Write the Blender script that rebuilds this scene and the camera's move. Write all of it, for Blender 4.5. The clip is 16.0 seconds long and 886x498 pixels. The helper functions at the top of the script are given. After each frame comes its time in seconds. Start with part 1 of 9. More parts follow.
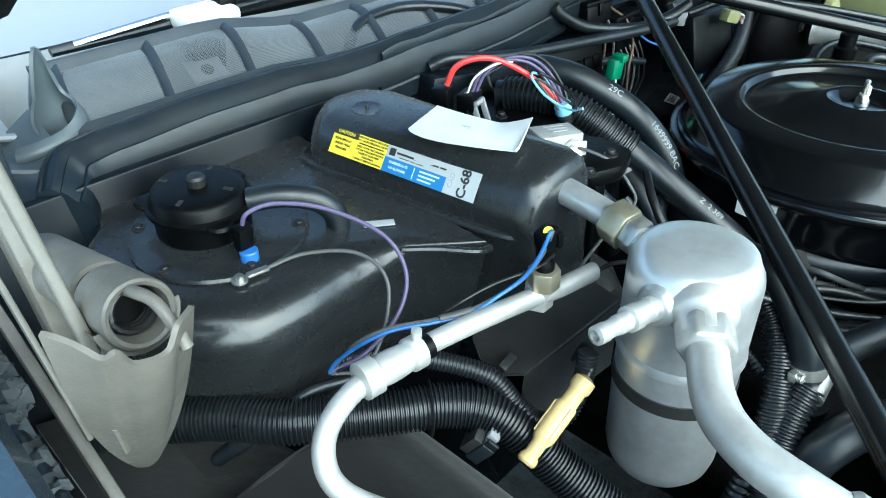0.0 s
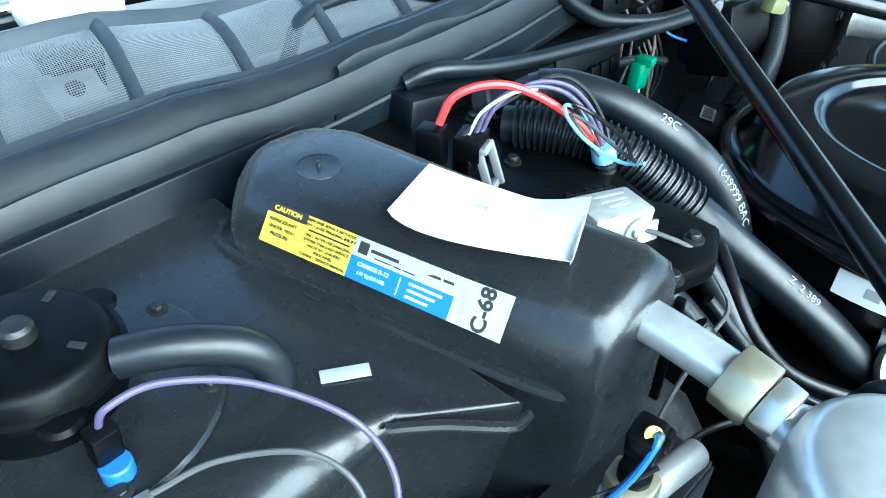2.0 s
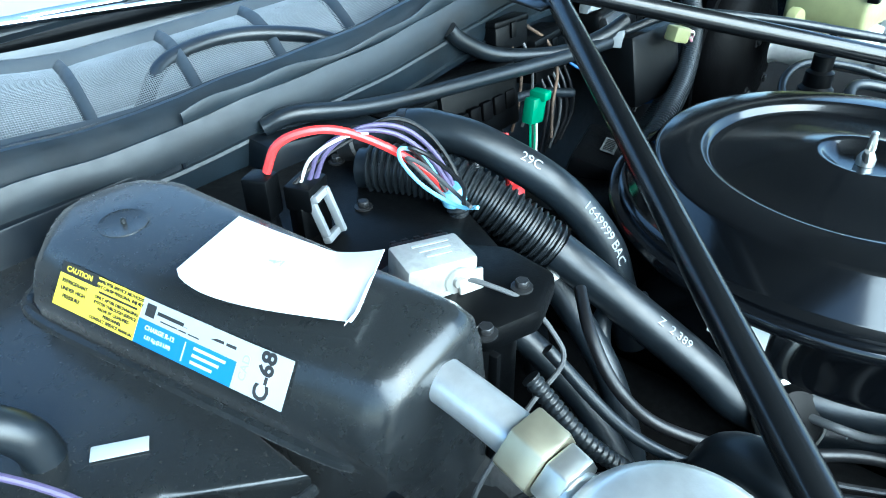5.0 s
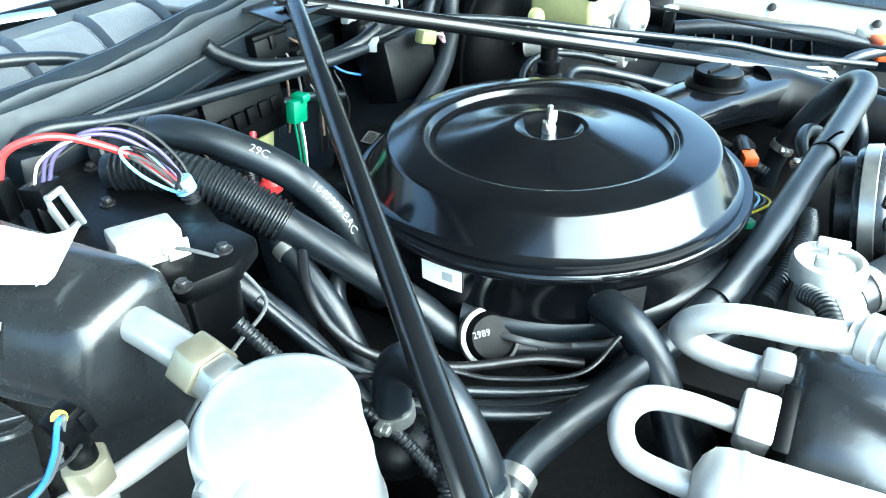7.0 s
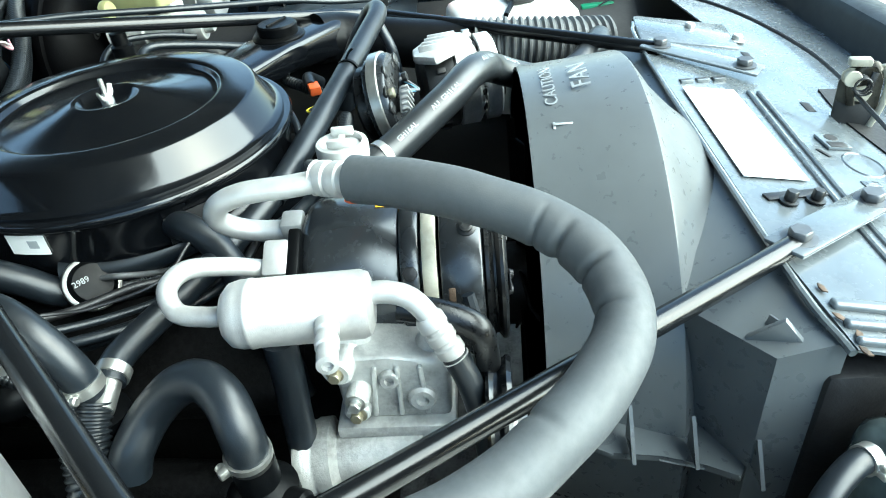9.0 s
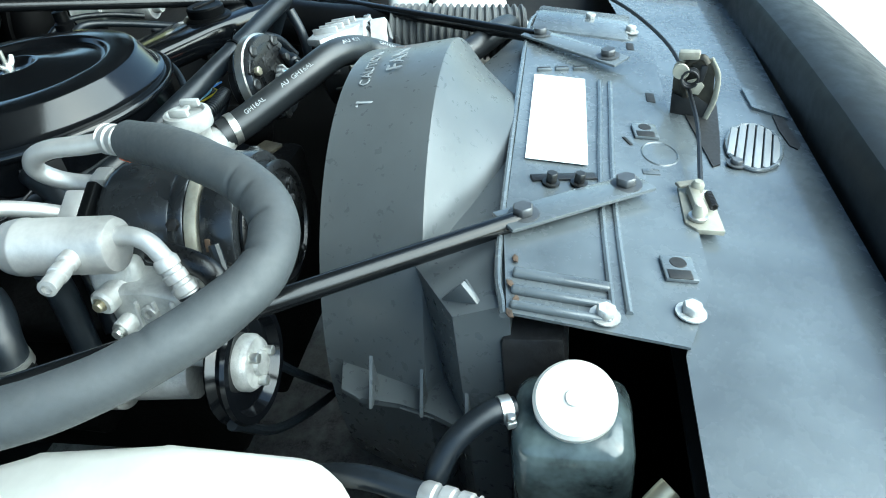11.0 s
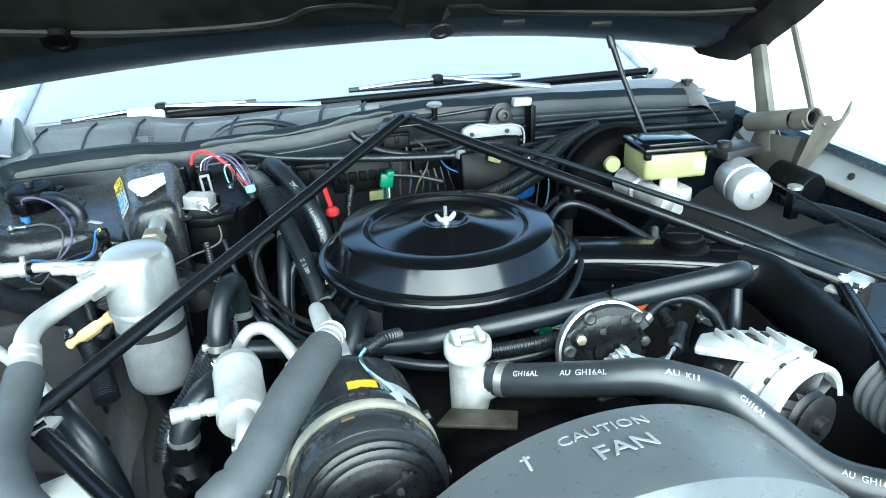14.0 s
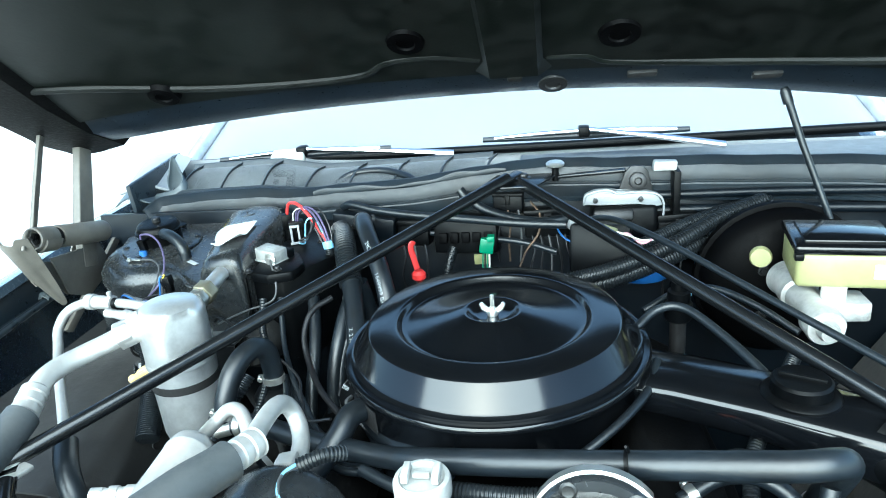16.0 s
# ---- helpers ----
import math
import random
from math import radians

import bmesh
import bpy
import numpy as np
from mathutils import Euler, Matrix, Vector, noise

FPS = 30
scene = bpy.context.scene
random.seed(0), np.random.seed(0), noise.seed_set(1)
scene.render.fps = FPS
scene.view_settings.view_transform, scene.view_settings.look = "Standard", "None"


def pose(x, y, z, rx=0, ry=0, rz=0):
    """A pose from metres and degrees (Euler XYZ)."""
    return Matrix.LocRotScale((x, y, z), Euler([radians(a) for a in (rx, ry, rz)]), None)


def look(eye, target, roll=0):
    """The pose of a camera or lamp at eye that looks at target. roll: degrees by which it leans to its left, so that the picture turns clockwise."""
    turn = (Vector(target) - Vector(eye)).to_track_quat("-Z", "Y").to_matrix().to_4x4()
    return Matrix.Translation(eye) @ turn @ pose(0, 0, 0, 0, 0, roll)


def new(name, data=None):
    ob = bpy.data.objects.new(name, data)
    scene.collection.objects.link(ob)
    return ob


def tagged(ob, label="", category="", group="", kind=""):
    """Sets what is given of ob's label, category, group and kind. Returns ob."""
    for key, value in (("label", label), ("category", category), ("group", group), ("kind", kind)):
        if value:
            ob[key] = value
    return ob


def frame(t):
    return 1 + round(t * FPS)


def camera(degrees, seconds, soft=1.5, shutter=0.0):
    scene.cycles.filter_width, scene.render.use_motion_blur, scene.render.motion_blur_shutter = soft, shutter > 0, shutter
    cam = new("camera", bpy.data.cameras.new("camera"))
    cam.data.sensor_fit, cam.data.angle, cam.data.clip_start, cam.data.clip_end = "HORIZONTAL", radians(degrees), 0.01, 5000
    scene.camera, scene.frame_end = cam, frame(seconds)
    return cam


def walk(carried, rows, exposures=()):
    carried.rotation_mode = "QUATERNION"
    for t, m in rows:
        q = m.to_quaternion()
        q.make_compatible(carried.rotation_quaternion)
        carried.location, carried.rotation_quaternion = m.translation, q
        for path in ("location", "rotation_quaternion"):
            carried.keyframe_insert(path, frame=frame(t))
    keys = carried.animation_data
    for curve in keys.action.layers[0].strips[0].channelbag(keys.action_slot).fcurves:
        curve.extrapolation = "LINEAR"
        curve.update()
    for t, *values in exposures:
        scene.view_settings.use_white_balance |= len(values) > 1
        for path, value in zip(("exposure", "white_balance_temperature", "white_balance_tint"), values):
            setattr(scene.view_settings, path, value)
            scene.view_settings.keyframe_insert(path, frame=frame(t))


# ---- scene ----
cam = camera(66.1, 16.0, soft=1.0)
PATH = [
    (0, (-0.877, -0.18, 1.25), (0.303, 1.002, 0.15), -2.0),
    (0.5, (-0.862, -0.105, 1.225), (0.303, 1.055, 0.086), -2.7),
    (1, (-0.824, -0.052, 1.207), (0.369, 1.043, 0.034), -1.7),
    (1.5, (-0.77, -0.013, 1.202), (0.453, 1.014, 0.0), -0.5),
    (2, (-0.718, 0.018, 1.213), (0.523, 1.044, 0.026), 0.3),
    (2.5, (-0.661, 0.054, 1.222), (0.538, 1.11, 0.019), 2.4),
    (3, (-0.635, 0.078, 1.21), (0.514, 1.17, -0.009), 2.9),
    (3.2, (-0.624, 0.075, 1.212), (0.539, 1.171, 0.009), 3.1),
    (5.3, (-0.628, -0.075, 1.21), (0.682, 0.949, 0.098), -2.0),
    (5.5, (-0.628, -0.092, 1.213), (0.713, 0.89, 0.101), -1.5),
    (6, (-0.626, -0.138, 1.214), (0.744, 0.787, 0.089), -2.0),
    (6.5, (-0.625, -0.175, 1.22), (0.79, 0.706, 0.115), -2.0),
    (7, (-0.637, -0.219, 1.231), (0.829, 0.588, 0.136), -1.9),
    (7.5, (-0.647, -0.265, 1.241), (0.894, 0.418, 0.165), -3.0),
    (8, (-0.675, -0.321, 1.251), (0.94, 0.161, 0.173), -3.7),
    (8.5, (-0.705, -0.372, 1.246), (0.939, -0.066, 0.149), -5.6),
    (9, (-0.753, -0.437, 1.235), (0.869, -0.309, 0.07), -6.3),
    (9.5, (-0.796, -0.509, 1.225), (0.808, -0.444, 0.032), -7.6),
    (9.7, (-0.819, -0.546, 1.225), (0.771, -0.495, 0.012), -7.0),
    (11.8, (-0.757, -0.873, 1.243), (0.719, -0.014, 0.203), -7.0),
    (12, (-0.698, -0.892, 1.258), (0.718, 0.115, 0.267), -6.3),
    (12.5, (-0.599, -0.942, 1.297), (0.639, 0.381, 0.45), -6.4),
    (13, (-0.489, -1.069, 1.308), (0.479, 0.471, 0.477), -5.1),
    (13.5, (-0.408, -1.098, 1.324), (0.352, 0.57, 0.523), -3.3),
    (14, (-0.275, -0.986, 1.34), (0.207, 0.784, 0.542), -2.5),
    (14.5, (-0.183, -0.888, 1.342), (0.067, 0.91, 0.502), -3.4),
    (15, (-0.093, -0.836, 1.343), (-0.069, 0.965, 0.475), -2.0),
    (15.5, (-0.001, -0.84, 1.349), (-0.198, 0.988, 0.562), -3.6),
    (16, (0.086, -0.839, 1.354), (-0.237, 1.008, 0.657), -5.3),
]
WORLD_STRENGTH, SUN_STRENGTH, EXPOSURE = 0.10, 2.7, 2.25
EXPOSURES = [(t, EXPOSURE + e, k, -8) for t, e, k in ((0.0, -0.25, 5800), (0.5, 0.0, 5750), (1.0, 0.2, 5650), (1.5, 0.42, 5500), (2.0, 0.4, 5350), (2.5, 0.1, 5200), (3.0, -0.1, 5200), (5.5, 0.68, 5350), (6.5, 0.92, 5700), (7.5, 1.15, 5950), (8.0, 1.08, 6200), (8.5, 0.85, 6300), (9.0, 0.40, 6250), (9.7, 0.18, 6250),
             (11.8, -0.6, 5800), (12.5, -0.35, 5800), (13.0, -0.25, 5800), (13.5, -0.3, 5800), (14.0, 0.0, 5750), (15.0, 0.1, 5750), (16.0, 0.16, 5750))]
walk(cam, [(t, look(eye, target, roll)) for t, eye, target, roll in PATH], EXPOSURES)

# ---- world and sun ----
SUN_DIR = Vector((-0.12, -0.72, 0.60)).normalized()
world = bpy.data.worlds.new("sky")
world.use_nodes = True
scene.world = world
_wn = world.node_tree.nodes
_sky = _wn.new("ShaderNodeTexSky")
_sky.sky_type, _sky.sun_disc = "NISHITA", False
_sky.sun_elevation = math.asin(SUN_DIR.z)
_sky.sun_rotation = math.atan2(SUN_DIR.x, SUN_DIR.y)
_sky.air_density, _sky.dust_density, _sky.ozone_density = 1.0, 1.5, 1.0
world.node_tree.links.new(_sky.outputs[0], _wn["Background"].inputs[0])
_wn["Background"].inputs[1].default_value = WORLD_STRENGTH
_sun = new("sun", bpy.data.lights.new("sun", "SUN"))
_sun.data.energy, _sun.data.angle, _sun.data.color = SUN_STRENGTH, radians(80), (0.955, 0.985, 1.0)
_sun.matrix_world = look(SUN_DIR * 20, (0, 0, 0.9))


# ---- materials ----
def material(name, color, rough=0.5, metal=0.0, grain=0.0, scale=60.0, dust=0.0, dust_color=(0.32, 0.30, 0.27), bump=0.0,
             bump_scale=400.0, coat=0.0, wear=0.15, spec=0.5, specks=0.0, sheen=0.0):
    """A surface with broad stains, fine grain, dust that lies in patches, and fine relief."""
    m = bpy.data.materials.new(name)
    m.use_nodes = True
    nt = m.node_tree
    n, l = nt.nodes, nt.links
    b = n["Principled BSDF"]
    b.inputs["Metallic"].default_value = metal
    b.inputs["Coat Weight"].default_value = coat
    b.inputs["Coat Roughness"].default_value = 0.06
    b.inputs["Specular IOR Level"].default_value = spec
    b.inputs["Sheen Weight"].default_value = sheen
    b.inputs["Sheen Roughness"].default_value = 0.45
    co = n.new("ShaderNodeTexCoord")
    info = n.new("ShaderNodeObjectInfo")
    off = n.new("ShaderNodeVectorMath")
    off.operation = "ADD"
    mul = n.new("ShaderNodeVectorMath")
    mul.operation = "SCALE"
    comb = n.new("ShaderNodeCombineXYZ")
    for k in range(3):
        l.new(info.outputs["Random"], comb.inputs[k])
    l.new(comb.outputs[0], mul.inputs[0])
    mul.inputs["Scale"].default_value = 7.0
    l.new(co.outputs["Object"], off.inputs[0])
    l.new(mul.outputs[0], off.inputs[1])

    def noise_tex(sc, detail=4.0, r=0.6):
        t = n.new("ShaderNodeTexNoise")
        t.inputs["Scale"].default_value, t.inputs["Detail"].default_value, t.inputs["Roughness"].default_value = sc, detail, r
        l.new(off.outputs[0], t.inputs["Vector"])
        return t

    def ramp(src, lo, hi, a=0.0, c=1.0):
        r = n.new("ShaderNodeMapRange")
        r.inputs["From Min"].default_value, r.inputs["From Max"].default_value = lo, hi
        r.inputs["To Min"].default_value, r.inputs["To Max"].default_value = a, c
        l.new(src, r.inputs["Value"])
        return r.outputs[0]

    def mix(f, a, c):
        x = n.new("ShaderNodeMix")
        x.data_type = "RGBA"
        l.new(f, x.inputs[0])
        for s, v in ((x.inputs[6], a), (x.inputs[7], c)):
            if isinstance(v, tuple):
                s.default_value = (*v, 1)
            else:
                l.new(v, s)
        return x.outputs[2]

    broad, fine = noise_tex(scale * 0.25), noise_tex(scale * 3.0)
    dark = tuple(c * (1 - wear - grain) for c in color)
    light = tuple(min(1.0, c * (1 + wear + grain)) for c in color)
    base = mix(ramp(broad.outputs["Fac"], 0.35, 0.65), dark, light)
    if grain:
        base = mix(ramp(fine.outputs["Fac"], 0.4, 0.62, 0.0, min(1.0, grain * 2)), base, tuple(min(1.0, c * 1.5 + 0.01) for c in color))
    rg = ramp(fine.outputs["Fac"], 0.3, 0.7, max(0.02, rough * 0.82), min(1.0, rough * 1.2))
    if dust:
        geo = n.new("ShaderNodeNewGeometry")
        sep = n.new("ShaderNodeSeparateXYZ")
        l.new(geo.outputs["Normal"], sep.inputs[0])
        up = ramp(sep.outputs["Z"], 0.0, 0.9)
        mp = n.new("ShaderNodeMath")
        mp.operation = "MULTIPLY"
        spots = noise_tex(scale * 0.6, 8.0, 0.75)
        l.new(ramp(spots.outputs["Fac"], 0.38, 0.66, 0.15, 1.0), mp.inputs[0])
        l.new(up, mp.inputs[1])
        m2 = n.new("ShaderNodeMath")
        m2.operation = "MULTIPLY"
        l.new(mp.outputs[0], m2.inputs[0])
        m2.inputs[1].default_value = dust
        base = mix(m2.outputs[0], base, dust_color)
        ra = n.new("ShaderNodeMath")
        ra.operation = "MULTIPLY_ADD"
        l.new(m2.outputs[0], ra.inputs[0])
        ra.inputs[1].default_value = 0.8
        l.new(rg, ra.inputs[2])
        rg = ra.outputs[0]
    if specks:
        crumbs = noise_tex(620.0, 2.0, 0.5)
        where = noise_tex(16.0, 3.0, 0.6)
        ms = n.new("ShaderNodeMath")
        ms.operation = "MULTIPLY"
        l.new(ramp(crumbs.outputs["Fac"], 0.66, 0.72), ms.inputs[0])
        l.new(ramp(where.outputs["Fac"], 0.42, 0.66, 0.0, specks), ms.inputs[1])
        base = mix(ms.outputs[0], base, (0.22, 0.19, 0.15))
    l.new(base, b.inputs["Base Color"])
    l.new(rg, b.inputs["Roughness"])
    if bump:
        bn = n.new("ShaderNodeBump")
        bn.inputs["Strength"].default_value, bn.inputs["Distance"].default_value = bump, 0.002
        l.new(noise_tex(bump_scale, 3.0).outputs["Fac"], bn.inputs["Height"])
        l.new(bn.outputs[0], b.inputs["Normal"])
    return m


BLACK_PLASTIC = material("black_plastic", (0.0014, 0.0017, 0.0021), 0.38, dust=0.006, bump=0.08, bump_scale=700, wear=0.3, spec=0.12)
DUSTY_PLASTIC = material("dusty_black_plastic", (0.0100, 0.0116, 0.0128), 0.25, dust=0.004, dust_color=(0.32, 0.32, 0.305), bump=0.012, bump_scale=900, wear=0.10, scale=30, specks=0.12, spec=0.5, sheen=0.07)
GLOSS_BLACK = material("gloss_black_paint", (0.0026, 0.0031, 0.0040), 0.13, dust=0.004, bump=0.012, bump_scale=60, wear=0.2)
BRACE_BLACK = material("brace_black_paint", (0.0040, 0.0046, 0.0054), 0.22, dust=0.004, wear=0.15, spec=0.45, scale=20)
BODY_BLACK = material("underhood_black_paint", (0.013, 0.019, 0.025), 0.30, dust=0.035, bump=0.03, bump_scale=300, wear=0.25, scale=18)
# Darker than any paint: the bay's deep shade is put into it.
DEEP_BLACK = material("deep_shade_black", (0.0009, 0.0009, 0.0011), 0.5, bump=0.2, bump_scale=300, wear=0.3, spec=0.05)
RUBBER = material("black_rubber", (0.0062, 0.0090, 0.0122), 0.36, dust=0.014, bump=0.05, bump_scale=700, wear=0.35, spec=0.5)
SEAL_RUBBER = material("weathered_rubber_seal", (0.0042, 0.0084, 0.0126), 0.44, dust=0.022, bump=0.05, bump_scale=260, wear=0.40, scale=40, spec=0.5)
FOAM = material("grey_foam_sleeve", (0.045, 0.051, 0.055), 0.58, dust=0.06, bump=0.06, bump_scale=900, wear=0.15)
LOOM = material("black_corrugated_loom", (0.0085, 0.0105, 0.0125), 0.32, dust=0.008, wear=0.3, spec=0.45)
SHROUD = material("grey_shroud_plastic", (0.084, 0.093, 0.097), 0.30, dust=0.025, bump=0.03, bump_scale=900, wear=0.14, scale=25, spec=0.55)
PLEAT = material("grey_pleated_duct", (0.09, 0.093, 0.092), 0.6, dust=0.05, wear=0.2)
ALU = material("bare_aluminium", (0.63, 0.645, 0.65), 0.34, 0.75, bump=0.05, bump_scale=500, wear=0.12, grain=0.05)
ALU_MATTE = material("oxidised_aluminium_tube", (0.45, 0.445, 0.43), 0.46, 0.55, bump=0.10, bump_scale=900, wear=0.14, grain=0.06)
CAST = material("cast_aluminium", (0.43, 0.43, 0.41), 0.48, 0.45, grain=0.12, bump=0.35, bump_scale=350, wear=0.3)
ZINC = material("zinc_plated_steel", (0.55, 0.55, 0.52), 0.35, 0.9, wear=0.3)
BRASS = material("dull_brass", (0.42, 0.385, 0.28), 0.38, 0.8, wear=0.25)
STEEL_DARK = material("dark_steel", (0.03, 0.03, 0.031), 0.4, 0.6, grain=0.1, wear=0.35, bump=0.2)
PRIMER = material("beige_grey_primer", (0.105, 0.097, 0.083), 0.5, bump=0.2, bump_scale=400, wear=0.2, grain=0.06)
CAR_PAINT = material("slate_blue_car_paint", (0.03, 0.045, 0.062), 0.25, 0.2, coat=0.8, wear=0.08)
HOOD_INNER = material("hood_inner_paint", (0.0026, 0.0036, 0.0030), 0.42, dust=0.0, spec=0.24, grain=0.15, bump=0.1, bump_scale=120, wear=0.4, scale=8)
HOOD_EDGE = material("hood_edge_navy", (0.008, 0.0125, 0.019), 0.32, wear=0.2, spec=0.4)
# Dark header paint, dulled further to hold the panel's shade.
HEADER_SHADED = material("dark_header_with_shade", (0.011, 0.0125, 0.0125), 0.45, wear=0.3, spec=0.25, scale=14)
APRON = material("dusty_black_apron", (0.0035, 0.0037, 0.0040), 0.45, dust=0.022, bump=0.15, bump_scale=120, wear=0.35, spec=0.28, scale=18, sheen=0.3)
WHITE_PLASTIC = material("milky_white_plastic", (0.62, 0.61, 0.56), 0.4, wear=0.08)
WHITE_LABEL = material("white_label", (0.82, 0.82, 0.80), 0.45, wear=0.03)
PAPER = material("white_paper", (0.62, 0.64, 0.64), 0.7, wear=0.05, bump=0.2, bump_scale=90)
SILVER_LABEL = material("silver_label", (0.42, 0.44, 0.45), 0.4, 0.3, wear=0.06)
YELLOW_LABEL = material("yellow_label", (0.80, 0.66, 0.04), 0.45, wear=0.05)
AMBER_LABEL = material("amber_sticker", (0.62, 0.36, 0.02), 0.45, wear=0.08)
BLUE_LABEL = material("blue_label", (0.022, 0.13, 0.32), 0.45, wear=0.05)
# Black for print, also laid on as the shade inside slots and holes.
INK_AND_SHADE = material("black_ink_and_hole_shade", (0.012, 0.012, 0.012), 0.6, wear=0.05)
PALE_INK = material("pale_blue_ink", (0.45, 0.62, 0.75), 0.6, wear=0.05)
GREY_INK = material("grey_print", (0.32, 0.34, 0.35), 0.6, wear=0.1)
HOSE_INK = material("white_hose_print", (0.32, 0.34, 0.35), 0.6, wear=0.2)
YELLOW_PLASTIC = material("yellowed_plastic", (0.62, 0.45, 0.2), 0.45, wear=0.2)
RESERVOIR = material("yellow_green_reservoir", (0.27, 0.27, 0.125), 0.4, wear=0.15)
ORANGE = material("orange_plastic", (0.80, 0.13, 0.03), 0.4, wear=0.08)
RED = material("red_wire", (0.62, 0.035, 0.035), 0.4, wear=0.08)
PURPLE = material("purple_wire", (0.075, 0.060, 0.125), 0.5, wear=0.08)
BLUE = material("blue_wire", (0.03, 0.12, 0.36), 0.4, wear=0.08)
LIGHT_BLUE = material("light_blue_wire", (0.22, 0.48, 0.66), 0.4, wear=0.08)
PINK = material("pink_wire", (0.62, 0.28, 0.34), 0.4, wear=0.08)
GREEN = material("green_connector", (0.012, 0.15, 0.075), 0.4, wear=0.08)
GREY_PLASTIC = material("grey_connector", (0.23, 0.24, 0.25), 0.45, wear=0.1)
GREY_WIRE = material("grey_wire", (0.06, 0.062, 0.064), 0.5, wear=0.1)
BLACK_WIRE = material("black_wire", (0.008, 0.008, 0.009), 0.4, wear=0.2)
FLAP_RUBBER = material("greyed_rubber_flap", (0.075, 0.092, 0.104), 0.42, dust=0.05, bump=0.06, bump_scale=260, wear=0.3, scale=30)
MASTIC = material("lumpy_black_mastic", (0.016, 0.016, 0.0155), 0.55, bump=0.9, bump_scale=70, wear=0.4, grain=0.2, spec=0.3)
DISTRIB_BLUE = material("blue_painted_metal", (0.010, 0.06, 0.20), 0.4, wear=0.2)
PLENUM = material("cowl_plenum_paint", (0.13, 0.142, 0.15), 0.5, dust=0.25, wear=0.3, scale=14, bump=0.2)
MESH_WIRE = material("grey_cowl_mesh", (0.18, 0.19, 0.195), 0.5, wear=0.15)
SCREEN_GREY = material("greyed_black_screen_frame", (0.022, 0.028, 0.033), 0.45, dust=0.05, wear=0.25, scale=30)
CONCRETE = material("sunlit_concrete", (0.55, 0.53, 0.49), 0.85, grain=0.12, scale=3.0, bump=0.4, bump_scale=60, wear=0.12)
GRAVEL = material("dark_gravel", (0.10, 0.10, 0.10), 0.8, grain=0.3, scale=80, bump=0.8, bump_scale=120, wear=0.4)
CABIN = material("dark_cabin_cloth", (0.03, 0.035, 0.045), 0.8, wear=0.2)
CHROME = material("worn_chrome", (0.75, 0.76, 0.77), 0.12, 1.0, wear=0.1)
ANTIFREEZE = material("stained_translucent_plastic", (0.060, 0.078, 0.078), 0.14, wear=0.75, scale=55, spec=0.7, grain=0.1)

RELAY_CAN = material("oxidised_relay_can", (0.34, 0.345, 0.335), 0.5, 0.25, grain=0.10, bump=0.2, bump_scale=200, wear=0.3, scale=60)
SATIN_BLACK = material("satin_black_metal", (0.042, 0.046, 0.050), 0.25, 0.6, wear=0.12, scale=20, spec=0.7)
BRIGHT_CAST = material("bright_cast_aluminium", (0.52, 0.52, 0.51), 0.45, 0.4, grain=0.08, bump=0.2, bump_scale=350, wear=0.2)
CATCH = material("grimy_tan_latch_steel", (0.045, 0.040, 0.029), 0.45, 0.4, grain=0.15, bump=0.3, bump_scale=250, wear=0.5, scale=80)
BOLT_GREY = material("dull_grey_bolt_steel", (0.11, 0.115, 0.12), 0.4, 0.5, wear=0.3)
RUST = material("rusty_steel", (0.085, 0.055, 0.035), 0.7, 0.3, grain=0.2, bump=0.5, bump_scale=250, wear=0.5, scale=80)
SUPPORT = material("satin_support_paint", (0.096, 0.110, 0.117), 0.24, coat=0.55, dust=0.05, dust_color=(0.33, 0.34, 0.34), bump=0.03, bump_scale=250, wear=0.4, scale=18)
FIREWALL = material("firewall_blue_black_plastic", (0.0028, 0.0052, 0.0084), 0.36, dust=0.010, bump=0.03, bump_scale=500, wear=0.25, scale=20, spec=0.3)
# Grime plus the shade of deep places, both put into one near-black.
GRIME_AND_SHADE_BLACK = material("grimy_black_with_shade", (0.0018, 0.0018, 0.0019), 0.6, spec=0.1, grain=0.2, bump=0.4, bump_scale=200, wear=0.4)
PULLEY_STEEL = material("dull_grey_steel", (0.035, 0.036, 0.036), 0.38, 0.6, grain=0.1, bump=0.15, wear=0.3)
# Lit copy of the rubber: the front hose's sunlight is in its colour.
LIT_RUBBER = material("sunlit_rubber_copy", (0.016, 0.0185, 0.0205), 0.34, dust=0.03, bump=0.1, bump_scale=600, wear=0.3, spec=0.6)
CLUTCH_BLACK = material("clutch_black_steel", (0.0035, 0.0038, 0.0042), 0.30, grain=0.06, bump=0.05, bump_scale=300, wear=0.35, spec=0.45)
FILLER_CAP = material("greyed_white_plastic", (0.36, 0.365, 0.35), 0.45, grain=0.05, wear=0.2, scale=90)
# Worn letter tops, with their highlights also painted into this lighter grey.
RAISED_GREY = material("worn_highlit_plastic", (0.25, 0.265, 0.27), 0.4, wear=0.2)
CREAM_METAL = material("worn_cream_metal", (0.30, 0.285, 0.23), 0.5, 0.2, grain=0.1, bump=0.2, bump_scale=200, wear=0.35, scale=60)
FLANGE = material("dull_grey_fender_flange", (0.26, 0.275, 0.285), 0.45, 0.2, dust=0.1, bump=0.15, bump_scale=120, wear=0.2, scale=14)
GLASS = bpy.data.materials.new("glass_with_painted_sky")
GLASS.use_nodes = True
_g = GLASS.node_tree.nodes["Principled BSDF"]
# Pale, partly opaque base paints the sky's reflection into the pane.
_g.inputs["Base Color"].default_value = (0.34, 0.365, 0.40, 1)
_g.inputs["Roughness"].default_value = 0.03
_g.inputs["IOR"].default_value = 1.5
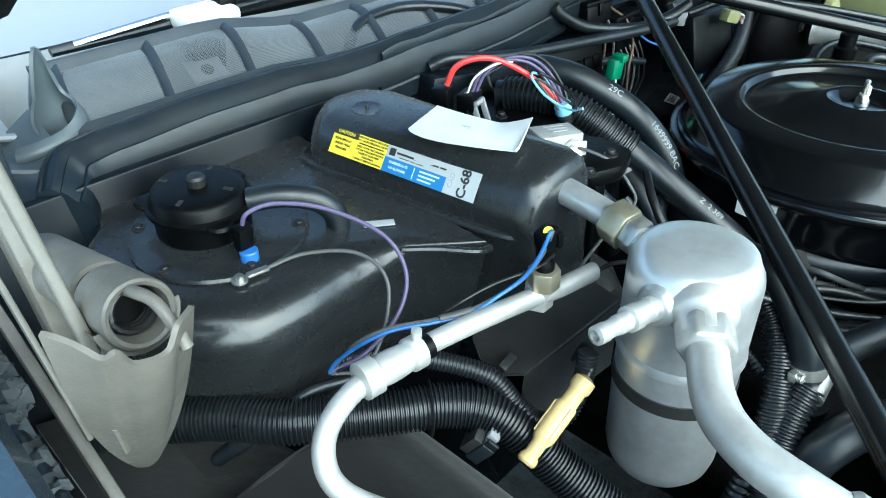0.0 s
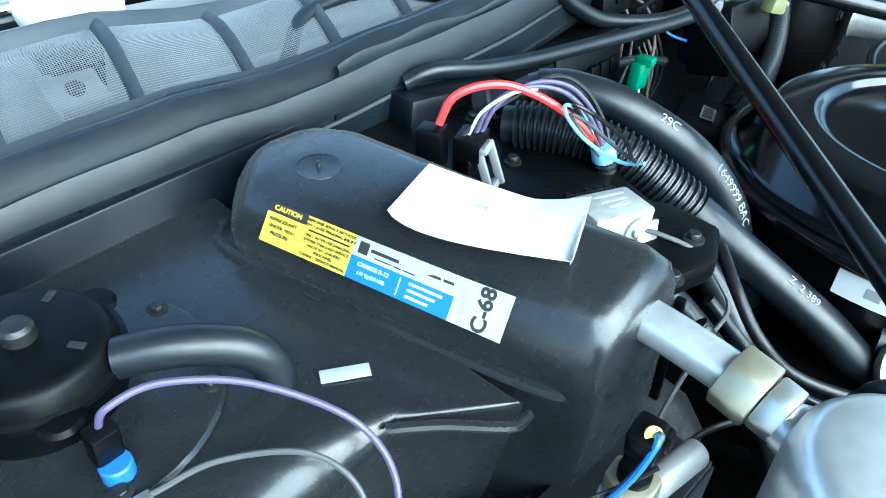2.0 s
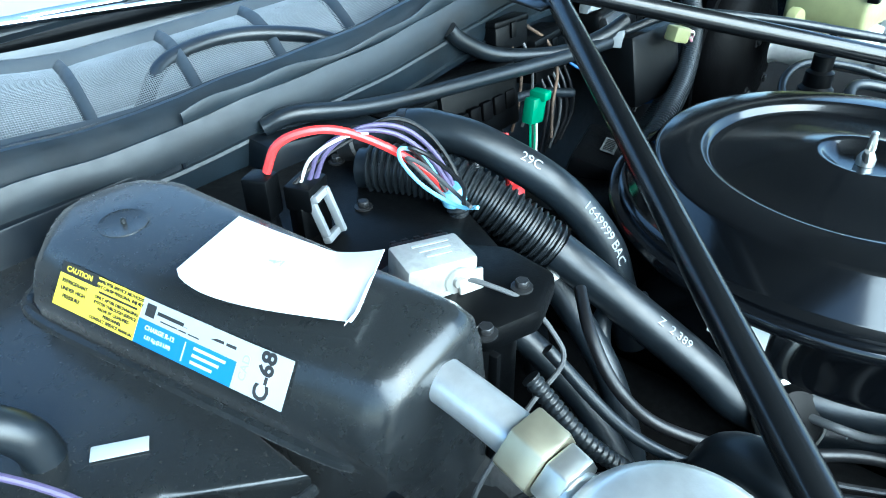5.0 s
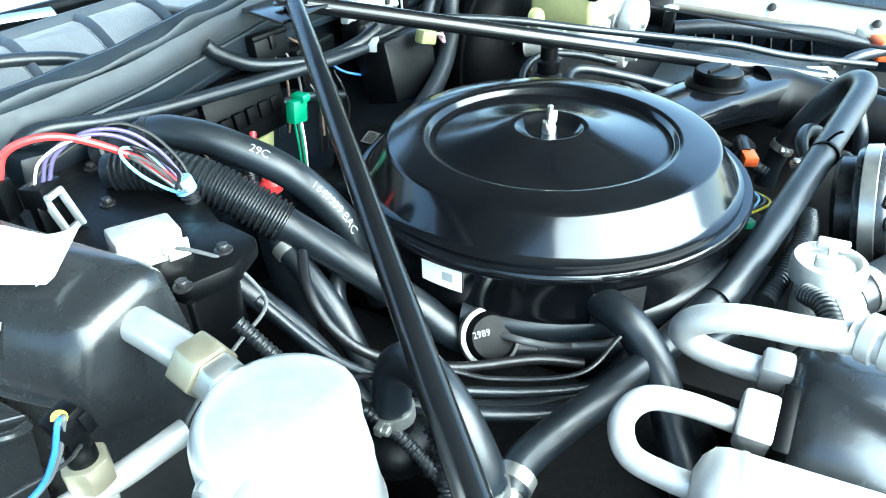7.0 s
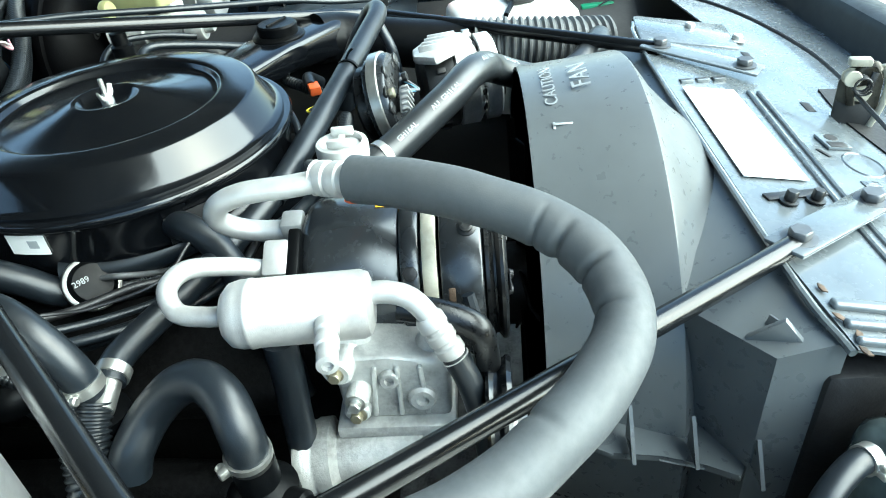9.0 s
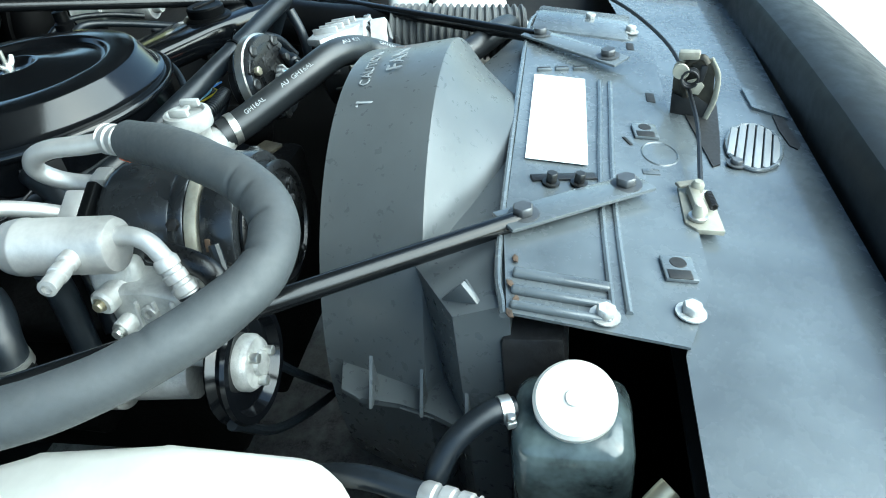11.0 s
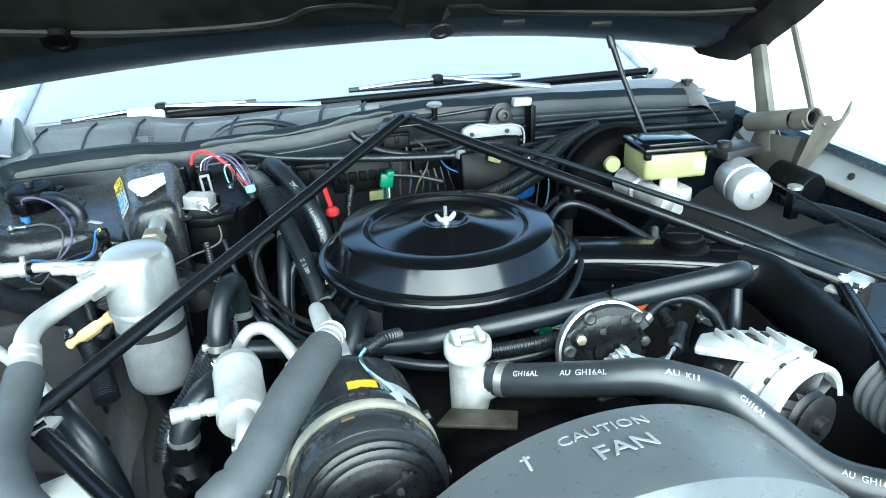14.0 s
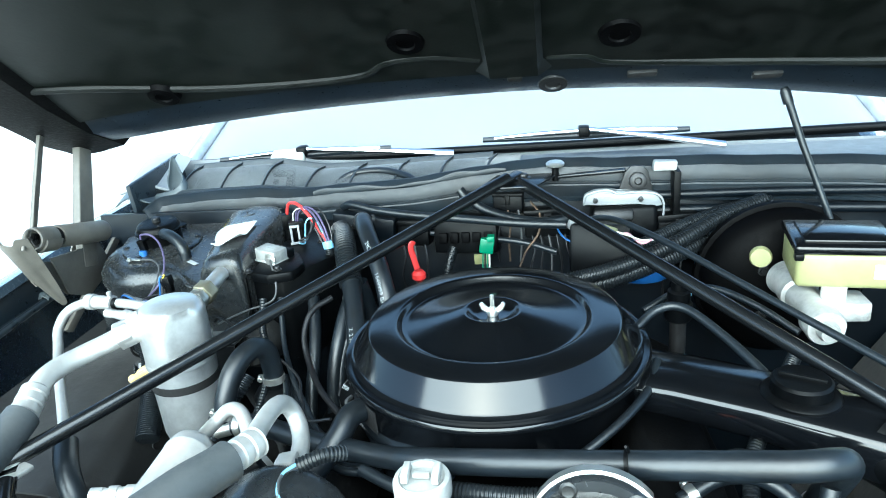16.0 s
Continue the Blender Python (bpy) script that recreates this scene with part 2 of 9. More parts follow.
_g.inputs["Transmission Weight"].default_value = 0.35
_g.inputs["Coat Weight"].default_value = 1.0


# ---- building helpers ----
AT = {}
SETTLED = [False]


def settle(p):
    """The passenger-side case leans forward a little; the lean fades out towards the engine."""
    x, y, z = p
    f = min(1.0, max(0.0, (-0.40 - x) / 0.10)) * 0.09
    return (x, y + f * (1.0 - z), z + f * (y - 0.32))


def rot(rx=0, ry=0, rz=0):
    return Euler([radians(a) for a in (rx, ry, rz)]).to_matrix().to_4x4()


def place(p, rx=0, ry=0, rz=0):
    return Matrix.Translation(p) @ rot(rx, ry, rz)


def aim(p, q):
    """A frame at p whose z axis points at q."""
    return Matrix.Translation(p) @ (Vector(q) - Vector(p)).to_track_quat("Z", "Y").to_matrix().to_4x4()


def spline(points, per=8):
    """A smooth line through the points (Catmull-Rom)."""
    p = [Vector(q) for q in points]
    if len(p) == 2:
        return [p[0].lerp(p[1], k / per) for k in range(per + 1)]
    p = [2 * p[0] - p[1]] + p + [2 * p[-1] - p[-2]]
    out = []
    for a, b, c, d in zip(p, p[1:], p[2:], p[3:]):
        for k in range(per):
            t = k / per
            out.append(0.5 * (2 * b + (c - a) * t + (2 * a - 5 * b + 4 * c - d) * t * t + (3 * b - a - 3 * c + d) * t**3))
    return out + [p[-2]]


def even(line, step):
    """The line at even steps."""
    out, left = [line[0]], step
    for a, b in zip(line, line[1:]):
        d = (b - a).length
        s = left
        while s <= d:
            out.append(a.lerp(b, s / d))
            s += step
        left = s - d
    out.append(line[-1])
    return out


class Solid:
    """Gathers faces in world metres and turns them into one mesh."""

    def __init__(self):
        self.v, self.f = [], []

    def add(self, verts, faces, m=None):
        k = len(self.v)
        self.v += [tuple(m @ Vector(p)) if m else tuple(p) for p in verts]
        self.f += [tuple(i + k for i in face) for face in faces]
        return self

    def lathe(self, profile, m=None, n=32, arc=360.0, start=0.0):
        full = arc >= 360
        cols = n if full else n + 1
        verts = [(r * math.cos(a), r * math.sin(a), z) for r, z in profile for a in [radians(start + arc * k / n) for k in range(cols)]]
        faces = []
        for j in range(len(profile) - 1):
            for k in range(n):
                a, b = j * cols + k, j * cols + (k + 1) % cols
                faces.append((a, b, b + cols, a + cols))
        if full:
            if profile[0][0] > 1e-6:
                faces.append(tuple(range(cols))[::-1])
            if profile[-1][0] > 1e-6:
                faces.append(tuple(range((len(profile) - 1) * cols, len(profile) * cols)))
        return self.add(verts, faces, m)

    def sweep(self, line, r, n=12, flat=1.0, caps=True, up=None):
        """A tube along a line of points. r: a radius, or one for each point. flat squeezes it along its second side."""
        line = [Vector(p) for p in line]
        rs = r if isinstance(r, (list, tuple)) else [r] * len(line)
        verts, faces = [], []
        t = (line[1] - line[0]).normalized()
        s = t.orthogonal().normalized()
        if up is not None:
            s = t.cross(Vector(up)).normalized()
        for k, p in enumerate(line):
            d = (line[min(k + 1, len(line) - 1)] - line[max(k - 1, 0)]).normalized()
            s = (s - d * s.dot(d)).normalized()
            w = d.cross(s)
            for a in range(n):
                ang = 2 * math.pi * a / n
                verts.append(p + (s * math.cos(ang) + w * math.sin(ang) * flat) * rs[k])
        for k in range(len(line) - 1):
            for a in range(n):
                b = (a + 1) % n
                faces.append((k * n + a, k * n + b, (k + 1) * n + b, (k + 1) * n + a))
        if caps:
            faces.append(tuple(range(n))[::-1])
            faces.append(tuple(range((len(line) - 1) * n, len(line) * n)))
        return self.add(verts, faces)

    def tube(self, points, r, n=12, per=8, flat=1.0):
        return self.sweep(spline(points, per), r, n, flat)

    def corrugated(self, points, r, pitch=0.0045, depth=0.14, n=14):
        line = even(spline(points, 10), pitch / 4)
        wave = (1.0, 1.0, 1 - depth, 1 - depth)
        return self.sweep(line, [r * wave[k % 4] for k in range(len(line))], n)

    def box(self, size, m=None, bevel=0.002, seg=2):
        bm = bmesh.new()
        bmesh.ops.create_cube(bm, size=1.0)
        bmesh.ops.scale(bm, vec=size, verts=bm.verts)
        if bevel:
            bmesh.ops.bevel(bm, geom=bm.edges[:], offset=min(bevel, min(size) * 0.45), segments=seg, affect="EDGES", profile=0.5)
        self.take(bm, m)
        return self

    def prism(self, outline, z0, z1, m=None, bevel=0.0, seg=2):
        bm = bmesh.new()
        low = [bm.verts.new((x, y, z0)) for x, y in outline]
        high = [bm.verts.new((x, y, z1)) for x, y in outline]
        n = len(outline)
        bm.faces.new(low[::-1])
        bm.faces.new(high)
        for k in range(n):
            bm.faces.new((low[k], low[(k + 1) % n], high[(k + 1) % n], high[k]))
        if bevel:
            bmesh.ops.bevel(bm, geom=bm.edges[:], offset=bevel, segments=seg, affect="EDGES", profile=0.5)
        bmesh.ops.recalc_face_normals(bm, faces=bm.faces)
        self.take(bm, m)
        return self

    def take(self, bm, m=None):
        bm.verts.index_update()
        self.add([v.co.copy() for v in bm.verts], [tuple(v.index for v in f.verts) for f in bm.faces], m)
        bm.free()
        return self

    def loft(self, rings, closed=True, caps=True):
        """Skins rows of points with the same count."""
        n = len(rings[0])
        verts = [p for ring in rings for p in ring]
        faces = []
        for j in range(len(rings) - 1):
            for k in range(n if closed else n - 1):
                b = (k + 1) % n
                faces.append((j * n + k, j * n + b, (j + 1) * n + b, (j + 1) * n + k))
        if caps and closed:
            faces += [tuple(range(n))[::-1], tuple(range((len(rings) - 1) * n, len(rings) * n))]
        return self.add(verts, faces)

    def sheet(self, fn, nu, nv, thick=0.002):
        """A thin curved plate: fn(u, v) gives a place for u, v in 0..1."""
        g = [[Vector(fn(i / nu, j / nv)) for j in range(nv + 1)] for i in range(nu + 1)]
        verts, idx = [], {}
        for i in range(nu + 1):
            for j in range(nv + 1):
                a = g[min(i + 1, nu)][j] - g[max(i - 1, 0)][j]
                b = g[i][min(j + 1, nv)] - g[i][max(j - 1, 0)]
                nrm = a.cross(b).normalized()
                idx[i, j] = len(verts)
                verts += [g[i][j], g[i][j] - nrm * thick]
        faces = []
        for i in range(nu):
            for j in range(nv):
                q = [idx[i, j], idx[i + 1, j], idx[i + 1, j + 1], idx[i, j + 1]]
                faces += [tuple(q), tuple(k + 1 for k in q[::-1])]
        edge = [idx[i, 0] for i in range(nu + 1)] + [idx[nu, j] for j in range(1, nv + 1)] + [idx[i, nv] for i in range(nu - 1, -1, -1)] + [idx[0, j] for j in range(nv - 1, 0, -1)]
        for a, b in zip(edge, edge[1:] + edge[:1]):
            faces.append((b, a, a + 1, b + 1))
        return self.add(verts, faces)

    def mesh(self, name, mat, origin, sharp=38):
        o = Vector(origin)
        if SETTLED[0]:
            self.v = [settle(p) for p in self.v]
        me = bpy.data.meshes.new(name)
        me.from_pydata([tuple(Vector(p) - o) for p in self.v], [], self.f)
        bm = bmesh.new()
        bm.from_mesh(me)
        bmesh.ops.recalc_face_normals(bm, faces=bm.faces)
        bm.to_mesh(me)
        bm.free()
        me.shade_smooth()
        me.set_sharp_from_angle(angle=radians(sharp))
        me.materials.append(mat)
        return me


def part(name, solid, mat, parent, label="", sharp=38):
    ob = new(name, solid.mesh(name, mat, AT[parent], sharp))
    ob.parent = parent
    AT[ob] = AT[parent]
    return tagged(ob, label)


def thing(name, label, category, at, group="", kind=""):
    ob = new(name)
    ob.empty_display_size = 0.02
    ob.location = at
    AT[ob] = Vector(at)
    return tagged(ob, label, category, group, kind)


def single(name, solid, mat, label, category, group="", kind="", sharp=38):
    lo = np.min(np.array(solid.v), 0)
    hi = np.max(np.array(solid.v), 0)
    o = Vector(((lo[0] + hi[0]) / 2, (lo[1] + hi[1]) / 2, lo[2]))
    ob = new(name, solid.mesh(name, mat, o, sharp))
    ob.location = o
    AT[ob] = o
    return tagged(ob, label, category, group, kind)


def letters(text, size, depth=0.0004, bold=0.0):
    """Faces of a line of text in its own plane, x along the line, from the built-in font; the middle at 0."""
    cu = bpy.data.curves.new("text", "FONT")
    cu.body, cu.size, cu.extrude, cu.offset = text, size, depth / 2, bold
    cu.align_x, cu.align_y, cu.resolution_u = "CENTER", "CENTER", 3
    ob = bpy.data.objects.new("text", cu)
    me = bpy.data.meshes.new_from_object(ob)
    out = [tuple(v.co) for v in me.vertices], [tuple(p.vertices) for p in me.polygons]
    bpy.data.objects.remove(ob)
    bpy.data.curves.remove(cu)
    bpy.data.meshes.remove(me)
    return out


def hexagon(r):
    return [(r * math.cos(radians(60 * k)), r * math.sin(radians(60 * k))) for k in range(6)]


def bolt(parent, p, way=(0, 0, 1), r=0.007, h=0.006, washer=True, mat=None):
    m = aim(p, Vector(p) + Vector(way))
    head = part("bolt", Solid().prism(hexagon(r), 0.0015, h, m, r * 0.12, 1), mat or STEEL_DARK, parent)
    if washer:
        part("washer", Solid().lathe([(0, 0), (r * 1.5, 0), (r * 1.5, 0.0015), (r * 1.1, 0.002), (0, 0.002)], m, 16), mat or STEEL_DARK, head if parent.parent is None else parent)
    return head


def hose_print(parent, line, r, text, size, t0, side, name="print"):
    """Text laid on a tube: along the line from the share t0 of it, on the side that faces the direction side."""
    v, f = letters(text, size)
    line = [Vector(p) for p in line]
    cum = [0.0]
    for a, b in zip(line, line[1:]):
        cum.append(cum[-1] + (b - a).length)
    out = []
    for x, y, z in v:
        d = min(max(t0 * cum[-1] + x, 0.0), cum[-1] - 1e-6)
        k = max(i for i, c in enumerate(cum) if c <= d)
        k = min(k, len(line) - 2)
        u = (d - cum[k]) / max(1e-9, cum[k + 1] - cum[k])
        p, t = line[k].lerp(line[k + 1], u), (line[k + 1] - line[k]).normalized()
        sd = Vector(side)
        sd = (sd - t * sd.dot(t)).normalized()
        w = sd.cross(t)
        a = y / r
        out.append(p + (sd * math.cos(a) + w * math.sin(a)) * (r + 0.0004 + z))
    return part(name, Solid().add(out, f), HOSE_INK, parent)


def clamp(parent, p, way, r, width=0.010, mat=None):
    m = aim(Vector(p) - Vector(way).normalized() * width / 2, Vector(p) + Vector(way))
    band = part("clamp", Solid().lathe([(r, 0), (r + 0.0016, 0), (r + 0.0016, width), (r, width)], m, 24), mat or ZINC, parent, "zinc hose clamp")
    screw = Solid().box((0.010, 0.007, width * 0.9), m @ Matrix.Translation((r + 0.004, 0, width / 2)), 0.0015)
    screw.lathe([(0, 0), (0.0042, 0), (0.0042, 0.004), (0.0030, 0.005), (0.0, 0.005)], m @ Matrix.Translation((r + 0.004, 0.0035, width / 2)) @ rot(-90), 10)
    part("clamp_screw", screw, mat or ZINC, band)
    return band


def crimp(parent, p, q, r, mat=None):
    """A crimped ferrule between two places on a pipe."""
    L = (Vector(q) - Vector(p)).length
    prof = [(r * 0.8, 0)]
    for k in range(3):
        z = L * (0.08 + 0.3 * k)
        prof += [(r, z), (r, z + L * 0.17), (r * 0.86, z + L * 0.2), (r * 0.86, z + L * 0.27)]
    prof += [(r, L * 0.97), (r * 0.8, L)]
    return part("crimped_ferrule", Solid().lathe(prof, aim(p, q), 24), mat or ALU_MATTE, parent)


# ---- setting: ground, body, firewall, cowl ----
single("ground", Solid().box((120, 120, 0.2), place((0, 0, -0.1)), 0), CONCRETE, "pale sunlit concrete ground round the car", "ground", kind="structure")
single("ground_gravel", Solid().box((1.5, 1.7, 0.01), place((0, -0.25, 0.008)), 0.003), GRAVEL, "dark gravel seen under the engine bay", "gravel", kind="structure")


def fender(sx, name):
    """One front fender: a rounded top and outer side, a lip along the engine bay and an inner apron below."""
    f = thing(name, "slate blue front fender with a bolted inner lip", "fender", (sx * 0.9, -0.2, 0.5), kind="structure")
    # Skin runs down near the ground to close the bay to bounced light.
    top = [(0.86, 0.0), (0.868, 0.014), (0.90, 0.010), (0.94, -0.006), (0.965, -0.04), (0.975, -0.25), (0.96, -0.72), (0.955, -0.72), (0.965, -0.25), (0.955, -0.05), (0.935, -0.016), (0.90, -0.002), (0.865, -0.005)]
    rings = []
    for y, z in ((-1.15, 0.84), (-0.95, 0.868), (-0.45, 0.888), (0.10, 0.93), (0.45, 0.955), (0.9, 0.965)):
        rings.append([(sx * x, y, z + dz) for x, dz in top])
    part("fender_skin", Solid().loft(rings), CAR_PAINT, f)
    rings, hem = [], []
    for y, z, xi in ((-1.05, 0.838, 0.852), (-0.45, 0.872, 0.846 if sx > 0 else 0.854), (0.10, 0.912, 0.836 if sx > 0 else 0.856), (0.38, 0.922, 0.820 if sx > 0 else 0.856)):
        rings.append([(sx * a, y, z + c) for a, c in ((0.870, 0.016), (0.866, 0.010), (xi + 0.012, -0.030), (xi, -0.036), (xi, -0.039), (xi + 0.014, -0.034), (0.872, 0.008))])
        hem.append((sx * xi, y, z - 0.034))
    part("fender_flange", Solid().loft(rings), BODY_BLACK if sx < 0 else FLANGE, f, "dark sloping flange" if sx < 0 else "dull grey sloping flange")
    part("flange_hem", Solid().tube(hem, 0.0065, 10), BODY_BLACK if sx < 0 else PRIMER, f, "folded edge")
    for y in (-0.86, -0.66, -0.49, -0.323, -0.141, 0.043):
        z = 0.872 + (y + 0.45) * 0.076 - 0.012
        part("fastener", Solid().lathe([(0, 0), (0.008, 0), (0.007, 0.003), (0.003, 0.004), (0, 0.004)], aim((sx * 0.857, y, z), (0, y, z + 0.6)), 14), STEEL_DARK, f)
    # Apron carried almost to the ground, shutting out light from below.
    ap = Solid()
    rings = []
    for y, drop in ((-1.0, 0.0), (-0.75, 0.0), (-0.55, 0.05), (-0.30, 0.08), (0.0, 0.08), (0.2, 0.05), (0.39, 0.0)):
        rings.append([(sx * a, y, b) for a, b in ((0.835, 0.79), (0.77, 0.77), (0.70 - drop, 0.71), (0.62 - drop, 0.58), (0.56, 0.42), (0.56, 0.05), (0.555, 0.05), (0.555, 0.42), (0.61 - drop, 0.57), (0.69 - drop, 0.70), (0.765, 0.76), (0.835, 0.78))])
    part("inner_apron", ap.loft(rings), APRON, f, "black inner fender apron")
    return f


fender_left = fender(-1, "fender_1")
fender_right = fender(1, "fender_2")

# firewall: a ribbed black panel across the bay
firewall = thing("firewall", "black ribbed firewall panel behind the engine", "firewall", (0, 0.41, 0.4), kind="structure")
# Reaches low, out of sight, to keep ground light from the bay.
part("panel", Solid().box((1.70, 0.012, 0.93), place((0, 0.406, 0.52)), 0.002), FIREWALL, firewall)
part("upper_step", Solid().prism([(-0.735, 0.408), (0.80, 0.396), (0.80, 0.43), (-0.735, 0.43)], 0.966, 0.982, None, 0.006), FIREWALL, firewall)
for x, y in ((-0.66, 0.396), (-0.592, 0.394), (-0.558, 0.393), (-0.3905, 0.386), (-0.24, 0.38), (0.03, 0.39), (0.35, 0.39)):
    part("rib", Solid().prism([(0, 0), (-0.028, 0), (-0.003, 0.05), (0, 0.05)], -0.0012, 0.0012, Matrix.Translation((x, y + 0.012, 0.935)) @ rot(90, 0, 90) @ Matrix.Scale(-1, 4, (1, 0, 0)), 0), FIREWALL, firewall)
part("cross_rail", Solid().tube([(0.26, 0.385, 0.955), (0.50, 0.38, 0.952), (0.80, 0.37, 0.942)], 0.009, 10), FIREWALL, firewall)
part("cross_rail", Solid().tube([(0.26, 0.38, 0.985), (0.50, 0.378, 0.983), (0.78, 0.37, 0.975)], 0.008, 10), FIREWALL, firewall)

# engine bay front wall and floor parts, in the dark; the wall is added against ground light
single("wall_front", Solid().box((1.90, 0.02, 0.66), place((0, -1.10, 0.38)), 0.003), DEEP_BLACK, "black front wall added to block light off the ground", "panel", kind="structure")

header = thing("front_header", "dark front header panel, shade put into its colour, ahead of the radiator support", "header panel", (0, -1.10, 0.72), kind="structure")
rings = []
for k in range(13):
    x = -0.95 + 1.9 * k / 12
    c = 0.05 * (x / 0.95) ** 2
    rings.append([(x, y + c, z - 0.02 * (x / 0.95) ** 4) for y, z in ((-1.072, 0.70), (-1.076, 0.826), (-1.084, 0.838), (-1.099, 0.842), (-1.15, 0.832), (-1.21, 0.80), (-1.24, 0.74), (-1.24, 0.30), (-1.23, 0.30), (-1.23, 0.74), (-1.20, 0.79), (-1.14, 0.820), (-1.094, 0.832), (-1.082, 0.70))])
part("header_skin", Solid().loft(rings), HEADER_SHADED, header)
# Added sheet that covers a gap onto the bright ground below.
part("lower_valance", Solid().box((1.58, 0.34, 0.008), place((0, -0.935, 0.50)), 0.002), DEEP_BLACK, header, "black panel added to hide the sunlit ground")
part("well_floor", Solid().box((1.6, 0.22, 0.006), place((0, -0.975, 0.735)), 0.001), HEADER_SHADED, header)

# cowl rubber seal
SETTLED[0] = True
SEAL_LINE = [(-0.752, 0.405, 0.966), (-0.722, 0.436, 0.981), (-0.66, 0.442, 0.985), (-0.513, 0.436, 0.992), (-0.40, 0.430, 0.998), (-0.292, 0.424, 1.005), (-0.16, 0.417, 1.014), (-0.06, 0.414, 1.027),
             (0.03, 0.414, 1.037), (0.13, 0.414, 1.036), (0.231, 0.414, 1.032), (0.40, 0.414, 1.026), (0.55, 0.414, 1.020), (0.70, 0.405, 1.010)]
seal = thing("cowl_seal", "weathered black rubber cowl seal with a hollow bulb", "rubber seal", (0, 0.41, 0.97))
_ln = spline(SEAL_LINE, 10)


def seal_band(prof, amp):
    rings = []
    for k, p in enumerate(_ln):
        d = (_ln[min(k + 1, len(_ln) - 1)] - _ln[max(k - 1, 0)]).normalized()
        back = Vector((-d.y, d.x, 0)).normalized()
        wob = amp * (math.sin(k * 0.31) + 0.5 * math.sin(k * 0.83))
        rings.append([p + back * a + Vector((0, 0, b + wob * c)) for a, b, c in prof])
    return Solid().loft(rings)


part("bulb", seal_band([(-0.0300, -0.052, 0), (-0.0322, -0.040, 0.3), (-0.0330, -0.027, 0.4), (-0.0318, -0.0245, 0.4), (-0.0292, -0.0235, 0.4), (-0.0292, -0.0205, 0.4), (-0.0320, -0.0190, 0.4), (-0.0318, -0.012, 0.5),
                        (-0.0295, -0.001, 0.7), (-0.0262, 0.0060, 0.9), (-0.0248, 0.0060, 0.9), (-0.0225, 0.0042, 0.9), (-0.0205, 0.0056, 1), (-0.0165, 0.0105, 1), (-0.0110, 0.0150, 1), (-0.0095, 0.0138, 1), (-0.0080, 0.0152, 1),
                        (-0.004, 0.0180, 1), (0.001, 0.0178, 1), (0.0045, 0.0155, 0.8), (0.0055, 0.0145, 0.8), (0.0070, 0.0162, 0.7), (0.0095, 0.0150, 0.5), (0.012, 0.004, 0.3), (0.012, -0.012, 0), (0.0, -0.016, 0), (-0.022, -0.052, 0)], 0.0012), SEAL_RUBBER, seal, "", 28)
_all = _ln
_ln = _all[42:78]
part("lifted_lip", seal_band([(-0.0250, 0.0050, 0), (-0.0262, 0.0105, 2.2), (-0.0245, 0.0150, 3.2), (-0.0232, 0.0148, 3.2), (-0.0248, 0.0100, 2.2), (-0.0235, 0.0048, 0)], 0.0011), SEAL_RUBBER, seal, "wavy lifted rubber lip", 60)
_ln = _all
part("lower_lip", seal_band([(-0.027, -0.046, 0), (-0.0335, -0.050, 0), (-0.0325, -0.056, 0), (-0.027, -0.058, 0), (-0.023, -0.050, 0)], 0.0006), SEAL_RUBBER, seal, "", 60)

# cowl plenum: floor, back wall, sheet-metal edge
plenum = thing("cowl_plenum", "dusty grey cowl plenum below the windshield", "cowl", (0, 0.5, 0.85), kind="structure")
part("plenum_floor", Solid().box((1.56, 0.20, 0.01), place((0, 0.53, 0.925)), 0.002), PLENUM, plenum)
part("plenum_back", Solid().box((1.56, 0.01, 0.10), place((0, 0.632, 0.962), -22), 0.002), PLENUM, plenum)
part("cowl_top", Solid().prism([(0.02, 0.425), (0.78, 0.425), (0.78, 0.60), (0.02, 0.62)], 1.008, 1.016, None, 0.003), PLENUM, plenum)
part("side_cheek", Solid().box((0.01, 0.22, 0.13), place((-0.775, 0.52, 0.97)), 0.002), BODY_BLACK, plenum)

# plastic cowl screen: frame bars and wire mesh
screen = thing("cowl_screen", "grey mesh cowl screen in a black plastic frame", "cowl screen", (-0.40, 0.5, 0.96))


def screen_pt(x, v):
    """A place on the screen: v from its lower edge 0 to the upper rail 1."""
    g = 0.013 * (x + 0.7) / 0.68
    return Vector((x + 0.022 * v, 0.458 + 0.092 * v, 0.992 + g + 0.030 * v + 0.012 * math.sin(math.pi * v)))


for k in range(8):
    x = -0.70 + 0.093 * k
    part("frame_bar", Solid().sweep([screen_pt(x, v / 5) for v in range(6)], 0.0068, 8, 0.35), SCREEN_GREY, screen)
part("upper_rail", Solid().sweep([screen_pt(-0.72 + 0.035 * k, 1.0) for k in range(20)], 0.0095, 8, 0.5), SCREEN_GREY, screen)
part("lower_rail", Solid().sweep([screen_pt(-0.72 + 0.035 * k, 0.0) for k in range(20)], 0.006, 8, 0.6), SCREEN_GREY, screen)
mesh = Solid()
for k in range(360):
    x = -0.70 + 0.00179 * k
    mesh.sweep([screen_pt(x, v / 4) - Vector((0, 0, 0.002)) for v in range(5)], 0.0003, 3, 1.0, False)
for k in range(56):
    mesh.sweep([screen_pt(-0.70 + 0.032 * j, k / 55) - Vector((0, 0, 0.002)) for j in range(21)], 0.0003, 3, 1.0, False)
part("wire_mesh", mesh, MESH_WIRE, screen, "fine grey wire mesh")
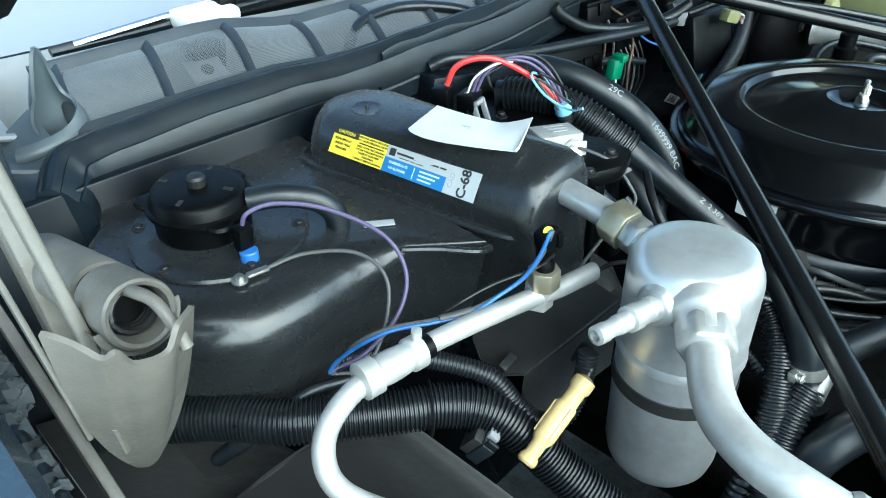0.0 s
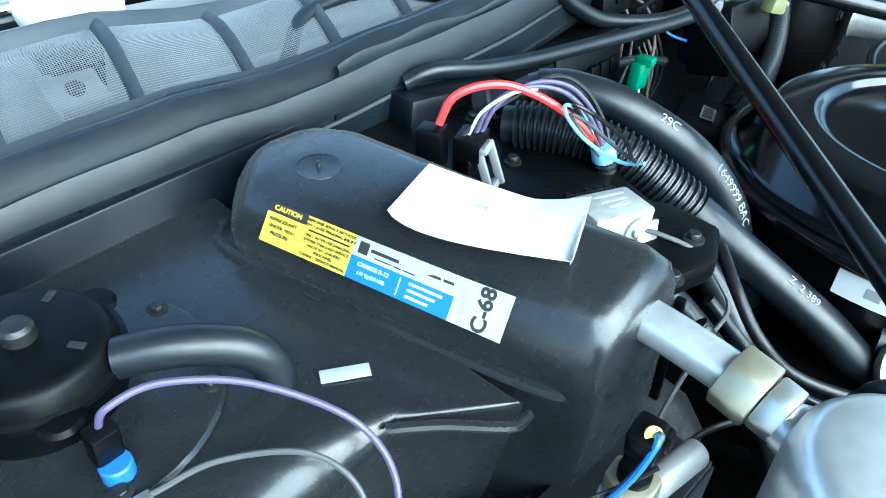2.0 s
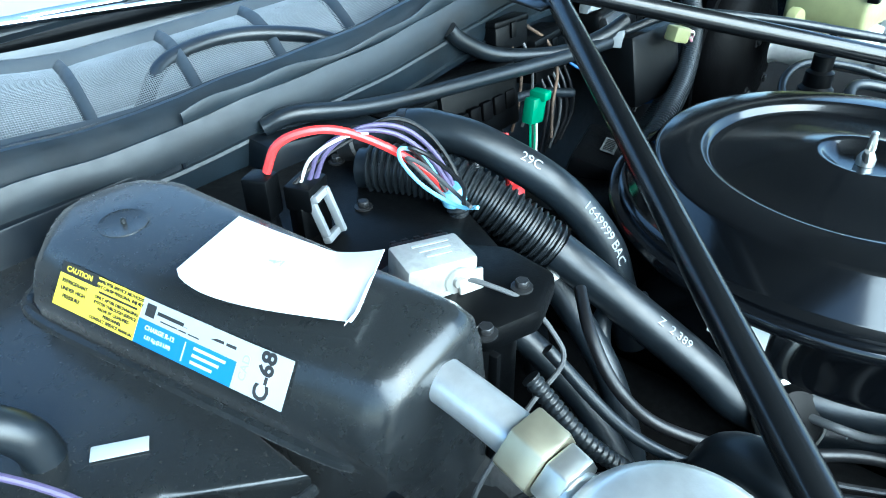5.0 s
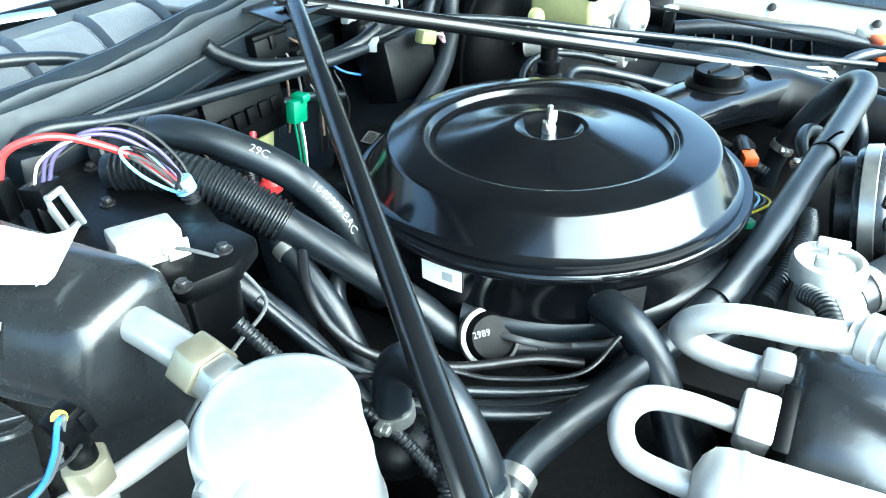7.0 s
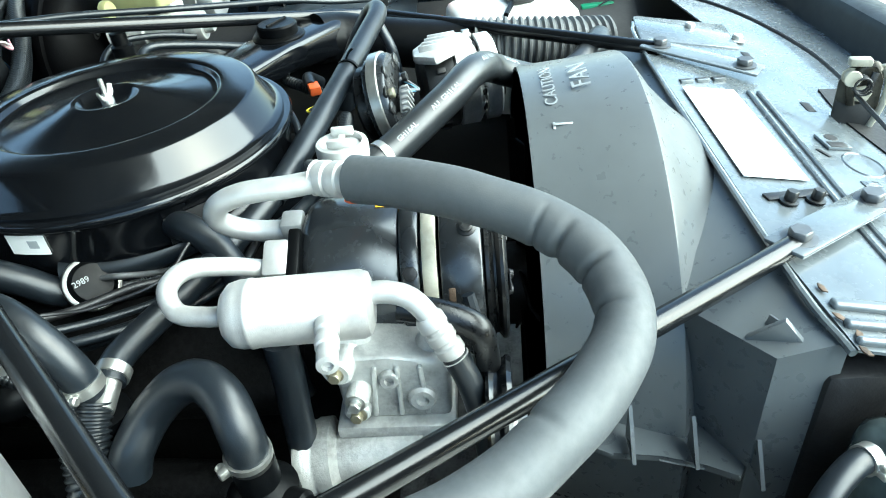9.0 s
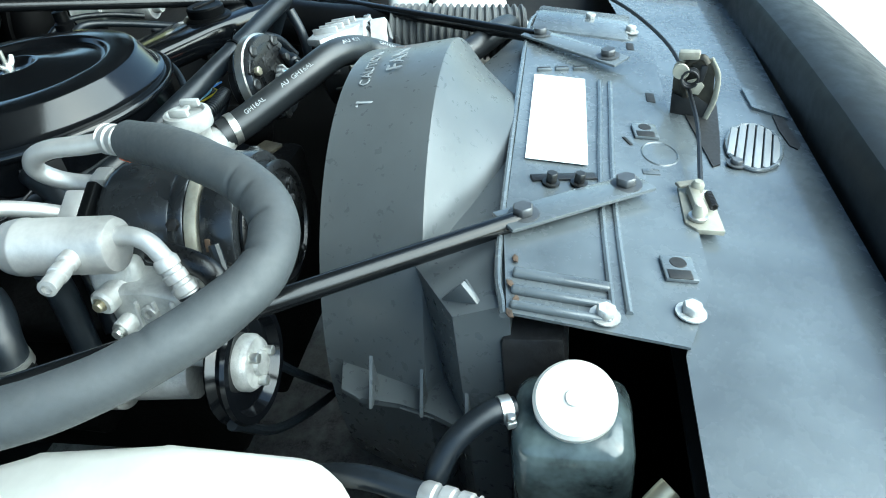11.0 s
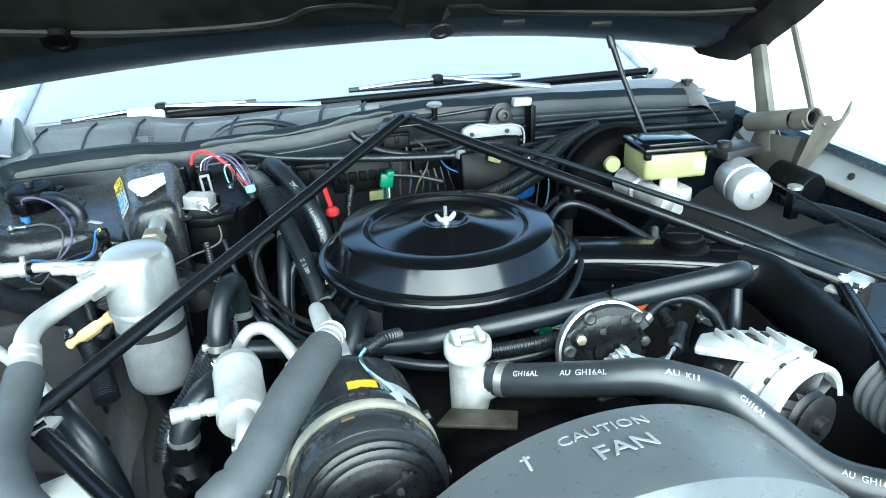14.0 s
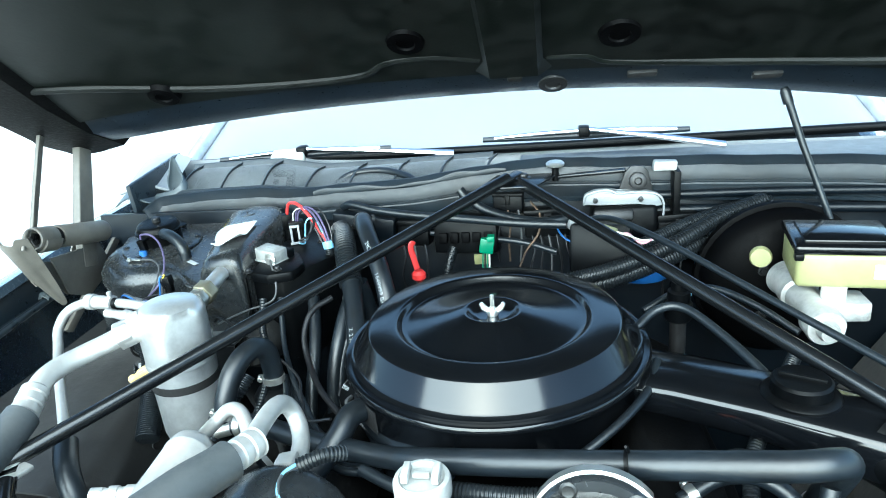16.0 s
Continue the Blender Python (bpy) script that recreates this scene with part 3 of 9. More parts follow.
brk = Solid().box((0.045, 0.04, 0.003), place((-0.517, 0.552, 0.975), 35), 0.001).box((0.04, 0.003, 0.03), place((-0.517, 0.535, 0.96)), 0.001)
wb = thing("cowl_bracket", "grey sheet-metal bracket bolted under the mesh", "bracket", (-0.517, 0.55, 0.95))
part("plate", brk, PLENUM, wb)
bolt(wb, (-0.517, 0.552, 0.978), (0, -0.5, 1), 0.005, 0.006)
wb2 = thing("cowl_bracket", "grey sheet-metal bracket bolted under the mesh", "bracket", (-0.43, 0.53, 0.945))
part("plate", Solid().box((0.05, 0.03, 0.003), place((-0.43, 0.53, 0.965), 30), 0.001), PLENUM, wb2)
bolt(wb2, (-0.435, 0.53, 0.967), (0, -0.5, 1), 0.004, 0.005)
bolt(wb2, (-0.418, 0.532, 0.967), (0, -0.5, 1), 0.004, 0.005)
single("washer_hose", Solid().tube([(-0.50, 0.47, 0.968), (-0.44, 0.46, 0.975), (-0.38, 0.475, 0.992), (-0.33, 0.50, 1.02), (-0.26, 0.50, 1.026), (-0.20, 0.47, 1.018), (-0.17, 0.44, 1.006)], 0.0072, 12), RUBBER,
       "grey-black washer hose lying along the cowl", "hose")

comb = thing("cowl_louver", "slotted black louver strip below the cowl screen", "louver", (-0.445, 0.462, 1.010))
part("ledge", Solid().sweep([(-0.70 + 0.035 * k, 0.4535 - 0.012 * k / 19, 0.993 + 0.0155 * k / 19) for k in range(20)], 0.0125, 8, 0.16), SCREEN_GREY, comb, "dusty dark grey ledge")
CB = place((-0.442, 0.4515, 1.0025), 8, 0, 6)
part("strip", Solid().box((0.112, 0.014, 0.004), CB, 0.001), FIREWALL, comb)
# Black boxes drawn on for the shade between the louvers.
for k in range(18):
    part("slot", Solid().box((0.0034, 0.0075, 0.0015), CB @ Matrix.Translation((-0.0475 + 0.0056 * k, 0, 0.0018)), 0), INK_AND_SHADE, comb)

# rubber flap at the end of the cowl
def flap_pt(u, v):
    """A leaf of rubber that stands up behind and wraps round to the front, lower and lower."""
    a = radians(170 - 300 * u)
    tip = math.exp(-((u - 0.22) / 0.17) ** 2)
    top = 0.012 + 0.020 * (1 - u) + 0.056 * tip + 0.012 * math.exp(-((u - 0.55) / 0.12) ** 2)
    r = 0.0135 + 0.005 * u + 0.006 * math.sin(math.pi * v) - 0.005 * v * tip
    sag = max(0.0, u - 0.62) * 2.6
    return (-0.708 + r * math.cos(a) + 0.006 * v * tip - 0.030 * sag, 0.474 + r * math.sin(a) + 0.006 * sag, 0.986 + top * v - 0.004 * sag)


single("cowl_end_flap", Solid().sheet(flap_pt, 26, 10, 0.003), FLAP_RUBBER, "curled rubber leaf standing at the end of the cowl seal", "flap")
flap = Solid().sheet(lambda u, v: (-0.83 + 0.11 * u, 0.43 + 0.08 * v, 0.985 + 0.015 * u + 0.012 * math.sin(5 * u + 2 * v)), 12, 6, 0.003)
single("cowl_end_flap", flap, FLAP_RUBBER, "bent rubber end of the cowl seal", "flap")
strap = thing("cowl_corner_plate", "pale bent corner plate between cowl and fender", "plate", (-0.80, 0.50, 0.95))
part("plate", Solid().sheet(lambda u, v: (-0.86 + 0.12 * u, 0.50 + 0.12 * v, 0.985 + 0.035 * v + 0.02 * math.sin(3 * u)), 8, 6, 0.002), FLANGE, strap)
part("edge_bead", Solid().tube([(-0.86, 0.50, 0.987), (-0.80, 0.498, 1.005), (-0.74, 0.50, 0.99)], 0.004, 8), FLANGE, strap)

# windshield and cabin
SETTLED[0] = False
wind = thing("windshield", "windshield with sky reflection in its pale colour and a black lower edge", "windshield", (0, 0.65, 1.03), kind="structure")
part("pane", Solid().sheet(lambda u, v: (-0.76 + 1.52 * u, 0.655 - 0.03 * (2 * u - 1) ** 2 * -1 + 0.62 * v, 1.025 + 0.36 * v), 12, 4, 0.005), GLASS, wind)
part("lower_moulding", Solid().tube([(-0.78, 0.665, 1.025), (0, 0.64, 1.027), (0.78, 0.665, 1.025)], 0.010, 10), BLACK_PLASTIC, wind)
for sx in (-1, 1):
    part("pillar", Solid().tube([(sx * 0.78, 0.66, 1.02), (sx * 0.70, 1.0, 1.22), (sx * 0.62, 1.30, 1.40)], 0.018, 12), ALU, wind, "bright pillar moulding")
cab = thing("cabin", "dark car cabin behind the windshield", "cabin", (0, 1.6, 0.4), kind="structure")
part("dashboard", Solid().prism([(0.70, 0.98), (0.95, 1.05), (1.2, 1.0), (1.25, 0.5), (0.70, 0.5)], -0.76, 0.76, rot(90, 0, 90), 0.02), CABIN, cab)
part("roof", Solid().box((1.35, 1.5, 0.03), place((0, 2.05, 1.41)), 0.01), CAR_PAINT, cab)
part("cabin_body", Solid().box((1.9, 2.8, 0.62), place((0, 2.45, 0.62)), 0.05), CAR_PAINT, cab)
part("rear_wall", Solid().box((1.4, 0.05, 0.7), place((0, 2.75, 1.05)), 0.01), CABIN, cab)


def wiper(name, base, tip0, tip1, label):
    w = thing(name, label, "wiper", base)
    mid = [(a + b) / 2 for a, b in zip(tip0, tip1)]
    part("blade", Solid().sweep([tip0, mid, tip1], [0.006, 0.010, 0.006], 8, 0.8), RUBBER, w)
    up = Vector((0, -0.006, 0.010))
    part("blade_frame", Solid().sweep([Vector(tip0).lerp(Vector(tip1), t) + up * (1 - (2 * t - 1) ** 2) for t in (0.06, 0.3, 0.5, 0.7, 0.94)], 0.0045, 8, 0.7), CHROME, w, "worn bright metal frame")
    part("arm", Solid().sweep([base, [(a + b) / 2 + 0.006 for a, b in zip(base, mid)], Vector(mid) + up * 1.4], [0.009, 0.007, 0.005], 8, 0.6), CHROME, w, "bright metal arm")
    part("pivot_block", Solid().box((0.022, 0.03, 0.022), place(Vector(mid) + up * 0.8), 0.004), BLACK_PLASTIC, w)
    return w


wiper("wiper", (0.42, 0.53, 1.035), (-0.055, 0.575, 1.062), (0.36, 0.57, 1.062), "windshield wiper with a bright metal arm")
wp = thing("wiper_pivot", "white wiper pivot cover on a black bracket", "wiper pivot", (-0.50, 0.58, 0.97))
part("cover", Solid().box((0.075, 0.04, 0.022), place((-0.49, 0.585, 1.048), 14, 0, 6), 0.006), WHITE_PLASTIC, wp, "white plastic cover")
part("bracket", Solid().prism([(-0.030, 0), (0.030, 0), (0.014, -0.075), (-0.012, -0.075)], -0.012, 0.012, place((-0.505, 0.578, 1.040), 90, 0, 0), 0.004), BLACK_PLASTIC, wp)
wiper("wiper", (-0.12, 0.585, 1.035), (-0.66, 0.60, 1.045), (-0.26, 0.60, 1.052), "windshield wiper with a bright metal arm")

# hood, standing open
hood = thing("hood", "open hood with dark inner panel and navy rear edge", "hood", (0, 0.36, 1.15), kind="structure")


def hood_pt(u, v, off=0.0):
    """u across -1..1, v from the rear edge 0 to the front 1; off lifts along the outer normal."""
    y = 0.385 - 1.13 * v
    rise = 0.48 * min(v, 0.12) + 0.86 * max(0.0, v - 0.12)
    z = 1.182 + rise - (0.055 if u < 0 else 0.09) * u * u * (1 - 0.6 * v)
    return (u * (0.86 if u < 0 else 0.83), y + off * 0.6, z + off * 0.79)


part("outer_panel", Solid().sheet(lambda u, v: hood_pt(2 * u - 1, v, 0.055), 16, 10, 0.003), CAR_PAINT, hood)
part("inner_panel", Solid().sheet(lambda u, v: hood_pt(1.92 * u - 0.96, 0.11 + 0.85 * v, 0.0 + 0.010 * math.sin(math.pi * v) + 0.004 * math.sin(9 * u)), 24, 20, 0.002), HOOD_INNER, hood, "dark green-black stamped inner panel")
rings = []
for k in range(25):
    u = -1 + 2 * k / 24
    rings.append([hood_pt(u, v, o) for v, o in ((-0.01, 0.050), (-0.015, 0.028), (0.0, 0.004), (0.03, -0.008), (0.075, -0.008), (0.115, 0.010), (0.115, 0.05))])
part("rear_rail", Solid().loft(rings), HOOD_EDGE, hood, "navy painted rear rail")
for sx in (-1, 1):
    rings = []
    for k in range(13):
        v = k / 12
        rings.append([hood_pt(sx * u, v, o) for u, o in ((1.0, 0.05), (1.0, 0.0), (0.98, -0.014), (0.92, -0.016), (0.86, -0.010), (0.84, 0.012), (0.84, 0.05))])
    # Rails take near-black instead of hood paint, darkened against grazing sky.
    part("side_rail", Solid().loft(rings), GRIME_AND_SHADE_BLACK, hood)
for u, v, r in ((0.111, 0.065, 0.026), (-0.629, 0.143, 0.028), (-0.138, 0.186, 0.030), (0.224, 0.176, 0.032)):
    p, q = Vector(hood_pt(u, v, -0.008 if v < 0.1 else 0.0)), Vector(hood_pt(u, v, -1.0))
    part("plug", Solid().lathe([(0, 0.003), (r * 0.45, 0.003), (r * 0.5, 0.006), (r * 0.9, 0.005), (r, -0.004), (0, -0.004)], aim(p, q), 24), (STEEL_DARK if v < 0.1 else DEEP_BLACK), hood)
for u, w in ((0.038, 0.024), (0.277, 0.046), (0.50, 0.045)):
    # Hood slots are black boxes that paint in the dark of a hole.
    p, q = Vector(hood_pt(u, 0.085, -0.004)), Vector(hood_pt(u, 0.085, -1.0))
    part("slot", Solid().box((w, 0.016, 0.010), aim(p, q), 0.004), INK_AND_SHADE, hood)
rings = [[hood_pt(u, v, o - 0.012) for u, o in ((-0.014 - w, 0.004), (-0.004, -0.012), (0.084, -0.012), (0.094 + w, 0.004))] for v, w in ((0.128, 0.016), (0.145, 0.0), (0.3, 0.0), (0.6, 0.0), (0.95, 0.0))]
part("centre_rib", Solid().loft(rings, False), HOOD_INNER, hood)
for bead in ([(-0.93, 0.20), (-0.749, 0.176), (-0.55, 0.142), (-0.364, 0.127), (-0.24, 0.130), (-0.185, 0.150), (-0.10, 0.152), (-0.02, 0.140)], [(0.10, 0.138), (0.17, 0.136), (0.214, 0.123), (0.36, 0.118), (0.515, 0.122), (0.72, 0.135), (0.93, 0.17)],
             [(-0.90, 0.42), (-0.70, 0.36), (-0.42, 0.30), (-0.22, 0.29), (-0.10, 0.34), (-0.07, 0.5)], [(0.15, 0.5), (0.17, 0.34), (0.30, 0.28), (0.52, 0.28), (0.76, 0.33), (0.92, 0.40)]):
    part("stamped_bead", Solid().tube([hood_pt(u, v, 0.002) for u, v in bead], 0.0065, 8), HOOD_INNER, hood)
part("striker_tab", Solid().sheet(lambda u, v: hood_pt(-0.09 + 0.08 * u, -0.012 + 0.02 * v, 0.052 - 0.02 * v), 4, 2, 0.003), BODY_BLACK, hood)


def hinge(sx, shift):
    """A hood hinge: base plate, two arms, a cupped front shield and the counter-spring in its tube."""
    S = Vector(shift)
    h = thing("hood_lift", "beige-grey primed steel hood hinge with coil spring tube", "hinge", tuple(Vector((sx * 0.80, 0.2, 0.90)) + S))

    def plate(name, outline, x0, x1, bevel=0.002):
        m = Matrix.Translation(S) @ Matrix(((0, 0, 1, 0), (1, 0, 0, 0), (0, 1, 0, 0), (0, 0, 0, 1)))
        return part(name, Solid().prism(outline, min(x0, x1), max(x0, x1), m, bevel), PRIMER, h)

    plate("base_plate", [(0.16, 1.01), (0.24, 0.995), (0.29, 1.0), (0.305, 0.96), (0.28, 0.92), (0.23, 0.905), (0.18, 0.93)], sx * 0.797, sx * 0.802)
    plate("front_arm", [(0.137, 1.036), (0.147, 1.030), (0.201, 1.13), (0.350, 1.40), (0.340, 1.406), (0.191, 1.136)], sx * 0.810, sx * 0.817, 0.002)
    plate("rear_arm", [(0.235, 0.96), (0.275, 0.95), (0.29, 1.03), (0.345, 1.17), (0.315, 1.19), (0.255, 1.04)], sx * 0.796, sx * 0.812, 0.003)
    tube_a, tube_b = Vector((sx * 0.789, 0.122, 1.058)) + S, Vector((sx * 0.789, 0.300, 1.012)) + S
    m = aim(tube_a, tube_b)
    L = (tube_b - tube_a).length
    stube = part("spring_tube", Solid().lathe([(0.0152, 0.044), (0.0152, 0.004), (0.0162, 0.001), (0.0182, 0), (0.0198, 0.001), (0.0206, 0.004), (0.0206, 0.045), (0.0195, 0.046), (0, 0.046)], m, 32), PRIMER, h)
    part("rear_tube", Solid().lathe([(0, 0.058), (0.0195, 0.058), (0.0206, 0.060), (0.0206, L), (0, L)], m, 32), PRIMER, stube)
    # Solid black plugs stand in for the shade in the bore and gap.
    part("dark_bore", Solid().lathe([(0, 0.030), (0.0151, 0.030), (0.0151, 0.043), (0, 0.043)], m, 28).lathe([(0, 0.046), (0.0165, 0.046), (0.0165, 0.058), (0, 0.058)], m, 28), GRIME_AND_SHADE_BLACK, stube, "black plug painting the shade inside the tube")
    coil = [m @ Vector((0.0125 * math.cos(a), 0.0125 * math.sin(a), 0.010 + a / (2 * math.pi) * 0.0045)) for a in np.arange(0, 2 * math.pi * 4, 0.4)]
    part("coil_spring", Solid().sweep(coil, 0.0019, 6), STEEL_DARK, stube)
    part("spring_hook", Solid().tube([tube_a + Vector((0, 0.020, 0.008)), tube_a + Vector((0, -0.002, 0.016)), tube_a + Vector((sx * -0.004, -0.014, 0.014)), tube_a + Vector((sx * -0.006, -0.026, 0.004)), tube_a + Vector((sx * -0.007, -0.033, -0.008))], 0.0035, 12), PRIMER, stube)
    part("tube_cradle", Solid().lathe([(0.0208, 0.008), (0.0245, 0.008), (0.0245, 0.045), (0.0208, 0.045)], m, 16, 170, 185), PRIMER, h)

    def shield(u, v):
        """The cupped front: wide ears at the top, a scooped notch between them, drawn in below."""
        w = 1.0 - v
        outer = 0.840 - 0.008 * w - 0.020 * w ** 3
        inner = 0.771 + 0.008 * w + 0.014 * w ** 3
        ear = math.exp(-(u / 0.10) ** 2)
        notch = 1 / (1 + math.exp(-(u - 0.36) / 0.018)) / (1 + math.exp((u - 0.74) / 0.025))
        side = math.exp(-((u - 0.24) / 0.08) ** 2)
        top = 1.088 - 0.020 * u - 0.015 * notch + 0.004 * ear - 0.008 * side
        z = top + (0.922 - 0.006 * math.sin(math.pi * u) - top) * w
        y = 0.094 - 0.022 * math.sin(math.pi * u) * v + 0.058 * w + 0.010 * w * w + 0.005 * notch * v ** 6
        return (sx * (outer + (inner - outer) * u) + S.x, y + S.y, z + S.z)

    plate("rear_lug", [(0.125, 1.02), (0.20, 0.985), (0.285, 0.957), (0.306, 0.942), (0.300, 0.925), (0.22, 0.915), (0.19, 0.925)], sx * 0.812, sx * 0.8155)
    plate("thin_link", [(0.300, 1.060), (0.310, 1.054), (0.205, 0.925), (0.196, 0.932)], sx * 0.822, sx * 0.826, 0.001)
    plate("lower_link", [(0.376, 0.972), (0.388, 0.960), (0.186, 0.848), (0.170, 0.860)], sx * 0.820, sx * 0.829, 0.002)
    shd = part("front_shield", Solid().sheet(shield, 44, 18, 0.003), PRIMER, h, "cupped front shield")
    part("shield_slot", Solid().sweep([Vector((sx * 0.821, 0.1205, 1.000)) + S, Vector((sx * 0.8195, 0.1265, 0.985)) + S, Vector((sx * 0.818, 0.134, 0.968)) + S], 0.0034, 10, 0.7), PRIMER, shd, "pressed rib")
    part("hood_strap", Solid().loft([[(sx * (0.806 + a) + S.x, y + S.y, z + b + S.z) for a, b in ((0, 0), (0.03, 0), (0.03, 0.006), (0, 0.006))] for y, z in ((0.40, 1.165), (0.345, 1.255), (0.27, 1.34))]), PRIMER, h, "primed strap bolted to the hood")
    return h


def lining_pt(u, v):
    """A buckled sheet between the hinge and the fender, its free edge cut in a step."""
    y = 0.195 + 0.20 * v
    edge = -0.8465 + 0.013 / (1 + math.exp(-(y - 0.293) / 0.004))
    x = edge - 0.065 * (1 - u)
    return (x, y, 0.897 + 0.006 * math.sin(31 * v + 8 * u) * (1 - u * 0.5) + 0.004 * math.sin(70 * v - 20 * u) - 0.010 * u ** 3)


single("fender_lining", Solid().sheet(lining_pt, 12, 40, 0.003), SUPPORT, "buckled grey-blue painted lining beside the hood hinge", "lining")
hinge(-1, (0, 0.015, -0.032))
hinge(1, (0, -0.03, -0.045))


SETTLED[0] = True
# ---- passenger side: heater and air-conditioning case ----
case = thing("hvac_case", "dusty black plastic heater and blower case on the firewall", "heater case", (-0.55, 0.25, 0.80))


def shelf_outline():
    c, r = (-0.662, 0.288), 0.112
    pts = [(-0.505, 0.402), (-0.72, 0.402)]
    for k in range(13):
        a = radians(128 + (272 - 128) * k / 12)
        pts.append((c[0] + r * math.cos(a), c[1] + r * math.sin(a)))
    return pts + [(-0.60, 0.180), (-0.558, 0.176), (-0.512, 0.139), (-0.505, 0.134)]


_o = [Vector((x, y, 0)) for x, y in shelf_outline()]
_dense = []
for p, q in zip(_o, _o[1:] + _o[:1]):
    steps = max(1, int((q - p).length / 0.012))
    _dense += [p.lerp(q, k / steps) for k in range(steps)]
_n = len(_dense)
_in = []
for k in range(_n):
    t = (_dense[(k + 2) % _n] - _dense[(k - 2) % _n]).normalized()
    w = Vector((t.y, -t.x, 0))
    _in.append(w if w.dot(Vector((-0.62, 0.29, 0)) - _dense[k]) > 0 else -w)
_in = [sum((_in[(k + j) % _n] for j in range(-3, 4)), Vector()).normalized() for k in range(_n)]


def shelf_ring(s, z, push=0.0):
    """The outline drawn in by a share s of its local edge radius."""
    out = []
    for p, w in zip(_dense, _in):
        f = min(1.0, max(0.0, (-0.548 - p.x) / 0.06)) if p.y < 0.33 else 0.15
        r = 0.004 + 0.030 * f
        q = p + w * (r * s + push)
        out.append((q.x, q.y, z if z < 0.9 else 0.952 - r * (1 - math.sin(math.acos(max(0.0, min(1.0, 1 - s)))))))
    return out


housing = [shelf_ring(0, 0.80, 0.022), shelf_ring(0, 0.865, 0.010)] + [shelf_ring(1 - math.cos(radians(a)), 0.95) for a in (0, 12, 25, 38, 50, 62, 74, 90)]
part("blower_housing", Solid().loft(housing), DUSTY_PLASTIC, case, "", 60)
part("front_ridge", Solid().tube([(-0.566, 0.176, 0.951), (-0.545, 0.156, 0.952), (-0.522, 0.130, 0.952), (-0.508, 0.128, 0.950)], 0.0030, 8, 6), DUSTY_PLASTIC, case)


part("foot_bead", Solid().tube([(-0.520, 0.366, 0.952), (-0.537, 0.338, 0.9525), (-0.516, 0.235, 0.9525), (-0.494, 0.138, 0.9525), (-0.485, 0.118, 0.951)], 0.0040, 8, 6), DUSTY_PLASTIC, case)


def hump(y, lift=0.0, grow=0.0):
    """The cross-section of the evaporator cover at y."""
    f = (y - 0.105) / 0.28
    xf, xr = -0.535 + (0.332 - y) * 0.211, -0.416 - 0.014 * f
    xf += 0.040 * max(0.0, (y - 0.332) / 0.040) ** 1.3
    xr -= 0.016 * max(0.0, (y - 0.338) / 0.034)
    xl = xf + 0.02
    zt = 1.003 - 0.002 * f - 0.004 * max(0.0, (f - 0.8) / 0.2) ** 1.5
    p = [(xf, 0.80), (xf, 0.946), (xf + 0.0003, 0.956), (xf + 0.0002, 0.961), (xf - 0.001, 0.966), (xf + 0.0005, 0.973), (xf + 0.005, 0.983), (xf + 0.013, zt - 0.007), (xf + 0.020, zt - 0.0025), (xf + 0.030, zt),
         (xr - 0.012, zt), (xr - 0.002, zt - 0.002), (xr + 0.006, zt - 0.010), (xr + 0.012, zt - 0.05), (xr + 0.014, 0.80)]
    cx, cz = (xl + xr) / 2, 0.90
    return [(cx + (a - cx) * (1 - grow), y, cz + (b - cz) * (1 - grow) + lift) for a, b in p]


part("evaporator_cover", Solid().loft([hump(0.3740, -0.030, 0.10), hump(0.3725, -0.010, 0.03), hump(0.3690, -0.002, 0.005), hump(0.362), hump(0.352), hump(0.342), hump(0.332), hump(0.25), hump(0.18), hump(0.122), hump(0.110, -0.002, 0.02), hump(0.104, -0.008, 0.07)]), DUSTY_PLASTIC, case, "smooth black evaporator cover", 50)
part("moulded_disc", Solid().lathe([(0.0, 0.0012), (0.013, 0.0008), (0.0142, 0.0012), (0.0150, -0.001), (0, -0.001)], place((-0.481, 0.315, 1.0018), 0, -2), 28).lathe([(0, 0), (0.002, 0.0), (0.0014, 0.004), (0, 0.0045)], place((-0.481, 0.315, 1.0018)), 10), DUSTY_PLASTIC, case)
# heater half, right of the evaporator
part("heater_housing", Solid().prism([(-0.405, 0.402), (-0.405, 0.128), (-0.345, 0.122), (-0.315, 0.150), (-0.268, 0.235), (-0.262, 0.402)], 0.80, 0.957, None, 0.008), BLACK_PLASTIC, case)
part("heater_lid", Solid().prism([(-0.402, 0.20), (-0.398, 0.112), (-0.362, 0.098), (-0.325, 0.110), (-0.318, 0.150), (-0.345, 0.20)], 0.948, 0.966, None, 0.005), BLACK_PLASTIC, case)
part("raised_box", Solid().box((0.125, 0.045, 0.045), place((-0.275, 0.385, 0.950), 0, 8, -4), 0.006), FIREWALL, case)
part("vertical_seam", Solid().box((0.004, 0.006, 0.16), place((-0.402, 0.102, 0.88)), 0.001), BLACK_PLASTIC, case)
for p in ((-0.398, 0.111, 0.966), (-0.352, 0.118, 0.966), (-0.33, 0.27, 0.957), (-0.29, 0.34, 0.957)):
    bolt(case, p, (0, 0, 1), 0.0045, 0.006)
part("case_front_bulge", Solid().lathe([(0.0, 0.06), (0.025, 0.055), (0.045, 0.03), (0.05, 0.0), (0.05, -0.04)], aim((-0.400, 0.115, 0.84), (-0.400, -1, 0.82)) @ Matrix.Scale(0.8, 4), 20), MASTIC, case, "lumpy black mastic round the pipe")

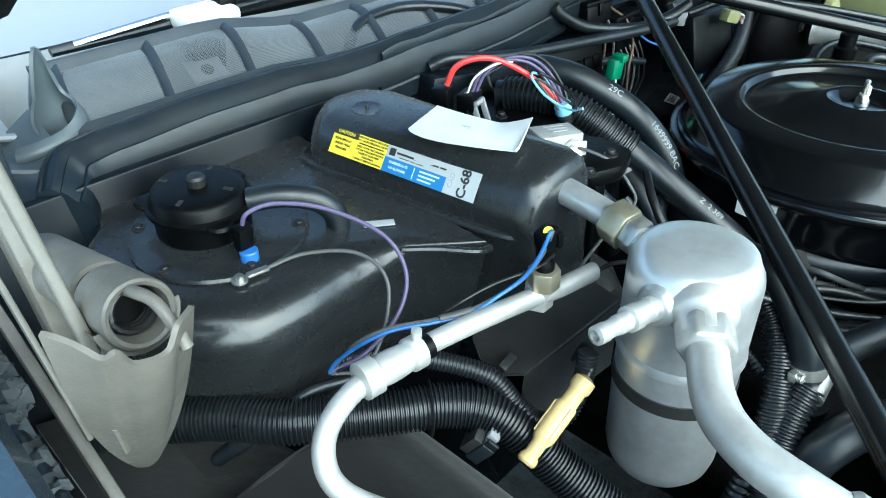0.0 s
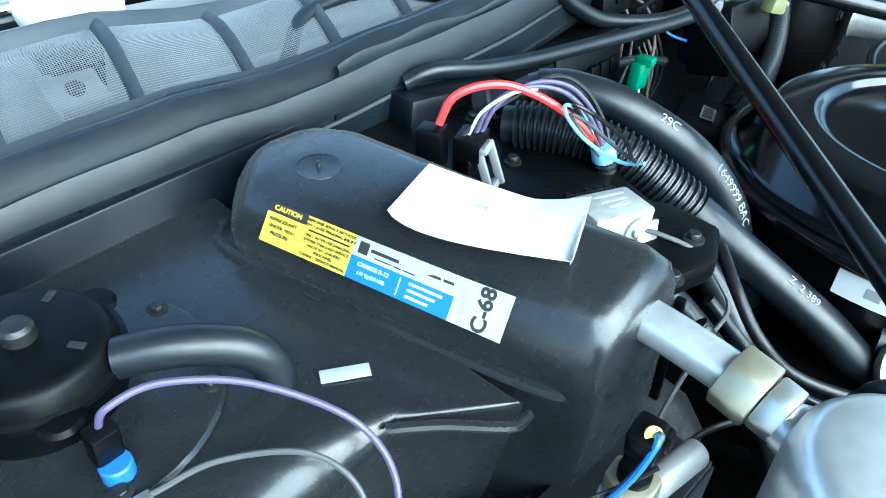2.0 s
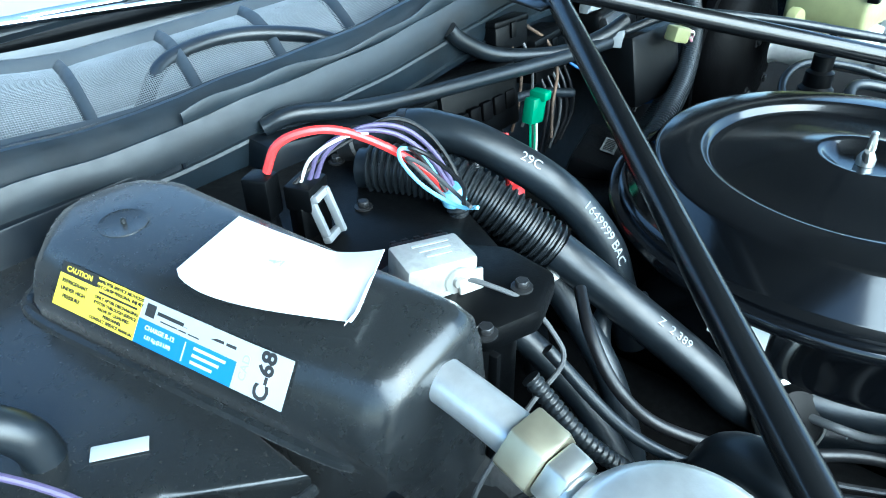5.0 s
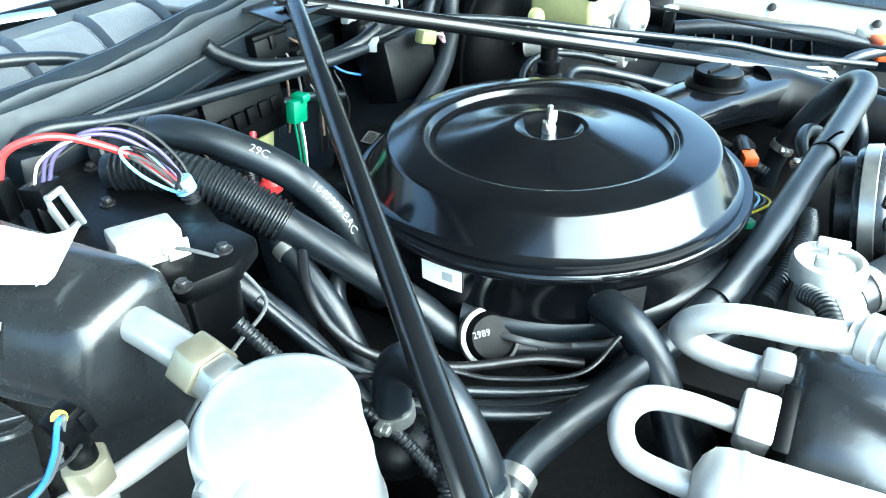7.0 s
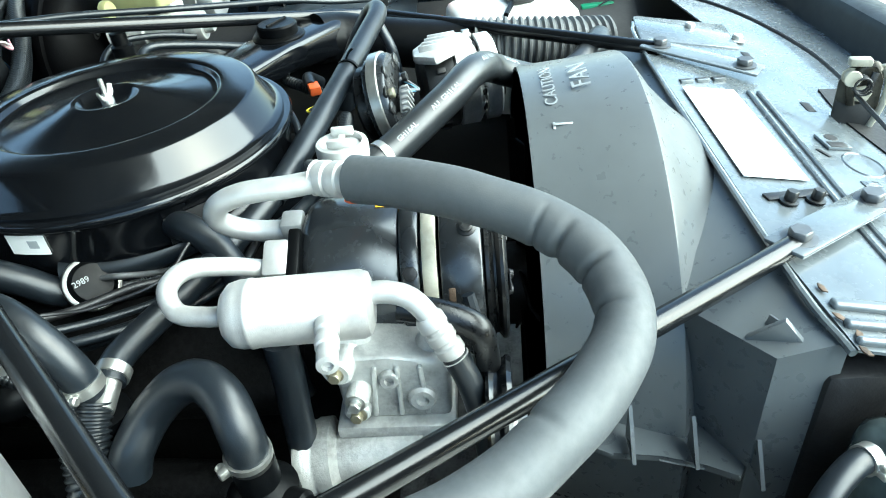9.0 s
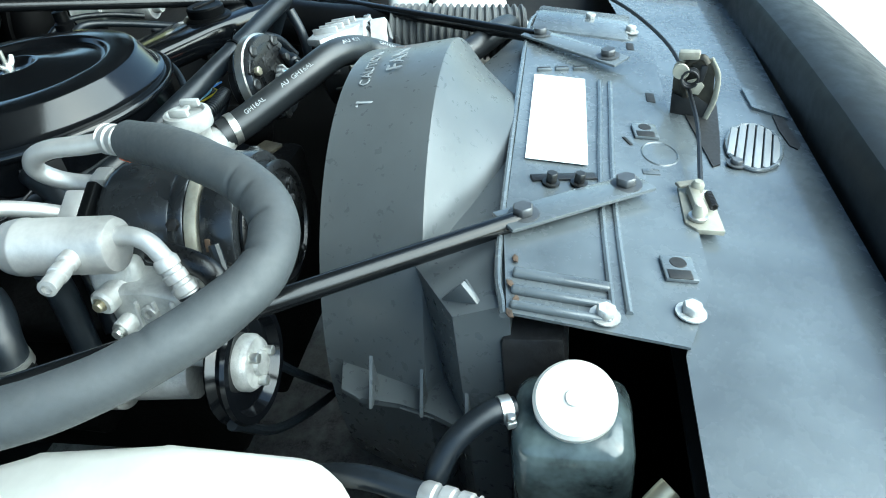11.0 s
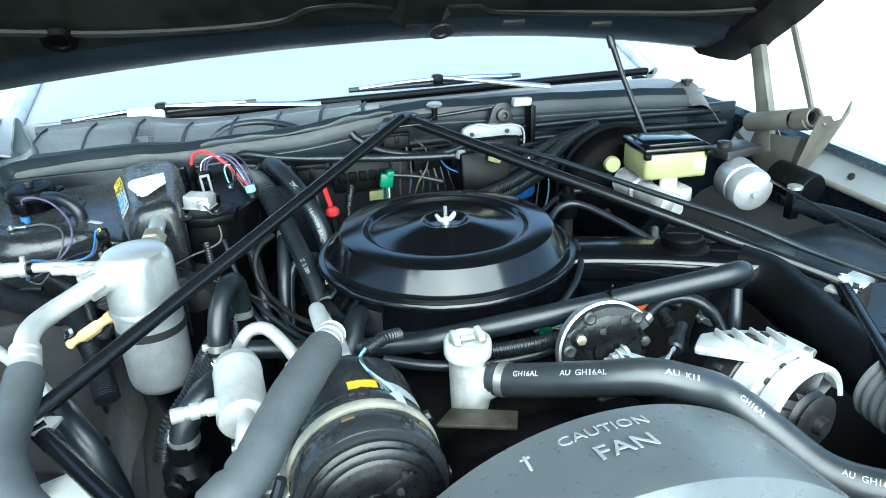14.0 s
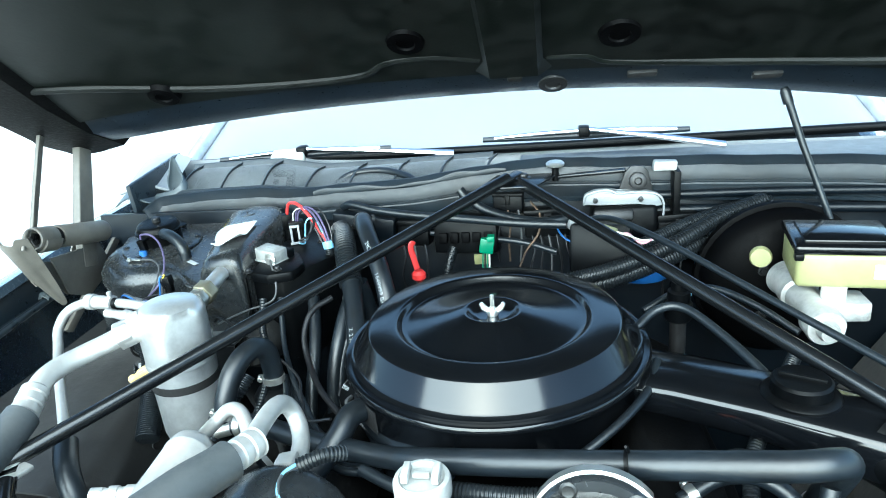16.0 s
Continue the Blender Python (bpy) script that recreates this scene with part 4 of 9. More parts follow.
# shelf details
part("mounting_ring", Solid().lathe([(0.040, 0), (0.072, 0), (0.074, 0.002), (0.072, 0.004), (0.062, 0.005), (0.040, 0.005)], place((-0.66, 0.300, 0.952)), 40), DUSTY_PLASTIC, case)
for k in range(6):
    a = radians(60 * k + 20)
    bolt(case, (-0.66 + 0.066 * math.cos(a), 0.300 + 0.066 * math.sin(a), 0.956), (0, 0, 1), 0.0038, 0.004)

motor = thing("blower_motor", "black steel blower motor with rubber cooling tube", "blower motor", (-0.66, 0.305, 0.955))
part("motor_can", Solid().lathe([(0.042, 0.0), (0.042, 0.030), (0.0435, 0.033), (0.0435, 0.037), (0.040, 0.040), (0.040, 0.044)], place((-0.667, 0.311, 0.944)) @ Matrix.Diagonal((0.93, 0.93, 1.0, 1.0)), 40), BLACK_PLASTIC, motor)
part("motor_cap", Solid().lathe([(0.0435, 0.033), (0.0468, 0.035), (0.0466, 0.038), (0.0435, 0.0395), (0.0410, 0.0465), (0.0385, 0.0495), (0.034, 0.0508), (0.014, 0.0515), (0, 0.0515)], place((-0.667, 0.311, 0.944)) @ Matrix.Diagonal((0.93, 0.93, 1.0, 1.0)), 40), BLACK_PLASTIC, motor, "domed steel end cap")
for a in (20, 140, 260):
    part("cap_lobe", Solid().lathe([(0, 0.0330), (0.010, 0.0335), (0.0108, 0.0355), (0.009, 0.0380), (0, 0.0385)], place((-0.667 + 0.0425 * math.cos(radians(a)), 0.311 + 0.0425 * math.sin(radians(a)), 0.944)), 16), BLACK_PLASTIC, motor)
part("centre_stud", Solid().lathe([(0.0078, 0), (0.0078, 0.007), (0.006, 0.0092), (0.0, 0.0098)], place((-0.667, 0.311, 0.995)), 20), STEEL_DARK, motor)
for k in range(4):
    # Dark boxes on the cap give its slots their shade.
    a = radians(90 * k + 35)
    part("cap_slot", Solid().box((0.008, 0.004, 0.0012), place((-0.668 + 0.028 * math.cos(a), 0.312 + 0.028 * math.sin(a), 0.9950), 0, 0, 90 * k + 35), 0.0004), INK_AND_SHADE, motor)
TUBE = [(-0.640, 0.282, 0.982), (-0.618, 0.266, 0.985), (-0.596, 0.251, 0.979), (-0.584, 0.242, 0.966), (-0.581, 0.239, 0.948)]
part("cooling_tube", Solid().tube(TUBE, [0.0105] * 33, 14), RUBBER, motor, "bent rubber cooling tube")
part("wire_plug", Solid().box((0.013, 0.011, 0.024), place((-0.667, 0.249, 0.975), 10), 0.002), BLACK_PLASTIC, motor)
part("blue_collar", Solid().lathe([(0.0066, 0), (0.0074, 0.001), (0.0074, 0.010), (0.0066, 0.011)], place((-0.667, 0.244, 0.955)), 16), BLUE, motor, "blue plastic collar")
part("plug_base", Solid().lathe([(0.0095, 0), (0.0095, 0.006), (0.007, 0.008), (0.007, 0.012)], place((-0.667, 0.243, 0.945)), 16), BLACK_PLASTIC, motor)
gw = thing("ground_wire", "grey ground wire with a zinc ring terminal", "wire", (-0.687, 0.228, 0.954))
part("ring_terminal", Solid().lathe([(0.0028, 0), (0.0065, 0), (0.0065, 0.0016), (0.0028, 0.0016), (0.0028, 0)], place((-0.687, 0.228, 0.955)), 18).box((0.018, 0.006, 0.003), place((-0.672, 0.226, 0.957), 0, 0, -8), 0.001), ZINC, gw)
part("terminal_bolt", Solid().prism(hexagon(0.0038), 0, 0.004, place((-0.687, 0.228, 0.9565)), 0.0005), ZINC, gw)
part("lead", Solid().tube([(-0.664, 0.225, 0.957), (-0.635, 0.214, 0.962), (-0.605, 0.187, 0.962), (-0.598, 0.160, 0.948), (-0.615, 0.143, 0.920), (-0.640, 0.140, 0.892), (-0.662, 0.155, 0.890)], 0.0016, 8), GREY_WIRE, gw)
single("purple_wire", Solid().tube([(-0.667, 0.249, 0.985), (-0.662, 0.246, 0.997), (-0.640, 0.240, 0.999), (-0.610, 0.216, 0.992), (-0.585, 0.178, 0.975), (-0.584, 0.152, 0.952), (-0.605, 0.138, 0.930), (-0.638, 0.140, 0.908), (-0.664, 0.155, 0.893)], 0.0018, 8), PURPLE,
       "purple wire looping down from the blower motor", "wire")
single("small_tag", Solid().box((0.027, 0.009, 0.0006), place((-0.556, 0.215, 0.9532), 0, 0, -34), 0.0002), SILVER_LABEL, "small blank silver sticker on the case", "sticker")

# caution label on the evaporator cover
LA, LB = Vector((-0.5178, 0.3150, 0.9955)), Vector((-0.4858, 0.1600, 0.9960))
_u = (LB - LA).normalized()
_n = Vector((-0.80, -0.17, 0.60))
_n = (_n - _u * _n.dot(_u)).normalized()
_w = _n.cross(_u)
if _w.z > 0:
    _w = -_w
LM = Matrix.Translation(LA + _n * 0.0012)
for k in range(3):
    LM[k][0], LM[k][1], LM[k][2] = _u[k], -_w[k], _n[k]
LLEN, LWID = (LB - LA).length, 0.0245
label = thing("caution_label", "yellow, blue and silver caution label on the cover", "label", tuple(LA))


def label_rect(name, u0, u1, v0, v1, mat, lift=0.0):
    """u along the label in shares, v from its upper edge in shares."""
    return part(name, Solid().box(((u1 - u0) * LLEN, (v1 - v0) * LWID, 0.0003), LM @ Matrix.Translation(((u0 + u1) / 2 * LLEN, -(v0 + v1) / 2 * LWID, lift)), 0), mat, label)


def label_text(text, u, v, size, mat=None, turn=0, bold=0.0001):
    return part("lettering", Solid().add(*letters(text, size, 0.0002, bold), LM @ Matrix.Translation((u * LLEN, -v * LWID, 0.0004)) @ rot(0, 0, turn)), mat or INK_AND_SHADE, label)


label_rect("yellow_field", 0.0, 0.385, 0.0, 1.0, YELLOW_LABEL)
label_rect("caution_bar", 0.0, 0.175, -0.02, 0.25, INK_AND_SHADE, 0.0002)
label_rect("silver_field", 0.385, 0.80, 0.0, 0.45, SILVER_LABEL)
label_rect("blue_field", 0.385, 0.80, 0.45, 1.0, BLUE_LABEL)
label_rect("end_field", 0.80, 1.0, 0.0, 1.0, SILVER_LABEL)
label_text("CAUTION", 0.0875, 0.115, 0.0043, YELLOW_LABEL, 0, 0.00002)
for k, w in enumerate(("REFRIGERANT", "UNDER HIGH", "PRESSURE")):
    label_text(w, 0.08, 0.40 + 0.17 * k, 0.0031)
for k, w in enumerate(("IMPROPER SERVICE METHODS", "MAY CAUSE PERSONAL INJURY", "", "ONLY AFTER DISCHARGING", "SYSTEM THROUGH SERVICE", "VALVE BY QUALIFIED", "PERSONNEL", "CONSULT SERVICE MANUAL")):
    if w:
        label_text(w, 0.280, 0.085 + 0.118 * k, 0.0025)
    else:
        label_rect("print_bar", 0.19, 0.37, 0.295, 0.345, INK_AND_SHADE, 0.0002)
label_rect("maker_mark", 0.405, 0.445, 0.08, 0.36, INK_AND_SHADE, 0.0002)
for u0, u1, v0, v1 in ((0.455, 0.585, 0.17, 0.25), (0.600, 0.665, 0.18, 0.24), (0.676, 0.735, 0.18, 0.24), (0.745, 0.785, 0.18, 0.24), (0.475, 0.545, 0.335, 0.365), (0.553, 0.585, 0.335, 0.365), (0.593, 0.640, 0.335, 0.365)):
    label_rect("print_bar", u0, u1, v0, v1, INK_AND_SHADE, 0.0002)
label_text("CHARGE R-12", 0.485, 0.60, 0.0033, PALE_INK)
label_text("1.51 Kg (3.5 LBS)", 0.485, 0.80, 0.0026, PALE_INK)
label_rect("print_bar", 0.592, 0.596, 0.52, 0.94, PALE_INK, 0.0002)
for k in range(3):
    label_rect("print_bar", 0.63, 0.76 - 0.02 * k, 0.54 + 0.15 * k, 0.60 + 0.15 * k, PALE_INK, 0.0002)
label_text("CAD", 0.834, 0.5, 0.0062, GREY_INK, 90)
label_text("C-68", 0.914, 0.5, 0.0120, INK_AND_SHADE, 90, 0.0004)

# loose paper on the cover
PC = [Vector(p) for p in ((-0.438, 0.261, 1.0055), (-0.489, 0.249, 1.0055), (-0.463, 0.144, 1.006), (-0.424, 0.157, 1.006))]


def paper_pt(u, v):
    a, b = PC[0].lerp(PC[3], u), PC[1].lerp(PC[2], u)
    p = a.lerp(b, v)
    bow = 0.040 * math.sin(math.pi * u ** 0.7) * v + 0.008 * math.sin(math.pi * u)
    return p + Vector((-bow * 0.25 * v, 0, 0.0008 + 0.018 * max(0, u - 0.66) ** 1.3 * (1 - v) * 3 + 0.003 * math.sin(3 * u) * v + 0.020 * max(0, v - 0.80) * u + 0.004 * max(0.0, 0.25 - u)))


slip = thing("paper_slip", "curled white paper slip lying on the cover", "paper", tuple(PC[0]))
part("sheet", Solid().sheet(paper_pt, 16, 10, 0.0004), PAPER, slip)
for k in range(3):
    q = paper_pt(0.42 + 0.03 * k, 0.42) + Vector((0, 0, 0.0009))
    part("pencil_mark", Solid().box((0.0012, 0.0042, 0.0003), Matrix.Translation(q) @ rot(0, 0, 24 + 38 * k), 0), SILVER_LABEL, slip, "faint grey pencil stroke")
part("bent_corner", Solid().sheet(lambda u, v: tuple(Vector(paper_pt(1.0, 0.25 + 0.75 * v)) + Vector((-0.001 - 0.006 * u, -0.004 * u * (1 - u) - 0.002 * u, 0.006 * math.sin(2.2 * u) * v + 0.0005))), 6, 8, 0.0004), PAPER, slip, "turned-up torn corner")

# relay and connectors on the heater half
relay = thing("relay", "zinc box relay with a grey lead", "relay", (-0.355, 0.162, 0.966))
RM = place((-0.379, 0.164, 0.9755), 0, 4, -24)
part("relay_box", Solid().box((0.045, 0.030, 0.021), RM @ Matrix.Translation((0, 0, 0.002)), 0.0022), RELAY_CAN, relay)
part("relay_rim", Solid().box((0.048, 0.033, 0.003), RM @ Matrix.Translation((0, 0, -0.008)), 0.001), RELAY_CAN, relay)
for k in range(3):
    part("print_bar", Solid().box((0.024 - 0.004 * k, 0.0022, 0.0004), RM @ Matrix.Translation((0.002, 0.008 - 0.006 * k, 0.0128)), 0), GREY_INK, relay)
part("coil_boss", Solid().lathe([(0, 0.003), (0.004, 0.003), (0.005, 0.0015), (0.009, 0.0015), (0.0095, 0)], RM @ Matrix.Translation((0.010, -0.0152, -0.001)) @ rot(90), 20), ZINC, relay)
part("connector", Solid().box((0.040, 0.013, 0.016), RM @ Matrix.Translation((0.004, 0.021, -0.002)), 0.002), BLACK_PLASTIC, relay)
for k in range(5):
    part("contact_rib", Solid().box((0.004, 0.004, 0.018), RM @ Matrix.Translation((-0.012 + 0.008 * k, 0.029, -0.004)), 0.0006), BLACK_PLASTIC, relay)
part("mount_tab", Solid().box((0.016, 0.003, 0.030), RM @ Matrix.Translation((0.017, -0.0185, -0.010)) @ rot(-10), 0.001), ZINC, relay, "bent zinc mounting tab")
part("stand", Solid().box((0.036, 0.024, 0.012), place((-0.379, 0.164, 0.963), 0, 0, -24), 0.003), BLACK_PLASTIC, relay)
part("lead", Solid().tube([(-0.374, 0.146, 0.974), (-0.368, 0.132, 0.972), (-0.357, 0.112, 0.962), (-0.350, 0.096, 0.942), (-0.355, 0.085, 0.928), (-0.385, 0.088, 0.915), (-0.43, 0.085, 0.905), (-0.455, 0.078, 0.90)], 0.0016, 8), GREY_WIRE, relay)

con = thing("resistor_connector", "black connectors with a grey lock on the case", "connector", (-0.385, 0.283, 0.955))
part("red_plug", Solid().box((0.017, 0.019, 0.030), place((-0.397, 0.294, 0.990), 0, 0, 20), 0.002), BLACK_PLASTIC, con)
part("plug_foot", Solid().lathe([(0.010, 0), (0.008, 0.02), (0.008, 0.03)], place((-0.397, 0.294, 0.955)), 14), BLACK_PLASTIC, con)
part("main_plug", Solid().box((0.026, 0.020, 0.018), place((-0.374, 0.277, 0.988), 0, 0, 20), 0.002), BLACK_PLASTIC, con)
part("plug_foot", Solid().prism([(-0.013, -0.008), (0.013, -0.008), (0.010, 0.010), (-0.010, 0.010)], 0.95, 0.982, place((-0.374, 0.277, 0)), 0.002), BLACK_PLASTIC, con)
lock = Solid()
for dx in (-0.007, 0.007):
    lock.box((0.004, 0.006, 0.034), place((-0.372 + dx, 0.262, 0.975), -18, 0, 20), 0.001)
lock.box((0.018, 0.006, 0.005), place((-0.372, 0.258, 0.960), -18, 0, 20), 0.001).box((0.018, 0.006, 0.005), place((-0.373, 0.265, 0.989), -18, 0, 20), 0.001)
part("lock_clip", lock, GREY_PLASTIC, con, "grey locking clip")

loop = thing("blower_harness", "looped red, purple and blue wires taped together", "wiring", (-0.345, 0.25, 0.98))
TAPE = (-0.296, 0.213, 0.972)
for name, mat, r, pts in (
    ("red_lead", RED, 0.0030, [(-0.393, 0.291, 1.006), (-0.386, 0.285, 1.024), (-0.372, 0.273, 1.0315), (-0.354, 0.259, 1.0295), (-0.332, 0.241, 1.015), (-0.310, 0.223, 0.992), (-0.299, 0.215, 0.972)]),
    ("purple_lead", PURPLE, 0.0017, [(-0.372, 0.275, 0.996), (-0.365, 0.268, 1.017), (-0.347, 0.254, 1.0275), (-0.326, 0.237, 1.023), (-0.308, 0.223, 1.002), (-0.295, 0.212, 0.972)]),
    ("purple_lead", PURPLE, 0.0017, [(-0.368, 0.273, 0.996), (-0.360, 0.266, 1.016), (-0.340, 0.252, 1.029), (-0.318, 0.236, 1.024), (-0.302, 0.222, 1.002), (-0.292, 0.213, 0.972)]),
    ("white_lead", WHITE_PLASTIC, 0.0012, [(-0.378, 0.277, 0.996), (-0.372, 0.270, 1.014), (-0.356, 0.258, 1.025), (-0.340, 0.248, 1.026)]),
    ("dark_lead", BLACK_WIRE, 0.0016, [(-0.382, 0.279, 0.996), (-0.368, 0.272, 1.008), (-0.350, 0.262, 1.018), (-0.322, 0.246, 1.030), (-0.302, 0.232, 1.018), (-0.290, 0.219, 0.992), (-0.288, 0.211, 0.970)]),
    ("dark_lead", BLACK_WIRE, 0.0016, [(-0.332, 0.176, 0.994), (-0.318, 0.188, 0.998), (-0.316, 0.214, 1.008), (-0.322, 0.228, 1.014), (-0.314, 0.226, 1.004), (-0.302, 0.214, 0.976)]),
    ("brown_lead", GREY_WIRE, 0.0014, [(-0.330, 0.172, 0.992), (-0.322, 0.190, 0.992), (-0.322, 0.216, 1.004), (-0.326, 0.228, 1.008), (-0.318, 0.224, 0.996), (-0.304, 0.212, 0.972)]),
    ("blue_lead", LIGHT_BLUE, 0.0014, [(-0.328, 0.168, 0.992), (-0.326, 0.186, 0.986), (-0.332, 0.210, 0.996), (-0.334, 0.226, 1.010), (-0.326, 0.232, 1.014), (-0.312, 0.226, 1.004), (-0.300, 0.216, 0.976)]),
):
    part(name, Solid().tube(pts, r, 8), mat, loop)
part("tape", Solid().lathe([(0.0085, -0.006), (0.0092, -0.004), (0.0092, 0.006), (0.0085, 0.007)], aim(TAPE, (-0.290, 0.208, 0.94)), 16), LIGHT_BLUE, loop, "pale blue tape")
part("loom", Solid().corrugated([(-0.295, 0.211, 0.966), (-0.293, 0.205, 0.93), (-0.300, 0.195, 0.86), (-0.305, 0.18, 0.80)], 0.008), LOOM, loop)

# heater hoses
hA = thing("heater_hose", "black rubber heater hose with white part number", "hose", (-0.2, 0.2, 0.85))
HA = [(-0.258, 0.302, 0.982), (-0.250, 0.286, 0.988), (-0.244, 0.266, 0.988), (-0.230, 0.232, 0.979), (-0.203, 0.180, 0.946), (-0.185, 0.144, 0.900), (-0.178, 0.128, 0.855), (-0.17, 0.11, 0.80)]
part("hose_body", Solid().tube(HA, 0.0152, 18), RUBBER, hA)
clamp(hA, (-0.254, 0.294, 0.985), (0.4, -0.8, 0.1), 0.0155, 0.007, STEEL_DARK)
part("pipe_stub", Solid().tube([(-0.270, 0.345, 0.960), (-0.266, 0.322, 0.972), (-0.257, 0.300, 0.982)], 0.0125, 14), STEEL_DARK, hA)
hose_print(hA, spline(HA, 8), 0.0152, "1649999 BAC", 0.0105, 0.62, (-0.45, -0.5, 0.75))
hose_print(hA, spline(HA, 8), 0.0152, "29C", 0.0105, 0.36, (-0.45, -0.5, 0.75))
part("outlet_neck", Solid().lathe([(0.016, 0), (0.016, 0.014), (0.012, 0.016), (0.012, 0.03)], aim((-0.272, 0.345, 0.962), (-0.262, 0.315, 0.976)), 18), STEEL_DARK, hA)
hB = thing("heater_hose", "black heater hose in a corrugated sleeve", "hose", (-0.22, 0.1, 0.82))
HB = [(-0.300, 0.300, 0.968), (-0.284, 0.262, 0.970), (-0.268, 0.216, 0.960), (-0.253, 0.173, 0.934), (-0.242, 0.143, 0.913), (-0.227, 0.090, 0.877), (-0.215, 0.041, 0.844), (-0.207, 0.006, 0.818), (-0.184, -0.040, 0.803), (-0.158, -0.080, 0.799), (-0.142, -0.115, 0.801), (-0.115, -0.16, 0.806)]
part("hose_body", Solid().tube(HB, 0.0158, 18), RUBBER, hB)
_l = spline(HB, 8)
part("corrugated_sleeve", Solid().corrugated([_l[k] for k in range(2, 30, 3)], 0.0200, 0.0056), LOOM, hB)
hose_print(hB, _l, 0.0158, "AU  Z", 0.009, 0.80, (-0.5, -0.5, 0.6))
hose_print(hB, _l, 0.0158, "Z  2 389", 0.009, 0.50, (-0.35, -0.5, 0.8))
single("heater_hose", Solid().tube([(-0.240, 0.180, 0.915), (-0.232, 0.186, 0.87), (-0.225, 0.184, 0.82), (-0.222, 0.17, 0.75)], 0.0140, 16), RUBBER, "black rubber hose dropping behind the heater hoses", "hose")

# refrigerant pipes
SETTLED[0] = False
evp = thing("suction_pipe", "thick aluminium suction pipe with brass hex union", "pipe", (-0.445, 0.07, 0.94))
part("pipe", Solid().tube([(-0.4405, 0.122, 0.970), (-0.4415, 0.095, 0.9675), (-0.4435, 0.062, 0.9625), (-0.446, 0.042, 0.9585)], 0.0120, 20), ALU, evp, "", 60)
part("hex_nut", Solid().prism(hexagon(0.0190), 0, 0.020, aim((-0.4430, 0.060, 0.9615), (-0.4475, 0.030, 0.956)), 0.0016), BRASS, evp, "dull brass hex nut")
part("second_nut", Solid().prism(hexagon(0.0165), 0, 0.013, aim((-0.4460, 0.0395, 0.958), (-0.4520, 0.008, 0.9525)), 0.0016), ZINC, evp, "zinc hex nut")

acc = thing("accumulator", "bare aluminium accumulator can with black band", "accumulator", (-0.461, -0.0237, 0.745))
AC = (-0.461, -0.0237)
rings = []
for r, z in ((0.0475, 0.891), (0.0487, 0.895), (0.0487, 0.9555), (0.0482, 0.962), (0.0460, 0.9685), (0.0415, 0.975), (0.036, 0.978), (0.018, 0.9795), (0.002, 0.980)):
    ring = []
    for k in range(64):
        a = 2 * math.pi * k / 64
        cut = 0.0476 - 0.12 * max(0.0, z - 0.905) if 0.905 < z < 0.974 else 9.0
        rr = min(r, cut / max(0.2, math.cos(a - radians(-42))))
        ring.append((AC[0] + rr * math.cos(a), AC[1] + rr * math.sin(a), z))
    rings.append(ring)
part("upper_can", Solid().loft(rings), ALU, acc, "", 35)
part("seam", Solid().lathe([(0.0480, 0.886), (0.0500, 0.888), (0.0500, 0.892), (0.0487, 0.896)], place((*AC, 0)), 48), ALU, acc)
part("lower_can", Solid().lathe([(0, 0.757), (0.026, 0.755), (0.038, 0.759), (0.0440, 0.768), (0.0465, 0.780), (0.0480, 0.888)], place((*AC, 0)), 48), ALU, acc)
part("band", Solid().lathe([(0.0482, 0.852), (0.0492, 0.852), (0.0492, 0.864), (0.0482, 0.864)], place((*AC, 0)), 48), INK_AND_SHADE, acc, "black band")
part("inlet_neck", Solid().lathe([(0.0145, 0), (0.0145, 0.024), (0.012, 0.028)], aim((-0.458, 0.002, 0.950), (-0.449, 0.030, 0.9555)), 20), ALU, acc)
P0, P1 = Vector((-0.5045, -0.0215, 0.951)), Vector((-0.566, -0.012, 0.957))
sp = aim(P0, P1)
part("port_weld", Solid().lathe([(0.0155, 0.002), (0.0160, 0.006), (0.0130, 0.010), (0.0095, 0.010)], sp, 22), ALU, acc)
part("service_port", Solid().lathe([(0.0095, 0), (0.0095, 0.016), (0.0085, 0.017), (0.0085, 0.026), (0.0095, 0.027), (0.0095, 0.036), (0.0070, 0.037), (0.0070, 0.048), (0.0062, 0.049), (0.0062, 0.058), (0.0068, 0.059), (0.0068, 0.068), (0.004, 0.069), (0.004, 0.064), (0, 0.064)], sp, 20), ALU_MATTE, acc, "ribbed service port")
Q0, Q1 = Vector((-0.494, -0.047, 0.953)), Vector((-0.530, -0.070, 0.943))
part("outlet_boss", Solid().lathe([(0.0235, -0.004), (0.0235, 0.006), (0.0222, 0.009), (0.0200, 0.011), (0.0185, 0.016), (0.0185, 0.028)], aim(Q0, Q1), 24), ALU_MATTE, acc)

suct = thing("suction_hose", "thick grey foam-covered suction hose with crimped pipe ends", "hose", (-0.45, -0.4, 0.85))
part("union_nut", Solid().prism(hexagon(0.0208), 0.014, 0.036, aim(Q0, Q1), 0.0030, 3), ALU_MATTE, suct)
PIPE = [(-0.514, -0.060, 0.9475), (-0.532, -0.072, 0.941), (-0.549, -0.084, 0.936), (-0.563, -0.100, 0.933), (-0.574, -0.124, 0.932), (-0.577, -0.152, 0.930), (-0.573, -0.182, 0.922)]
part("front_pipe", Solid().tube(PIPE, 0.0138, 18), ALU_MATTE, suct)
crimp(suct, (-0.576, -0.168, 0.927), (-0.569, -0.212, 0.911), 0.0175)
